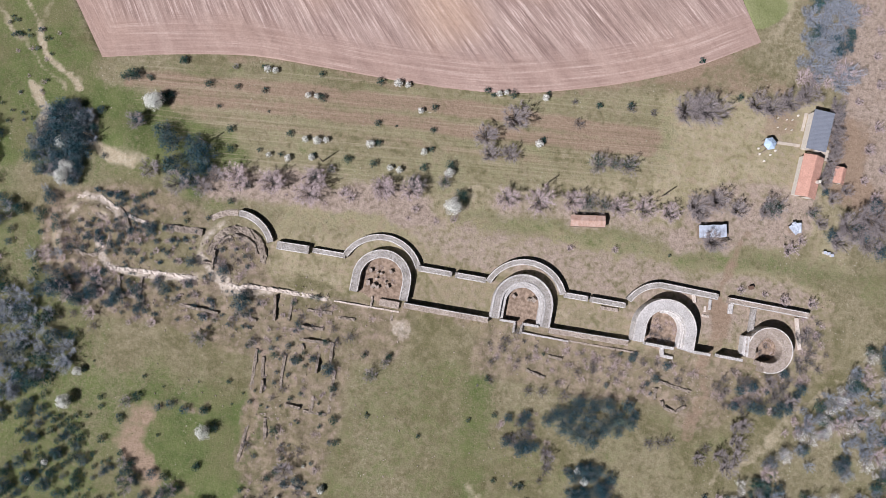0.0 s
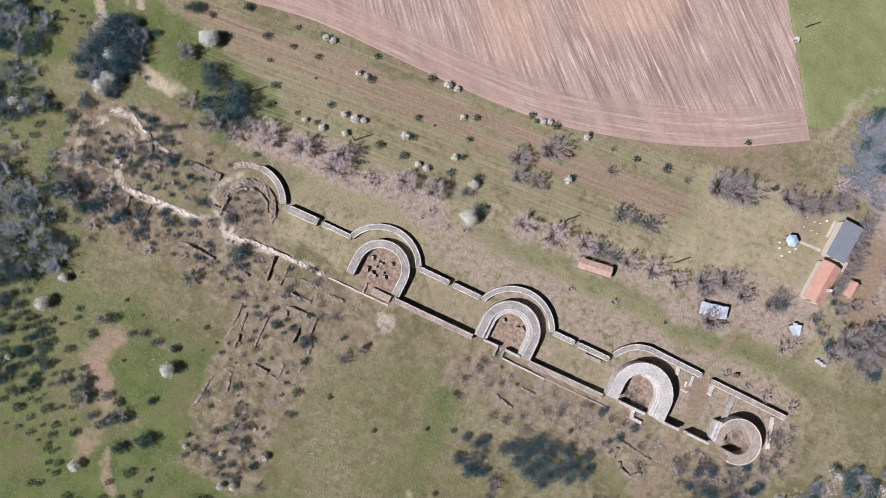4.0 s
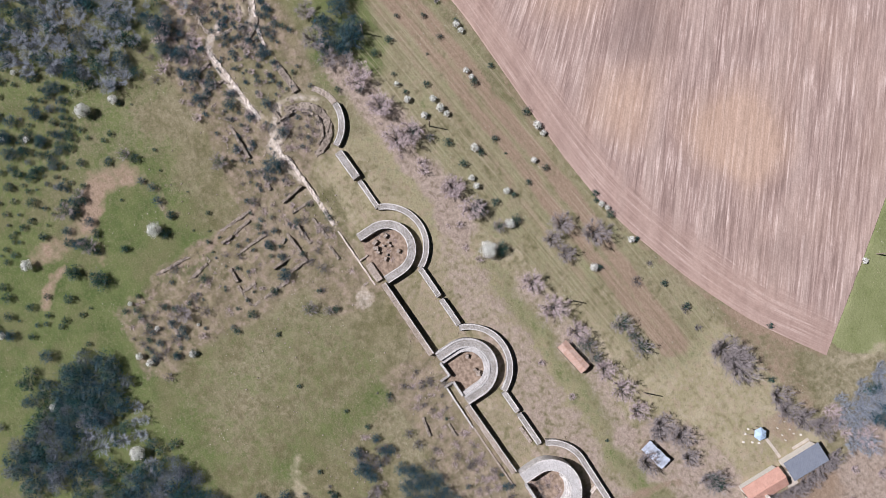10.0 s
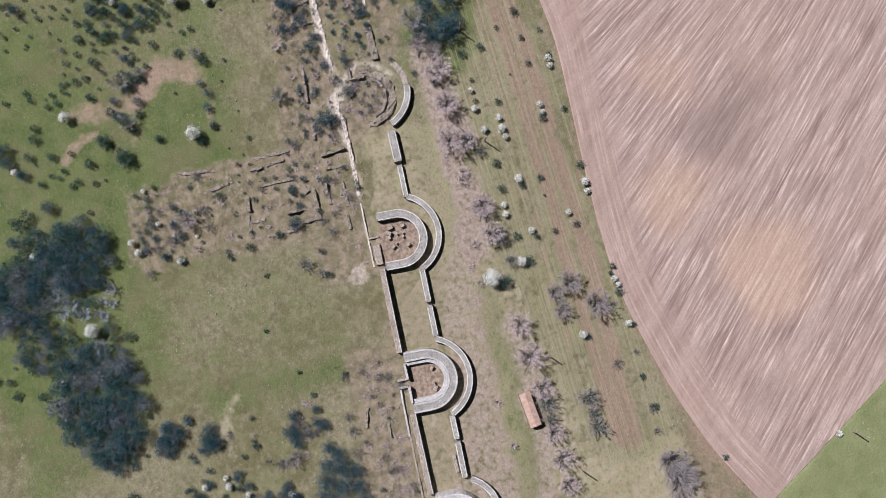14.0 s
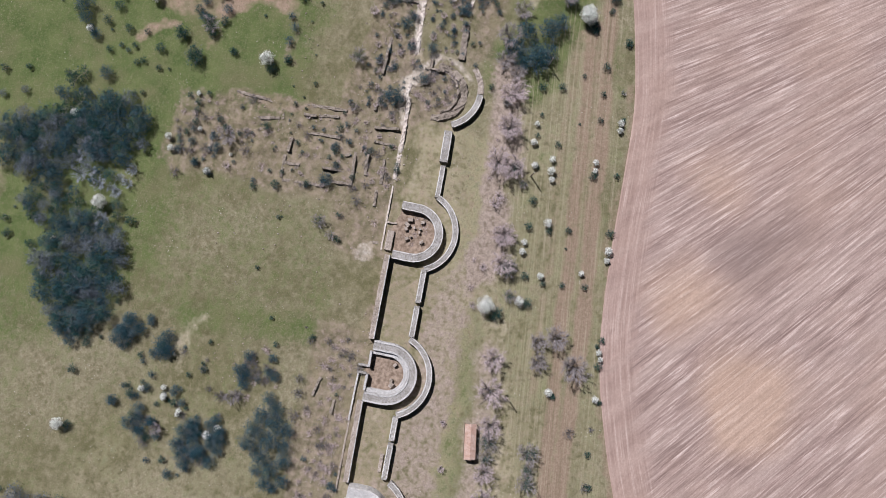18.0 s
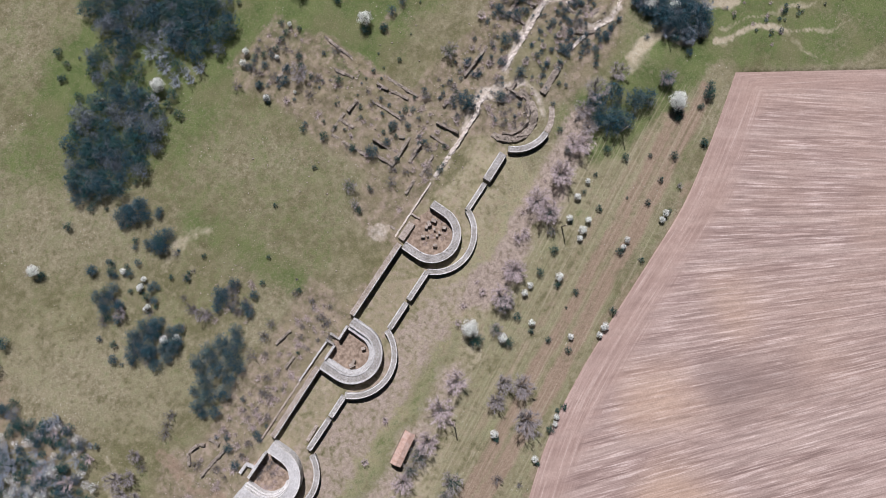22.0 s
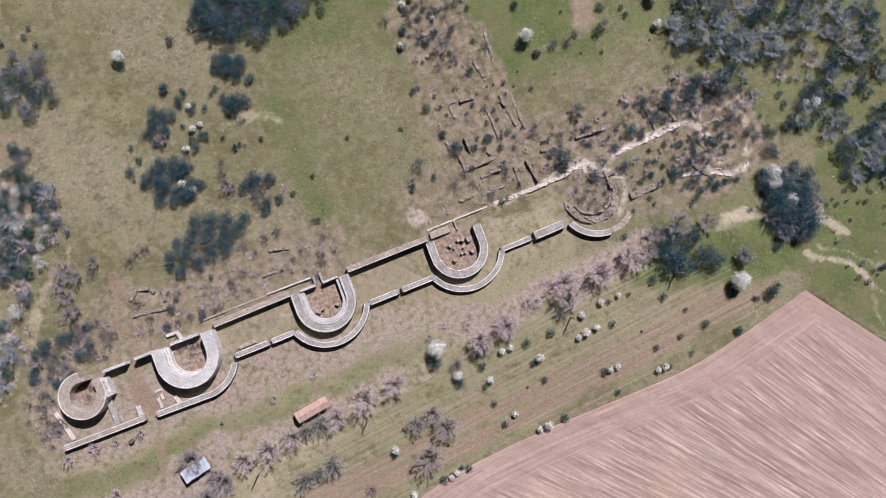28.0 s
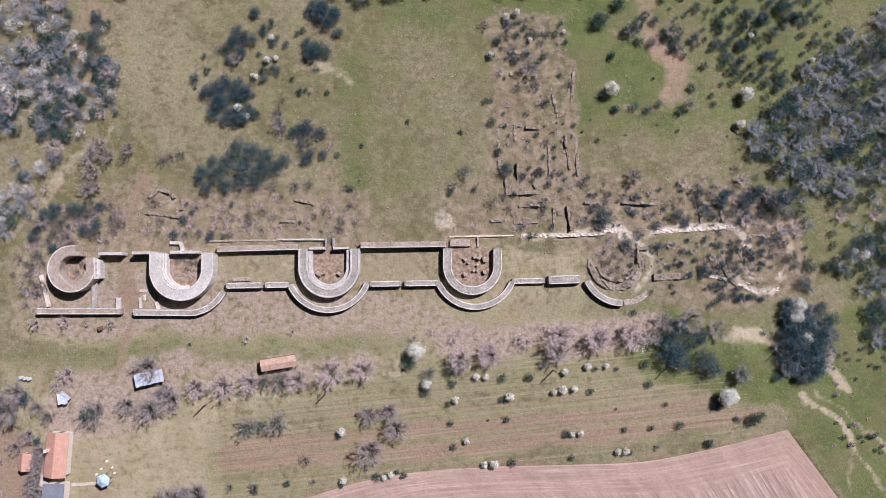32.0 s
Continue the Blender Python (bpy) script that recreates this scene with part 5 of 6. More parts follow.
# scrub before the ruin
plant("dark", [(-25.1, 62.0, 2.1), (-27.1, 63.7, 1.8), (-22.5, 61.3, 1.8), (-21.2, 57.3, 1.0), (-26.4, 53.5, 1.8), (-27.7, 51.9, 1.8), (-24.4, 52.6, 1.6), (-40.9, 61.8, 1.3), (-45.0, 57.1, 1.7), (-46.2, 54.4, 1.7), (-43.4, 55.1, 1.3), (-44.0, 52.4, 1.3), (-36.6, 54.8, 1.0), (-31.0, 57.2, 0.8), (-33.6, 54.5, 1.0)])
plant("green", [(-38.5, 58.2, 1.3), (-36.9, 59.2, 0.9), (-29.7, 57.9, 0.9), (-27.0, 53.2, 1.8), (-35.6, 56.1, 0.8)])
plant("dark", [(-47.8, 45.8, 1.6), (-44.5, 45.1, 1.6), (-42.9, 42.5, 1.7), (-46.0, 42.2, 1.6), (-49.0, 40.5, 1.7), (-50.3, 37.8, 1.6), (-47.6, 36.5, 1.4), (-45.1, 38.5, 1.6), (-41.9, 39.2, 1.4), (-43.1, 36.6, 1.2), (-48.4, 43.1, 1.4)])
plant("bare", [(-35.3, 37.9, 1.3), (-34.4, 34.6, 1.4), (-28.8, 31.8, 1.7), (-26.2, 33.6, 1.4), (-27.7, 28.4, 1.6), (-30.1, 29.4, 1.2), (-31.3, 21.5, 1.4), (-28.0, 21.9, 1.2), (-49.7, 42.5, 1.3), (-50.7, 39.8, 1.3)])
plant("white", [(-38.1, 51.2, 0.9), (-35.8, 51.6, 0.8), (-40.4, 47.2, 0.8), (-44.5, 39.9, 1.2), (-42.5, 37.9, 1.0)])
plant("dark", [(-44.3, 30.0, 2.1), (-41.1, 29.3, 2.2), (-37.8, 28.0, 2.1), (-46.8, 26.7, 2.2), (-43.0, 25.4, 2.5), (-39.1, 24.8, 2.3), (-35.8, 25.4, 1.8), (-49.4, 24.1, 2.2), (-52.6, 24.7, 1.7), (-46.8, 21.5, 2.0), (-51.3, 20.8, 1.6), (-40.3, 22.1, 1.8), (-43.5, 22.1, 1.8), (-50.1, 27.3, 1.3), (-53.2, 22.7, 1.2), (-33.9, 27.4, 1.6)])
plant("bare", [(-76.5, 30.2, 2.1), (-74.5, 27.9, 2.0), (-78.3, 27.2, 1.8), (-77.6, 24.0, 2.0), (-78.8, 20.1, 1.8), (-76.9, 20.7, 1.6), (-69.4, 29.5, 1.6), (-70.7, 27.2, 1.3), (-61.7, 27.0, 1.4), (-59.8, 27.9, 1.3), (-57.4, 28.5, 1.4), (-77.5, 17.5, 1.2), (-36.4, 21.5, 1.6)])
plant("white", [(2.4, 75.3, 2.0), (-7.8, 83.2, 0.8), (14.9, 82.4, 0.8), (21.2, 85.0, 1.2), (-48.4, 73.3, 1.7), (-37.0, 56.5, 0.9), (-37.7, 51.2, 0.9), (-41.2, 47.4, 0.7), (20.4, 63.1, 1.0), (23.5, 56.4, 0.7)])
# the bush at (40.3, 43.1) takes the place of a white tree's shadow
plant("green", [(-48.2, 70.4, 1.2), (25.3, 104.4, 1.3), (29.2, 96.8, 0.9), (-4.6, 97.5, 1.3), (-8.6, 92.9, 1.0), (-10.3, 87.6, 1.3), (40.3, 43.1, 1.4), (42.5, 52.7, 1.0), (43.0, 39.9, 1.0), (39.7, 68.8, 1.4), (35.4, 73.5, 0.9), (39.1, 74.7, 0.9), (37.0, 80.1, 1.0), (46.4, 58.8, 1.4), (40.2, 60.8, 2.1), (44.4, 64.9, 1.8), (-35.8, 72.1, 1.3), (28.1, 72.4, 0.9), (28.7, 70.6, 0.8), (35.4, 66.0, 0.5)])
plant("dark", [(-26.1, 61.1, 1.7), (-24.2, 59.1, 1.6), (-25.5, 63.3, 1.6), (-22.5, 62.3, 1.4), (-22.2, 57.1, 1.0), (-28.3, 53.0, 1.8), (-28.9, 54.9, 1.3), (-38.8, 56.9, 0.9), (-37.1, 60.1, 0.8), (-39.2, 58.0, 1.0), (-41.0, 62.0, 1.2)])
thicket(10, -44.60, 54.25, 5.5, 4, 0, ("dark", "bare", "green"), 0.9, 1.5)
thicket(14, -45.51, 42.06, 6.5, 6, 0, ("dark", "bare", "dark"), 1.0, 1.8)
thicket(9, -28.62, 32.30, 5.5, 3.5, 0, ("bare", "dark"), 0.9, 1.6)
plant("bare", [(-35.3, 35.5, 1.7), (-35.3, 38.8, 1.3), (-16.3, 22.9, 0.4), (-19.2, 21.3, 0.9), (-39.7, 38.0, 1.0)])
# woods beyond the ruined end and the gate end: too many to count
class Wood:
    """Joins many bushes into one mesh."""

    def __init__(self, seed):
        self.v, self.f, self.m, self.n = [], [], [], 0
        self.rng = random.Random(seed)
        r = self.rng
        self.forms = {
            "dark": [(leaves(r, 22, 30, 0.054, 0.25, 1.35, 0.36), m, branches(r, 6, 3, 6, 1.1), 8) for m in (0, 6, 7, 0, 6, 7, 0)],
            "bare": [(leaves(r, 6, 8, 0.06, 0.4, 0.9, 0.36), 7, branches(r, 8, 6, 11, 1.25, thin=1.05), 9) for _ in range(5)],
            "pink": [(leaves(r, 5, 6, 0.06, 0.3, 0.8, 0.36), 3, branches(r, 8, 6, 11, 1.2, thin=1.05), 4) for _ in range(4)],
            "green": [(leaves(r, 13, 22, 0.085, 0.25, 1.2, 0.40), 2, branches(r, 5, 3, 2, 0.9), 1) for _ in range(4)],
            "white": [(leaves(r, 16, 22, 0.05, 0.5, 1.4, 0.34), 5, branches(r, 7, 5, 5, 1.2), 1) for _ in range(4)],
        }
        self.forms = {k: [[(np.array([tuple(p) for p in g[i][0]]), g[i][1], g[i + 1]) for i in (0, 2)] for g in w] for k, w in self.forms.items()}

    def add(self, kind, x, y, r):
        if math.hypot(x, y) > 124:
            return
        a = self.rng.uniform(0, 6.28)
        c, s = math.cos(a) * r, math.sin(a) * r
        z = at_land(x, y)
        for p, faces, mat in self.rng.choice(self.forms[kind]):
            self.v.append(np.stack([x + c * p[:, 0] - s * p[:, 1], y + s * p[:, 0] + c * p[:, 1], z + p[:, 2] * r], -1))
            self.f.extend([tuple(i + self.n for i in q) for q in faces])
            self.m.append(np.full(len(faces), mat, np.int32))
            self.n += len(p)

    def fill(self, poly, step, mix, lo, hi, gap=-0.35, seed=40):
        xs, ys = [p[0] for p in poly], [p[1] for p in poly]
        for i in range(int((max(xs) - min(xs)) / step)):
            for j in range(int((max(ys) - min(ys)) / step)):
                x = min(xs) + (i + self.rng.uniform(0, 1)) * step
                y = min(ys) + (j + self.rng.uniform(0, 1)) * step
                if inside(np.array([x]), np.array([y]), poly, 0.01)[0] < 0.5 or lattice(x, y, 0.11, seed) + 0.5 * lattice(x, y, 0.3, seed + 1) < gap:
                    continue
                self.add(self.rng.choice(mix), x, y, self.rng.uniform(lo, hi))
        return self

    def finish(self, name, label):
        me = raw_mesh(name, np.concatenate(self.v).tolist(), self.f, M_DARK)
        for m in (M_TWIG, M_LEAF, M_DRYLEAF, M_TWIG2, M_WHITE, M_DARKG, M_DARKP, M_TWIGD, M_TWIGB):
            me.materials.append(m)
        me.polygons.foreach_set("material_index", np.concatenate(self.m))
        tagged(new(name, me), label, "woodland", kind="stuff")


wood = Wood(10)
for n, cx, cy, rx, ry, mix, lo, hi in (
    (36, 12.71, 90.11, 7.5, 9, ("dark",), 1.3, 2.3),
    (34, 19.63, 75.00, 8, 8, ("dark",), 1.4, 2.4),
    (18, 23.31, 84.97, 8, 4.5, ("dark", "green"), 1.0, 1.8),
    (14, 11.68, 78.39, 5, 4, ("dark", "bare"), 1.0, 1.6),
    (24, -0.02, 85.14, 5.5, 7, ("dark", "green", "dark"), 1.0, 1.8),
    (56, -13.78, 75.17, 12.5, 10, ("dark",), 1.3, 2.4),
    (18, -20.83, 74.12, 9, 5, ("dark",), 1.2, 2.0),
    (14, -2.10, 72.43, 5, 7, ("dark", "bare", "green"), 0.9, 1.6),
    (7, 7.86, 71.08, 3.4, 4.5, ("bare", "dark"), 0.9, 1.5),
    (20, -69.92, 73.21, 7, 7, ("dark", "bare", "dark"), 1.2, 2.1),
    (34, -81.54, -74.69, 6.5, 7.5, ("bare", "bare", "dark"), 1.3, 2.2),
    (18, -82.43, -63.86, 6.5, 4.5, ("bare", "pink", "bare"), 1.3, 2.2),
):
    for i in range(n):
        a, q = 2.39996 * i, math.sqrt((i + 0.5) / n)
        wood.add(wood.rng.choice(mix), cx + rx * q * math.cos(a) + wood.rng.uniform(-0.7, 0.7), cy + ry * q * math.sin(a) + wood.rng.uniform(-0.7, 0.7), 1.25 * wood.rng.uniform(lo, hi))
wood.fill([(56, 112), (54, 66), (62, 52), (72, 42), (100, 70), (100, 112)], 3.0, ("dark", "green", "dark", "green"), 0.4, 1.0, -0.1, 60)
wood.fill([(34, 104), (37, 76), (52, 74), (56, 112)], 4.2, ("green", "dark"), 0.4, 0.9, 0.0, 64)
wood.fill([(-110, 100), (-66, 80), (-50, 88), (34, 104), (20, 92), (-30, 92)], 4.5, ("dark", "green"), 0.5, 1.2, 0.1, 66)
wood.finish("pasture_thicket", "dense dark blue-green thickets standing in the pasture")
wood = Wood(11)
DENSE = ("dark", "bare", "bare", "dark", "bare", "bare", "green", "dark")
wood.fill([(138.9, 29.2), (105.6, 6.3), (97.3, 9.9), (88.6, 15.7), (82.7, 21.8), (74.5, 28.6), (74.0, 35.4), (90.4, 51.2), (108.1, 68.8)], 2.35, DENSE, 1.3, 2.4, -0.5)
wood.fill([(82.8, -2.8), (95.0, -8.7), (90.8, -20.8), (83.6, -22.3), (78.6, -16.8)], 2.1, ("dark", "dark", "bare", "dark"), 1.3, 2.4, -0.9)
wood.fill([(105.9, 8.8), (137.3, 0.1), (127.1, -24.0), (98.3, -13.2)], 2.4, ("dark", "bare", "dark", "bare"), 1.1, 2.2, -0.35)
wood.fill([(97.1, 0.8), (88.2, -6.6), (85.2, -1.5), (92.1, 5.2)], 2.2, ("dark", "bare"), 1.0, 2.0, -0.6)
wood.fill([(155.0, 8.5), (115.3, -21.2), (92.7, 6.5), (85.8, 13.6), (88.6, 15.7), (97.3, 9.9), (105.6, 6.3), (138.9, 29.2)], 2.3, ("dark", "bare", "green", "dark", "bare"), 0.9, 1.8, -0.45)
wood.fill([(110.5, 65.8), (74.7, 36.7), (72.0, 50.5), (73.0, 57.5), (91.9, 89.6)], 2.3, ("dark", "green", "dark"), 0.5, 1.3, 0.0)
wood.fill([(94.8, -13.0), (129.3, -25.9), (119.4, -49.4), (92.5, -36.3)], 2.6, ("dark", "green"), 0.4, 0.8, 0.1)
wood.fill([(108.3, 6.8), (91.5, 1.2), (84.7, 2.2), (81.5, 6.7), (75.4, 17.0), (103.4, 24.1)], 2.6, ("dark", "bare", "dark", "green", "pink"), 0.8, 1.7, -0.1, 90)
wood.finish("hillside_wood", "dense leafless scrub wood of blue-grey bushes on the hillside")
wood = Wood(12)
wood.fill([(-144.5, 77.4), (-80.3, 78.1), (-78.8, 62.1), (-83.4, 51.5), (-79.4, 43.6), (-81.8, 37.0), (-85.3, 26.5), (-95.1, 11.0), (-104.7, -3.1), (-140.6, -13.3)], 2.4, ("dark", "bare", "pink", "bare", "white", "bare", "white", "bare", "dark", "green"), 1.1, 2.3, -0.6)
wood.fill([(-78.4, 54.1), (-70.0, 54.9), (-69.0, 50.2), (-71.7, 43.6), (-70.3, 38.4), (-75.4, 37.0), (-76.8, 44.9)], 1.9, ("bare", "dark", "pink"), 0.8, 1.5, -0.4)
wood.fill([(-94.1, 21.3), (-85.9, 22.0), (-92.5, 11.0), (-97.5, 7.1), (-102.4, 3.2), (-102.8, 14.8)], 2.0, ("bare", "pink", "white"), 0.8, 1.5, -0.5)
wood.fill([(-79.9, 65.6), (-71.1, 55.2), (-71.2, 43.4), (-78.1, 34.0), (-90.7, 27.8), (-104.0, 44.0)], 2.0, ("dark", "bare", "dark", "green", "white"), 0.9, 1.8, -0.4)
wood.finish("track_wood", "scrub wood with scattered white blossom beside the track")
thicket(14, 96.57, -29.17, 10, 10, 0, ("green", "brush"), 0.4, 0.8)
thicket(14, -79.91, 13.57, 9, 3.5, 0.0, ("bare", "brush", "dark"), 0.8, 1.5)
plant("white", [(87.7, -10.2, 2.6), (86.4, -5.9, 2.1), (69.2, -27.5, 2.2), (101.1, 4.9, 1.8), (73.5, 37.1, 1.6), (75.4, 43.5, 2.9), (43.3, 44.8, 2.2), (51.7, 73.2, 1.6), (31.8, 56.0, 0.8), (22.3, 48.7, 1.6), (15.0, 53.3, 1.2), (20.8, 62.3, 1.2), (41.1, 86.0, 1.0)], True)
plant("dark", [(65.3, -18.5, 3.6), (71.7, -22.1, 2.1), (56.5, -20.1, 2.6), (57.0, -16.4, 2.3), (39.6, 13.6, 2.2), (47.5, 23.3, 2.7), (80.8, 18.0, 2.9), (76.6, 20.5, 1.7), (73.5, 18.3, 1.8), (67.1, 18.4, 1.8), (57.3, 14.5, 1.6), (45.3, 8.1, 1.4), (52.9, 7.6, 1.3), (56.7, 58.3, 2.6), (38.8, 60.2, 2.7), (44.6, 65.0, 1.8), (46.2, 87.6, 2.2), (42.9, 86.8, 1.6), (39.7, 83.8, 1.3), (31.4, 79.4, 1.6), (47.2, 58.4, 1.6), (17.4, 25.4, 1.6), (14.7, 36.7, 1.3)], True)
plant("dark", [(69.8, 8.3, 0.8), (66.1, 8.0, 0.8), (69.6, 6.5, 0.8), (63.7, 9.0, 0.8), (59.7, 9.0, 0.7), (56.4, 8.2, 0.6), (67.0, 1.4, 0.8), (65.1, 1.4, 0.8), (63.0, 1.4, 0.7), (69.3, -0.1, 0.8), (72.0, -3.8, 0.8), (77.0, -4.5, 0.8), (74.1, -3.9, 0.7), (87.3, 7.4, 0.8), (62.8, 20.9, 0.9), (46.6, 3.5, 0.8), (46.1, 16.7, 0.8), (54.3, 16.3, 0.6), (50.3, 17.4, 0.8), (58.2, 20.7, 0.6), (56.6, -2.9, 0.6), (51.1, -2.9, 0.7), (56.6, 3.6, 0.7), (64.6, -6.0, 0.8), (80.1, 9.4, 1.1), (79.1, 5.5, 0.8), (77.3, 9.0, 1.0), (74.1, 9.0, 0.8), (74.9, 4.8, 0.8), (79.3, 3.1, 0.6), (75.0, 2.4, 0.6), (35.6, 22.2, 0.8), (14.1, 41.8, 0.8)], True)
plant("bare", [(53.3, -10.2, 2.3), (65.0, 20.1, 1.4), (79.9, 7.6, 1.0), (50.8, 14.6, 1.0), (48.0, 10.9, 1.0), (42.5, 5.4, 1.2), (40.8, 18.5, 1.0)], True)
plant("green", [(68.8, 50.6, 1.3), (73.0, 54.4, 1.6), (60.8, 45.6, 0.9), (64.6, 49.9, 1.2), (73.4, 59.4, 1.6), (67.5, 60.6, 1.2), (59.5, 52.5, 1.0), (62.9, 63.5, 1.3), (68.4, 66.6, 1.3), (42.6, 52.0, 1.4), (49.9, 61.1, 1.2), (49.1, 59.0, 0.9), (54.7, 66.1, 1.2), (58.9, 68.8, 1.0), (58.8, 70.9, 0.7), (56.8, 74.6, 0.8), (54.3, 75.9, 0.9), (40.0, 68.0, 1.6), (42.8, 72.6, 0.9), (49.9, 79.6, 1.2), (47.3, 80.0, 1.4), (42.7, 76.8, 1.2), (39.2, 74.3, 0.9), (36.1, 72.1, 1.0), (35.1, 68.3, 0.9), (29.0, 70.1, 1.2), (43.5, 81.9, 1.3), (36.8, 79.5, 1.2), (43.4, 39.4, 1.2), (27.5, 57.5, 0.9), (24.6, 57.3, 1.0), (24.5, 58.5, 0.9), (26.2, 51.9, 1.0), (8.1, 24.2, 1.6), (4.7, 20.2, 1.0), (10.3, 21.1, 0.8)], True)
thicket(14, 86.99, -12.36, 6, 12, 0.0, ("dark", "bare", "dark"), 1.2, 2.1)
thicket(30, 78.56, 56.01, 14, 10, 0.0, ("green", "green", "dark"), 0.7, 1.5)
thicket(16, 55.14, 58.00, 10, 4, 0.0, ("green", "dark"), 0.7, 1.4)
thicket(24, 80.15, 63.64, 9, 22, 0.0, ("green", "dark", "green"), 0.6, 1.4)
thicket(30, 51.18, 35.62, 60, 4, 0.0, ("green",), 0.3, 0.7)
thicket(34, -40.46, 46.87, 15, 8, 0.0, ("dark", "green", "dark", "bare"), 0.5, 1.25)
thicket(16, -29.63, 30.92, 8, 5, 0.0, ("bare", "dark", "brush"), 0.6, 1.3)
thicket(14, -24.59, 65.02, 6, 12, 0.0, ("green", "dark"), 0.6, 1.3)
# dead brush among the footings
thicket(20, 24.50, 25.24, 11, 12, 0.1, ("brush", "bare", "brush", "green", "dark"), 0.5, 1.1)
thicket(34, 56.34, 15.74, 24, 8, 0.15, ("dark", "bare", "brush", "brush", "pink"), 0.4, 0.95)
thicket(20, 55.10, 3.08, 9, 5, 0.1, ("dark", "brush", "brush"), 0.4, 0.9)
thicket(60, 51.0, 16.2, 27, 6.0, 0.05, ("dark", "brush", "pink", "dark"), 0.35, 0.7)
thicket(40, 24.0, 26.0, 9.5, 14, 0.0, ("dark", "brush", "brush", "pink"), 0.3, 0.65)
thicket(28, 24.0, 52.0, 8.5, 11, 0.0, ("dark", "brush", "pink", "bare"), 0.35, 0.8)
thicket(40, 66.0, 5.5, 15, 4.5, 0.0, ("dark", "dark", "brush", "pink"), 0.35, 0.8)
thicket(36, 58.0, 16.5, 21, 4.5, 0.02, ("dark", "dark", "bud"), 0.55, 1.15)
thicket(24, 68.0, 4.5, 12, 4.0, 0.0, ("dark",), 0.5, 1.0)
thicket(14, 69.0, -2.6, 8, 1.6, -0.25, ("dark",), 0.5, 1.0)
thicket(12, 43.5, 5.0, 5, 5, 0.0, ("dark", "bare"), 0.5, 1.0)
thicket(12, 22.0, 56.0, 7, 6, 0.0, ("dark", "dark", "bare"), 0.6, 1.2)
thicket(12, 24.0, 24.0, 8, 10, 0.0, ("dark",), 0.5, 1.0)
thicket(12, 75.18, 6.35, 5, 5, 0.1, ("dark", "bare", "brush"), 0.4, 0.9)
thicket(16, 66.29, -0.64, 9, 2.5, -0.6, ("dark", "bare", "brush"), 0.5, 1.0)
thicket(18, 75.94, 20.83, 7, 7, 0.0, ("bare", "dark", "pink"), 0.7, 1.4)
thicket(10, 27.02, 19.22, 14, 9, 0.0, ("dark", "bare", "green"), 0.5, 1.0)
plant("brush", [(-54.8, 2.0, 1.0), (-57.7, 0.7, 0.8), (-52.9, 5.2, 0.9), (-55.5, 5.2, 0.9), (-58.6, 2.6, 0.7), (-82.8, 2.2, 0.9), (-81.1, 0.7, 0.8), (-82.2, 3.9, 0.8)])
thicket(18, 51.21, 17.20, 24, 6.5, 0.0, ("brush", "bare", "brush", "pink"), 0.5, 1.1)
thicket(10, 22.20, 16.46, 14, 9, 0.0, ("brush", "bare", "brush"), 0.6, 1.3)
thicket(14, 22.37, 49.63, 8, 13, 0.0, ("brush", "bare", "brush", "green"), 0.6, 1.3)
thicket(18, 76.21, 6.06, 6.5, 6.5, 0.0, ("brush", "brush", "bare", "pink"), 0.5, 1.0)
thicket(18, 66.88, 3.42, 9, 3.5, 0.0, ("bare", "brush", "brush"), 0.5, 1.0)
thicket(20, 43.80, 5.36, 5.5, 5.5, 0.0, ("brush", "bare", "brush"), 0.6, 1.2)
thicket(20, 75.11, 16.61, 9, 5, 0.0, ("bare", "brush", "pink"), 0.7, 1.4)
thicket(24, -59.48, 13.63, 20, 4.0, 0.0, ("brush", "bare", "brush"), 0.6, 1.4)
thicket(22, -35.06, 14.34, 18, 5.0, 0.0, ("brush", "brush", "bare"), 0.6, 1.3)
thicket(10, -20.84, 14.38, 4, 4.0, 0.0, ("brush", "bare"), 0.6, 1.3)
thicket(16, -90.94, -0.59, 4, 9.0, 0.0, ("brush", "bare"), 0.6, 1.3)
thicket(12, 18.14, -13.48, 26, 2.6, 0.02, ("brush", "pink"), 0.6, 1.2)
plant("bare", [(-82.5, 4.3, 0.7), (-81.2, 4.8, 0.8), (-80.1, 4.2, 0.7), (-79.9, 1.3, 0.5), (-53.5, 3.8, 0.7), (-52.9, 2.9, 0.5), (-56.5, 4.6, 0.9), (-58.7, 5.6, 0.7)])
thicket(26, -85.0, 11.5, 7.5, 4.5, 0.5, ("bare", "bare", "brush", "dark"), 0.8, 1.7)
thicket(14, -89.5, 1.0, 2.2, 8.0, 0.0, ("bare", "bare", "brush"), 0.7, 1.4)
thicket(20, -74.5, 12.5, 5.5, 4.5, 0.0, ("bare", "bare", "brush"), 0.7, 1.4)
thicket(26, -53.0, 13.5, 12, 5.5, 0.0, ("bare", "brush", "dark"), 0.5, 1.2)
thicket(16, -32.0, 12.5, 12, 3.5, 0.0, ("bare", "brush"), 0.5, 1.1)
plant("pink", [(-89.4, -10.2, 1.2), (-82.9, -9.8, 1.2), (-72.3, -10.2, 0.9), (-31.5, -12.1, 0.7), (-41.8, -13.7, 0.8), (-78.0, -10.2, 0.7)])
plant("bare", [(-23.0, 9.2, 1.0), (-24.0, 8.3, 0.7), (-20.2, 13.1, 1.0)])
plant("pink", [(29.2, -13.5, 2.9), (37.7, -14.2, 2.3), (45.5, -12.9, 2.3), (6.2, -18.6, 2.3), (12.6, -17.3, 2.3), (20.1, -14.1, 1.2)])
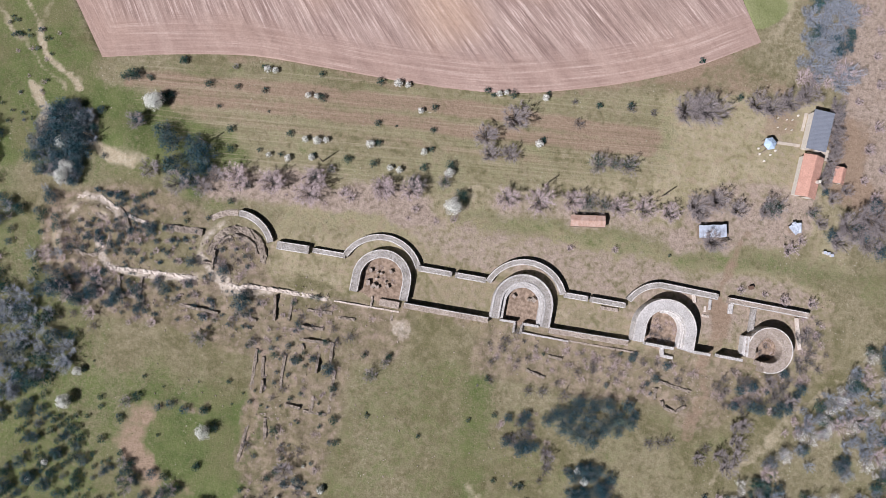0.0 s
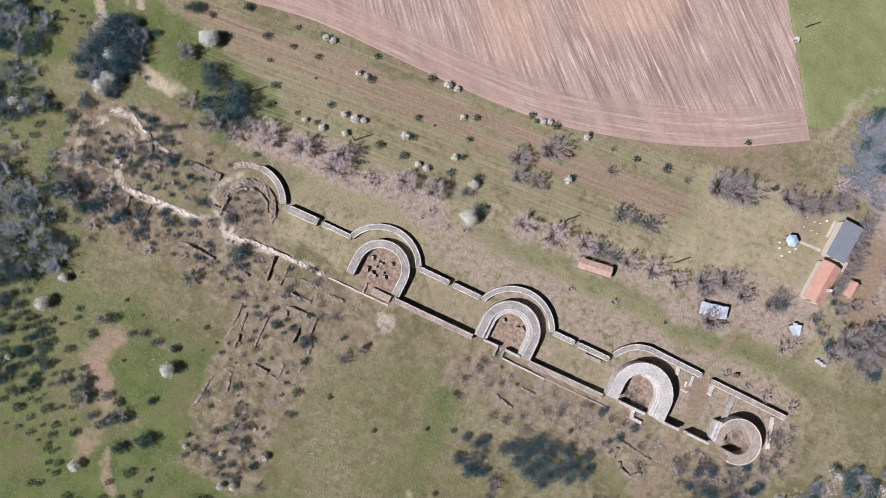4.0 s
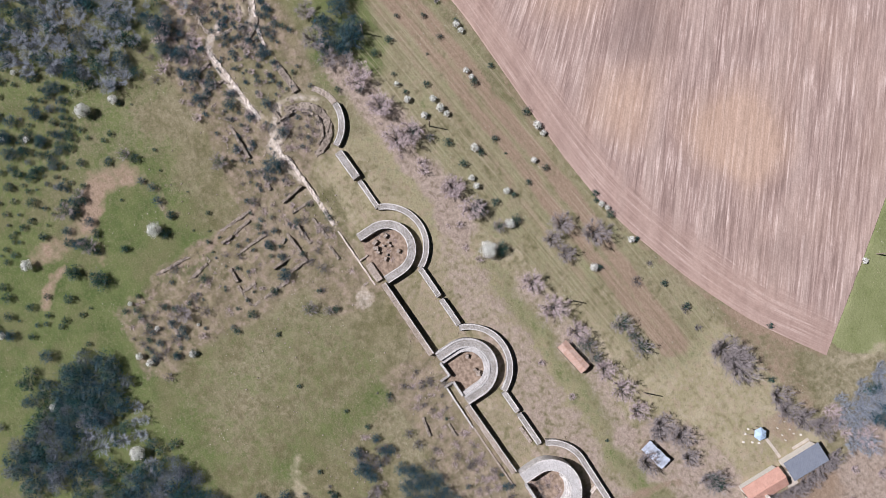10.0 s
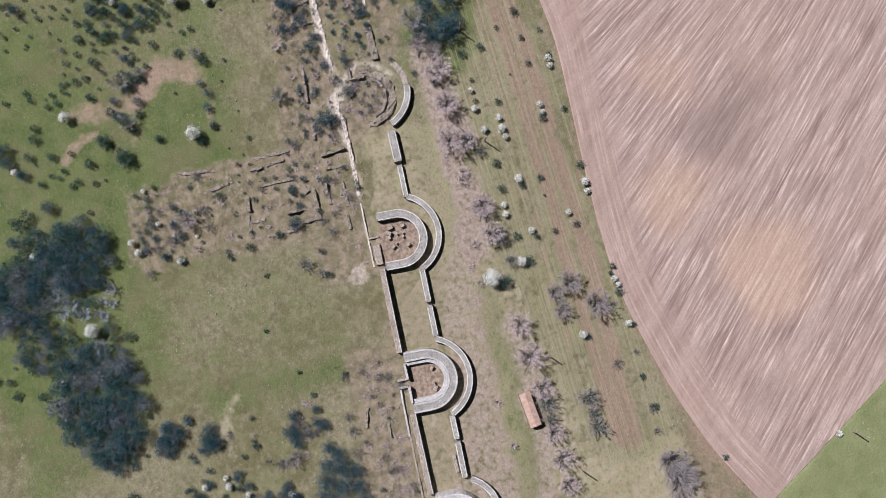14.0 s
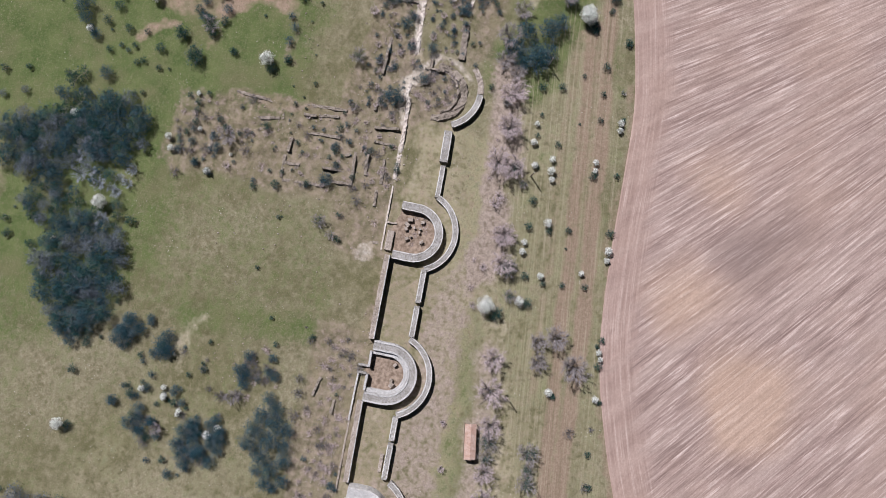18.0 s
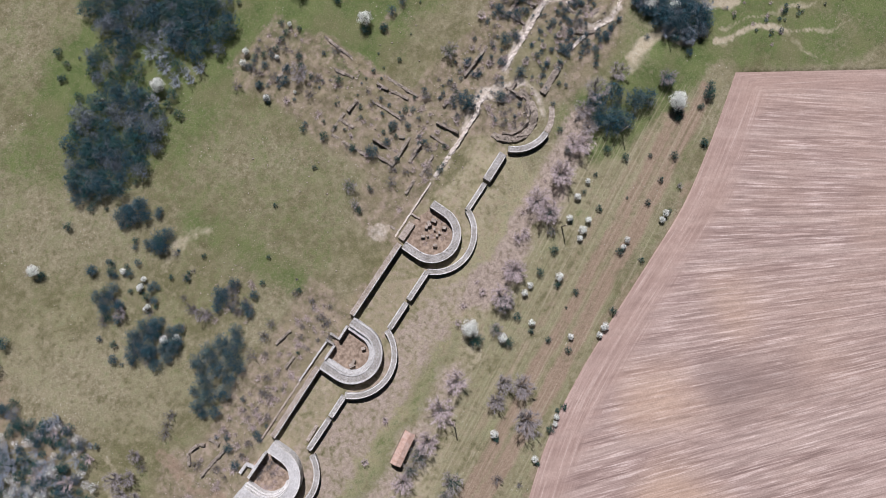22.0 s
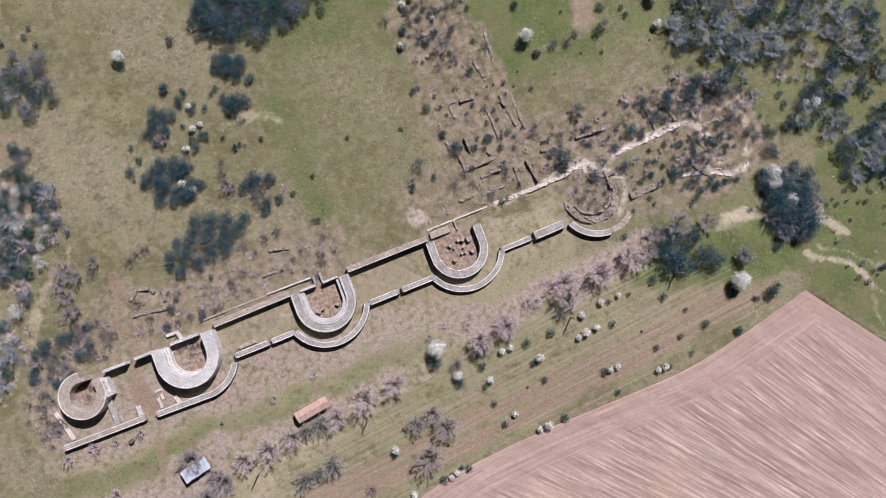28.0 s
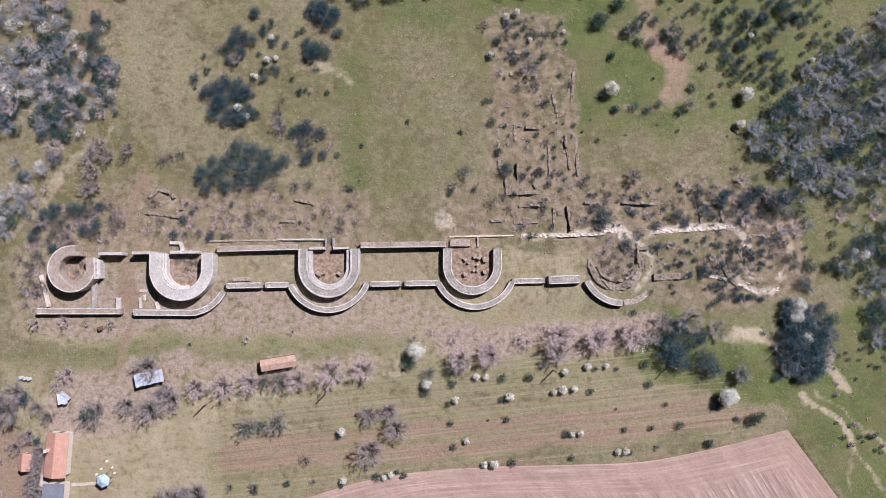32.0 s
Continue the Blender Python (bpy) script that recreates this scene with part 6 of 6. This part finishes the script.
plant("green", [(-54.5, -14.7, 0.5), (46.9, -7.7, 0.9), (66.1, -5.1, 1.0), (39.3, 12.8, 1.4), (83.8, -12.3, 1.2)])


# ---- buildings and built things ----
M_TILE = roof_material("clay_roof_tiles", (0.62, 0.37, 0.29), (0.54, 0.31, 0.24), 6.0)
M_SLATE = roof_material("grey_blue_sheet_roof", (0.19, 0.215, 0.26), (0.22, 0.245, 0.29), 1.5, 0.5)
M_TIN = roof_material("blue_grey_corrugated_sheet", (0.62, 0.70, 0.82), (0.42, 0.47, 0.55), 5.0, 0.5)
M_BLUE = roof_material("light_blue_sheet_roof", (0.42, 0.58, 0.78), (0.50, 0.64, 0.80), 3.0, 0.5)
M_PLASTER = plain_material("white_plaster", (0.70, 0.67, 0.60), (0.58, 0.55, 0.49))
M_WOOD = plain_material("grey_timber", (0.30, 0.24, 0.18), (0.20, 0.16, 0.12), 0.85, 4.0)
M_POLE = plain_material("weathered_pole_wood", (0.34, 0.29, 0.23), (0.24, 0.20, 0.16), 0.85, 6.0)
M_PAVE = plain_material("pale_concrete", (0.52, 0.47, 0.40), (0.42, 0.37, 0.31), 0.9, 1.0)
M_IRON = plain_material("rusty_iron", (0.18, 0.11, 0.075), (0.11, 0.08, 0.065), 0.7, 5.0)


def gable_roof(w, d, z, rise, over, thick=0.12):
    """Two pitched planes with thickness; the ridge runs along y."""
    bm = bmesh.new()
    pts = [(-w / 2 - over, z - 0.1), (0, z + rise), (w / 2 + over, z - 0.1)]
    lower = [(x, h - thick) for x, h in pts]
    ring = pts + lower[::-1]
    ends = [[bm.verts.new((x, y, h)) for x, h in ring] for y in (-d / 2 - over, d / 2 + over)]
    n = len(ring)
    for i in range(n):
        bm.faces.new((ends[0][i], ends[0][(i + 1) % n], ends[1][(i + 1) % n], ends[1][i]))
    bm.faces.new(ends[0][::-1])
    bm.faces.new(ends[1])
    bmesh.ops.recalc_face_normals(bm, faces=bm.faces)
    return bm


def mono_roof(w, d, z0, z1, over, thick=0.1):
    bm = bmesh.new()
    ends = []
    for y in (-d / 2 - over, d / 2 + over):
        ends.append([bm.verts.new(p) for p in ((-w / 2 - over, y, z0), (w / 2 + over, y, z1), (w / 2 + over, y, z1 - thick), (-w / 2 - over, y, z0 - thick))])
    for i in range(4):
        bm.faces.new((ends[0][i], ends[0][(i + 1) % 4], ends[1][(i + 1) % 4], ends[1][i]))
    bm.faces.new(ends[0][::-1])
    bm.faces.new(ends[1])
    bmesh.ops.recalc_face_normals(bm, faces=bm.faces)
    return bm


def block(x0, y0, z0, x1, y1, z1, bevel=0.03):
    bm = bmesh.new()
    box(bm, x0, y0, z0, x1, y1, z1, bevel)
    return bm


def house(x, y, turn, w, d, eaves, rise, roof, label, chimney=None):
    t = tagged(new("house"), label, "house")
    part("wall", block(-w / 2, -d / 2, -0.3, w / 2, d / 2, eaves), M_PLASTER, t)
    if rise > 0.7:
        r = part("roof", gable_roof(w, d, eaves, rise, 0.35), roof, t)
        part("ridge_cap", block(-0.14, -d / 2 - 0.35, eaves + rise - 0.04, 0.14, d / 2 + 0.35, eaves + rise + 0.09), roof, r)
    else:
        r = part("roof", mono_roof(w, d, eaves + 0.15, eaves + 0.15 + rise, 0.35), roof, t)
    if chimney:
        cx, cy = chimney
        part("chimney", block(cx - 0.3, cy - 0.3, eaves, cx + 0.3, cy + 0.3, eaves + rise + 0.7), M_PLASTER, r)
    part("door", block(-0.45, -d / 2 - 0.04, 0.0, 0.45, -d / 2 + 0.03, 2.0, 0.01), M_WOOD, t)
    t.matrix_basis = pose(x, y, at_land(x, y), 0, 0, turn)
    return t


HT = -183.4
house(-82.55, -49.3, HT, 3.8, 8.6, 2.9, 0.4, M_SLATE, "long low house with grey-blue sheet roof")
house(-82.24, -38.55, HT, 4.1, 9.2, 2.6, 0.9, M_TILE, "house with orange clay tile roof", (1.7, -1.0))
house(-89.54, -40.28, HT, 1.9, 3.2, 1.9, 0.75, M_TILE, "tiny outhouse with orange tile roof")
slab = tagged(new("concrete_apron", mesh_of(block(-0.2, -1.0, -0.2, 0.5, 3.4, 0.18), "concrete_apron", M_PAVE)), "pale concrete apron beside the house", "pavement", kind="structure")
slab.matrix_basis = pose(-79.97, -50.37, at_land(-79.97, -50.37), 0, 0, HT)
slab = tagged(new("concrete_apron", mesh_of(block(-2.4, -1.2, -0.2, 2.6, 1.4, 0.2), "concrete_apron", M_PAVE)), "pale concrete terrace between the houses", "pavement", kind="structure")
slab.matrix_basis = pose(-84.46, -44.87, at_land(-84.46, -44.87), 0, 0, HT)
slab = tagged(new("garden_path", mesh_of(block(-3.0, -0.35, -0.2, 3.0, 0.35, 0.14), "garden_path", M_PAVE)), "pale slab path to the kiosk", "path", kind="structure")
slab.matrix_basis = pose(-77.09, -45.71, at_land(-77.09, -45.71), 0, 0, -177.0)


def kiosk(x, y, turn):
    t = tagged(new("garden_kiosk"), "small six-sided garden kiosk with light blue roof", "kiosk")
    bm = bmesh.new()
    tip = bm.verts.new((0, 0, 3.0))
    low = [bm.verts.new((1.55 * math.cos(math.pi * i / 3), 1.55 * math.sin(math.pi * i / 3), 2.25)) for i in range(6)]
    sub = [bm.verts.new((1.5 * math.cos(math.pi * i / 3), 1.5 * math.sin(math.pi * i / 3), 2.15)) for i in range(6)]
    for i in range(6):
        j = (i + 1) % 6
        bm.faces.new((tip, low[i], low[j]))
        bm.faces.new((low[i], sub[i], sub[j], low[j]))
    bm.faces.new(sub[::-1])
    part("roof", bm, M_BLUE, t)
    for i in range(6):
        bm = bmesh.new()
        a = math.pi * i / 3
        tube(bm, [Vector((1.25 * math.cos(a), 1.25 * math.sin(a), z)) for z in (-0.1, 1.1, 2.2)], 0.07, 0.06, 6)
        part("post", bm, M_WOOD, t)
    part("bench", block(-0.9, -0.25, 0.35, 0.9, 0.25, 0.45), M_WOOD, t)
    t.matrix_basis = pose(x, y, at_land(x, y), 0, 0, turn)


kiosk(-72.09, -44.37, 20)
rail = tagged(new("leaning_beam", mesh_of(block(-1.8, -0.09, 0, 1.8, 0.09, 0.18), "leaning_beam", M_POLE)), "old grey timber beam lying by the kiosk", "beam")
rail.matrix_basis = pose(-72.00, -42.94, at_land(-72.00, -42.94) + 0.05, 0, 0, -139.0)


def post(x, y, h, r, label):
    bm = bmesh.new()
    tube(bm, [Vector((0, 0, -0.3)), Vector((0.01, 0, h * 0.5)), Vector((0, 0.01, h))], r, r * 0.8, 8)
    ob = tagged(new("post", mesh_of(bm, "post", M_PLASTER)), label, "post", "white posts in the yard")
    ob.matrix_basis = pose(x, y, at_land(x, y))


for x, y in ((-73.9, -51.3), (-76.0, -51.3), (-77.3, -51.5), (-74.2, -49.1), (-76.1, -49.1), (-77.5, -49.1)):
    post(x, y, 0.5, 0.16, "short white post in the yard")
for x, y in ((-71.1, -42.1), (-72.4, -40.7), (-78.5, -52.8), (-73.6, -42.4), (-74.6, -43.6), (-70.6, -43.3)):
    post(x, y, 0.3, 0.3, "flat pale stump in the yard")


def long_shed():
    t = tagged(new("open_shed"), "long open shed with rusty orange sheet roof on posts", "shed")
    part("roof", gable_roof(2.2, 7.6, 2.0, 0.35, 0.2, 0.08), roof_material("rusty_orange_sheet", (0.46, 0.29, 0.22), (0.58, 0.43, 0.36), 3.0), t)
    part("rear_wall", block(1.2, -3.9, -0.1, 1.35, 3.9, 1.9), M_WOOD, t)
    for i in range(6):
        part("post", block(-1.35, -3.9 + i * 1.53, -0.1, -1.2, -3.75 + i * 1.53, 1.95), M_WOOD, t)
        bm = block(-2.0, -3.86 + i * 1.53, 0.9, -1.2, -3.78 + i * 1.53, 1.0, 0.01)
        part("rail", bm, M_WOOD, t)
    t.matrix_basis = pose(-33.93, -18.69, at_land(-34.38, -18.95), 0, 0, -171.0 - 90)


def tin_shed():
    t = tagged(new("tin_shed"), "low shed with pale blue-grey corrugated sheet roof", "shed")
    part("wall", block(-1.3, -3.0, -0.2, 1.3, 3.0, 1.6), M_WOOD, t)
    for i in range(7):
        bm = mono_roof(2.9, 0.88, 1.85, 1.7 + 0.06 * (i % 2), 0.0, 0.04)
        bmesh.ops.translate(bm, verts=bm.verts, vec=(0.06 * (i % 3), -2.75 + i * 0.92, 0.03 * (i % 3)))
        part("roof_sheet", bm, M_TIN, t)
    t.matrix_basis = pose(-62.71, -21.97, at_land(-63.46, -22.24), 0, 0, -167.0 - 90)


long_shed()
tin_shed()


def pole(x, y, h, lab="wooden power pole standing in the orchard"):
    t = tagged(new("power_pole"), lab, "pole", "power poles")
    bm = bmesh.new()
    tube(bm, [Vector((0, 0, -0.5)), Vector((0, 0, h * 0.5)), Vector((0, 0, h))], 0.16, 0.11, 8)
    part("shaft", bm, M_POLE, t)
    bm = bmesh.new()
    tube(bm, [Vector((0, 0, h)), Vector((0, 0, h + 0.18))], 0.06, 0.03, 6)
    part("insulator", bm, M_PLASTER, t)
    t.matrix_basis = pose(x, y, at_land(x, y), 0, 0, RNG.uniform(0, 90))


for x, y in ((-50.2, -27.8), (-22.8, -25.1), (28.4, -20.6), (55.0, -19.7), (80.2, -16.0), (-54.2, -91.8)):
    pole(x, y, 5.0)

# a bin by the wall, a wrecked hut and small stacks by the yard
bin_ = tagged(new("litter_bin"), "dark square litter bin by the path", "bin")
part("body", block(-0.4, -0.4, 0.0, 0.4, 0.4, 0.9), M_IRON, bin_)
part("rim", block(-0.45, -0.45, 0.9, 0.45, 0.45, 0.98), M_IRON, bin_)
bin_.matrix_basis = pose(-74.23, -10.93, at_land(-74.23, -10.93), 0, 0, 20)
hut = tagged(new("collapsed_hut"), "collapsed little hut of pale boards and sheets", "hut")
part("wall", block(-1.1, -0.9, -0.1, 1.1, 0.9, 1.3), M_WOOD, hut)
for i, (a, b) in enumerate(((-0.7, 0.1), (0.1, -0.3), (0.8, 0.2))):
    bm = block(-0.5, -1.2, -0.03, 0.5, 1.2, 0.03, 0.01)
    bmesh.ops.transform(bm, matrix=pose(a, b, 1.4 + 0.12 * i, 8 * (i - 1), 10 - 9 * i, 17 * i - 12), verts=bm.verts)
    part("roof_sheet", bm, M_TIN, hut)
hut.matrix_basis = pose(-81.80, -26.36, at_land(-81.80, -26.36), 0, 0, 25)
for i, (x, y) in enumerate(((-81.5, -24.0), (-83.4, -24.0), (-80.4, -24.3))):
    heap = tagged(new("board_stack"), "loose stack of weathered boards on the ground", "boards")
    for j in range(4):
        bm = block(-0.8, -0.12, 0, 0.8, 0.12, 0.06, 0.01)
        bmesh.ops.transform(bm, matrix=pose(0.1 * j, 0.22 * j - 0.3, 0.07 * (j % 2), 0, 0, 14 * j - 20 + 30 * i), verts=bm.verts)
        part("board", bm, M_POLE, heap)
    heap.matrix_basis = pose(x, y, at_land(x, y), 0, 0, 40 * i)
for i, (x, y) in enumerate(((-91.6, -21.9), (-90.7, -22.1), (-89.8, -22.2))):
    hive = tagged(new("beehive"), "pale box beehive at the edge of the thicket", "beehive", "beehives in a row")
    part("body", block(-0.3, -0.3, 0.1, 0.3, 0.3, 0.8), M_PLASTER, hive)
    part("lid", block(-0.36, -0.36, 0.8, 0.36, 0.36, 0.9), M_TIN, hive)
    hive.matrix_basis = pose(x, y, at_land(x, y), 0, 0, 10)

# stone blocks on the tower floors
for x, y, r in ((8.2, 4.7, 0.3), (8.8, 3.9, 0.2), (10.4, 5.3, 0.3), (11.4, 5.2, 0.4), (12.6, 4.7, 0.4), (11.0, 3.4, 0.2), (8.0, 1.3, 0.3), (11.0, 2.1, 0.2), (12.6, 1.8, 0.3), (10.1, 2.1, 0.2), (-25.2, 1.4, 0.4), (-24.2, 1.6, 0.3), (-20.6, 1.4, 0.3)):
    bm = bmesh.new()
    box(bm, -r * 1.5, -r * 1.1, -0.2, r * 1.5, r * 1.1, 0.35 + r * 1.2, 0.06)
    for v in bm.verts:
        v.co += Vector((0.12, 0.12, 0.1)) * noise.noise(v.co * 2.3 + Vector((x, y, 0)))
    ob = tagged(new("stone_block", mesh_of(bm, "stone_block", M_EARTHY)), "rough stone block on the tower's earth floor", "stone", "stones in the towers")
    ob.matrix_basis = pose(x, y, 0.3, 0, 0, 37 * x)
plant("brush", [(9.3, 3.1, 0.7), (11.7, 1.0, 0.8), (13.3, 3.4, 0.7), (7.1, 3.4, 0.7), (10.4, 0.8, 0.7), (8.6, 5.7, 0.5), (-22.0, 3.3, 0.5)])
plant("bare", [(7.5, 1.0, 0.5), (13.2, 1.2, 0.7), (-24.6, 1.3, 0.4), (-79.7, 4.3, 0.9), (-81.0, 4.8, 0.8), (-78.9, 3.3, 0.8), (-80.2, 1.7, 0.8), (-57.8, 4.3, 0.7), (-55.4, 2.3, 0.7), (-54.8, 3.9, 0.8)])
plant("brush", [(-81.9, 3.3, 0.9), (-80.6, 0.4, 0.8), (-79.3, 1.0, 0.7), (-58.6, 1.7, 0.8), (-53.5, 2.0, 0.8), (-56.4, 0.7, 0.8), (-54.1, 0.5, 0.7), (-24.4, 3.3, 0.5), (-20.7, 2.3, 0.5), (-23.1, 4.4, 0.5)])


# ---- loose stones and grass: too many to count ----
def scatter_stones():
    rng = random.Random(3)
    verts, faces = [], []

    def one(x, y, r):
        z = at_land(x, y)
        k = len(verts)
        for i in range(5):
            a = 1.257 * i + rng.uniform(-0.3, 0.3)
            q = r * rng.uniform(0.7, 1.2)
            verts.append((x + q * math.cos(a), y + q * math.sin(a), z - 0.05))
        for i in range(5):
            b = verts[k + i]
            verts.append((x + (b[0] - x) * 0.6, y + (b[1] - y) * 0.6, z + r * rng.uniform(0.5, 0.8)))
        for i in range(5):
            j = (i + 1) % 5
            faces.append((k + i, k + j, k + 5 + j, k + 5 + i))
        faces.append((k + 5, k + 6, k + 7, k + 8, k + 9))

    for cx, cy, rx, ry, n in (
        (61.06, 11.56, 20, 2.5, 260), (30.04, 10.57, 18, 2.5, 160), (45.80, 7.33, 8, 7, 200), (76.88, 6.06, 9, 9, 240), (20.93, 25.68, 14, 20, 380), (55.19, 17.88, 26, 7, 320), (-67.15, 13.61, 12, 6, 160), (-41.48, 12.37, 40, 5, 260),
        (-2.70, 38.79, 14, 26, 90), (-26.22, 36.66, 7, 4, 60), (48.79, 35.10, 16, 8, 50), (22.23, 21.72, 16, 16, 200), (51.20, 16.54, 24, 8, 220),
        (-44.07, 13.67, 34, 6, 260), (43.15, 6.01, 6, 6, 90), (76.88, 6.06, 7, 7, 70), (-64.58, 12.97, 6, 3, 60), (-27.36, 36.19, 6, 8, 60), (22.38, 52.31, 8, 12, 90),
    ):
        for i in range(n):
            one(cx + rng.gauss(0, rx * 0.5), cy + rng.gauss(0, ry * 0.5), 0.05 + 0.24 * rng.random() ** 4)
    ob = new("scattered_stones", raw_mesh("scattered_stones", verts, faces, M_EARTHY))
    tagged(ob, "loose pale stones scattered over the ground", "stones", kind="stuff")


def scatter_grass(name, label, material, count, seed, allow, lo, hi):
    rng = np.random.default_rng(seed)
    x, y = rng.uniform(-130, 130, count), rng.uniform(-95, 110, count)
    x, y = x[allow(x, y)], y[allow(x, y)]
    z = land(x, y)
    n = len(x)
    verts, a0 = [], rng.uniform(0, 6.28, n)
    h = rng.uniform(lo, hi, n)
    tri = []
    for j in range(3):
        a = a0 + rng.normal(0, 1.1, n)
        bx, by = np.cos(a), np.sin(a)
        q = h * rng.uniform(0.5, 1.1, n)
        w = 0.22 * h
        tri.append(np.stack([np.stack([x - by * w * 0.4, y + bx * w * 0.4, z - 0.02], -1), np.stack([x + by * w * 0.4, y - bx * w * 0.4, z - 0.02], -1), np.stack([x + bx * q * 0.6, y + by * q * 0.6, z + q * 0.8], -1)], 1))
    v = np.concatenate(tri).reshape(-1, 3)
    f = np.arange(len(v)).reshape(-1, 3)
    tagged(new(name, raw_mesh(name, v.tolist(), f.tolist(), material)), label, "grass", kind="stuff")


def in_open(x, y):
    return inside(x, y, FIELD_POLY, 0.6) < 0.5


SOIL_LANES = ([(-45.9, -37.6), (-7.7, -34.6), (31.0, -31.7), (66.3, -28.2)], [(-45.8, -41.3), (-7.6, -39.3), (31.0, -36.0), (57.0, -33.1), (76.1, -31.0)])


def off_soil(x, y):
    return (near_line(x, y, SOIL_LANES[0], 2.2, 0.4) < 0.5) & (near_line(x, y, SOIL_LANES[1], 2.6, 0.4) < 0.5)


BRUSH_LAND = [(-93.1, -12.1), (-94.9, 4.5), (-81.2, 12.3), (-67.3, 22.7), (-54.5, 20.1), (-15.7, 19.6), (-14.3, 8.5), (1.3, 8.3), (3.9, 20.3), (13.7, 21.7), (14.5, 63.0), (31.8, 61.8), (34.1, 24.4), (71.2, 22.6), (85.8, 15.3), (86.7, -0.5), (74.6, -5.7), (44.3, -8.3), (5.2, -12.2), (-25.8, -13.4), (-59.0, -10.8)]
WALLED = [(-48.5, 6.5), (-48.3, -0.6), (-37.5, 0.1), (-32.3, 0.7), (18.9, 0.8), (35.2, 1.4), (35.3, 7.3)]


def in_brush(x, y):
    return (inside(x, y, BRUSH_LAND, 1.5) > 0.3) & (inside(x, y, WALLED, 0.1) < 0.5) & (lattice(x, y, 0.25, 51) + 0.8 * lattice(x, y, 0.7, 52) > 0.15)


scatter_stones()
scatter_grass("dead_litter", "tangled dead stalks and twig litter over the ruin", M_LITTER, 70000, 9, in_brush, 0.15, 0.5)
scatter_grass("dry_grass", "tufts of dry straw-coloured grass", M_STRAW, 80000, 5, lambda x, y: in_open(x, y) & off_soil(x, y) & (lattice(x, y, 0.09, 21) + 0.9 * lattice(x, y, 0.4, 22) > 0.42), 0.12, 0.32)
scatter_grass("green_grass", "tufts of fresh green grass", M_GRASS, 70000, 6, lambda x, y: in_open(x, y) & off_soil(x, y) & (lattice(x, y, 0.07, 31) + 0.6 * lattice(x, y, 0.5, 32) > 0.1), 0.12, 0.36)
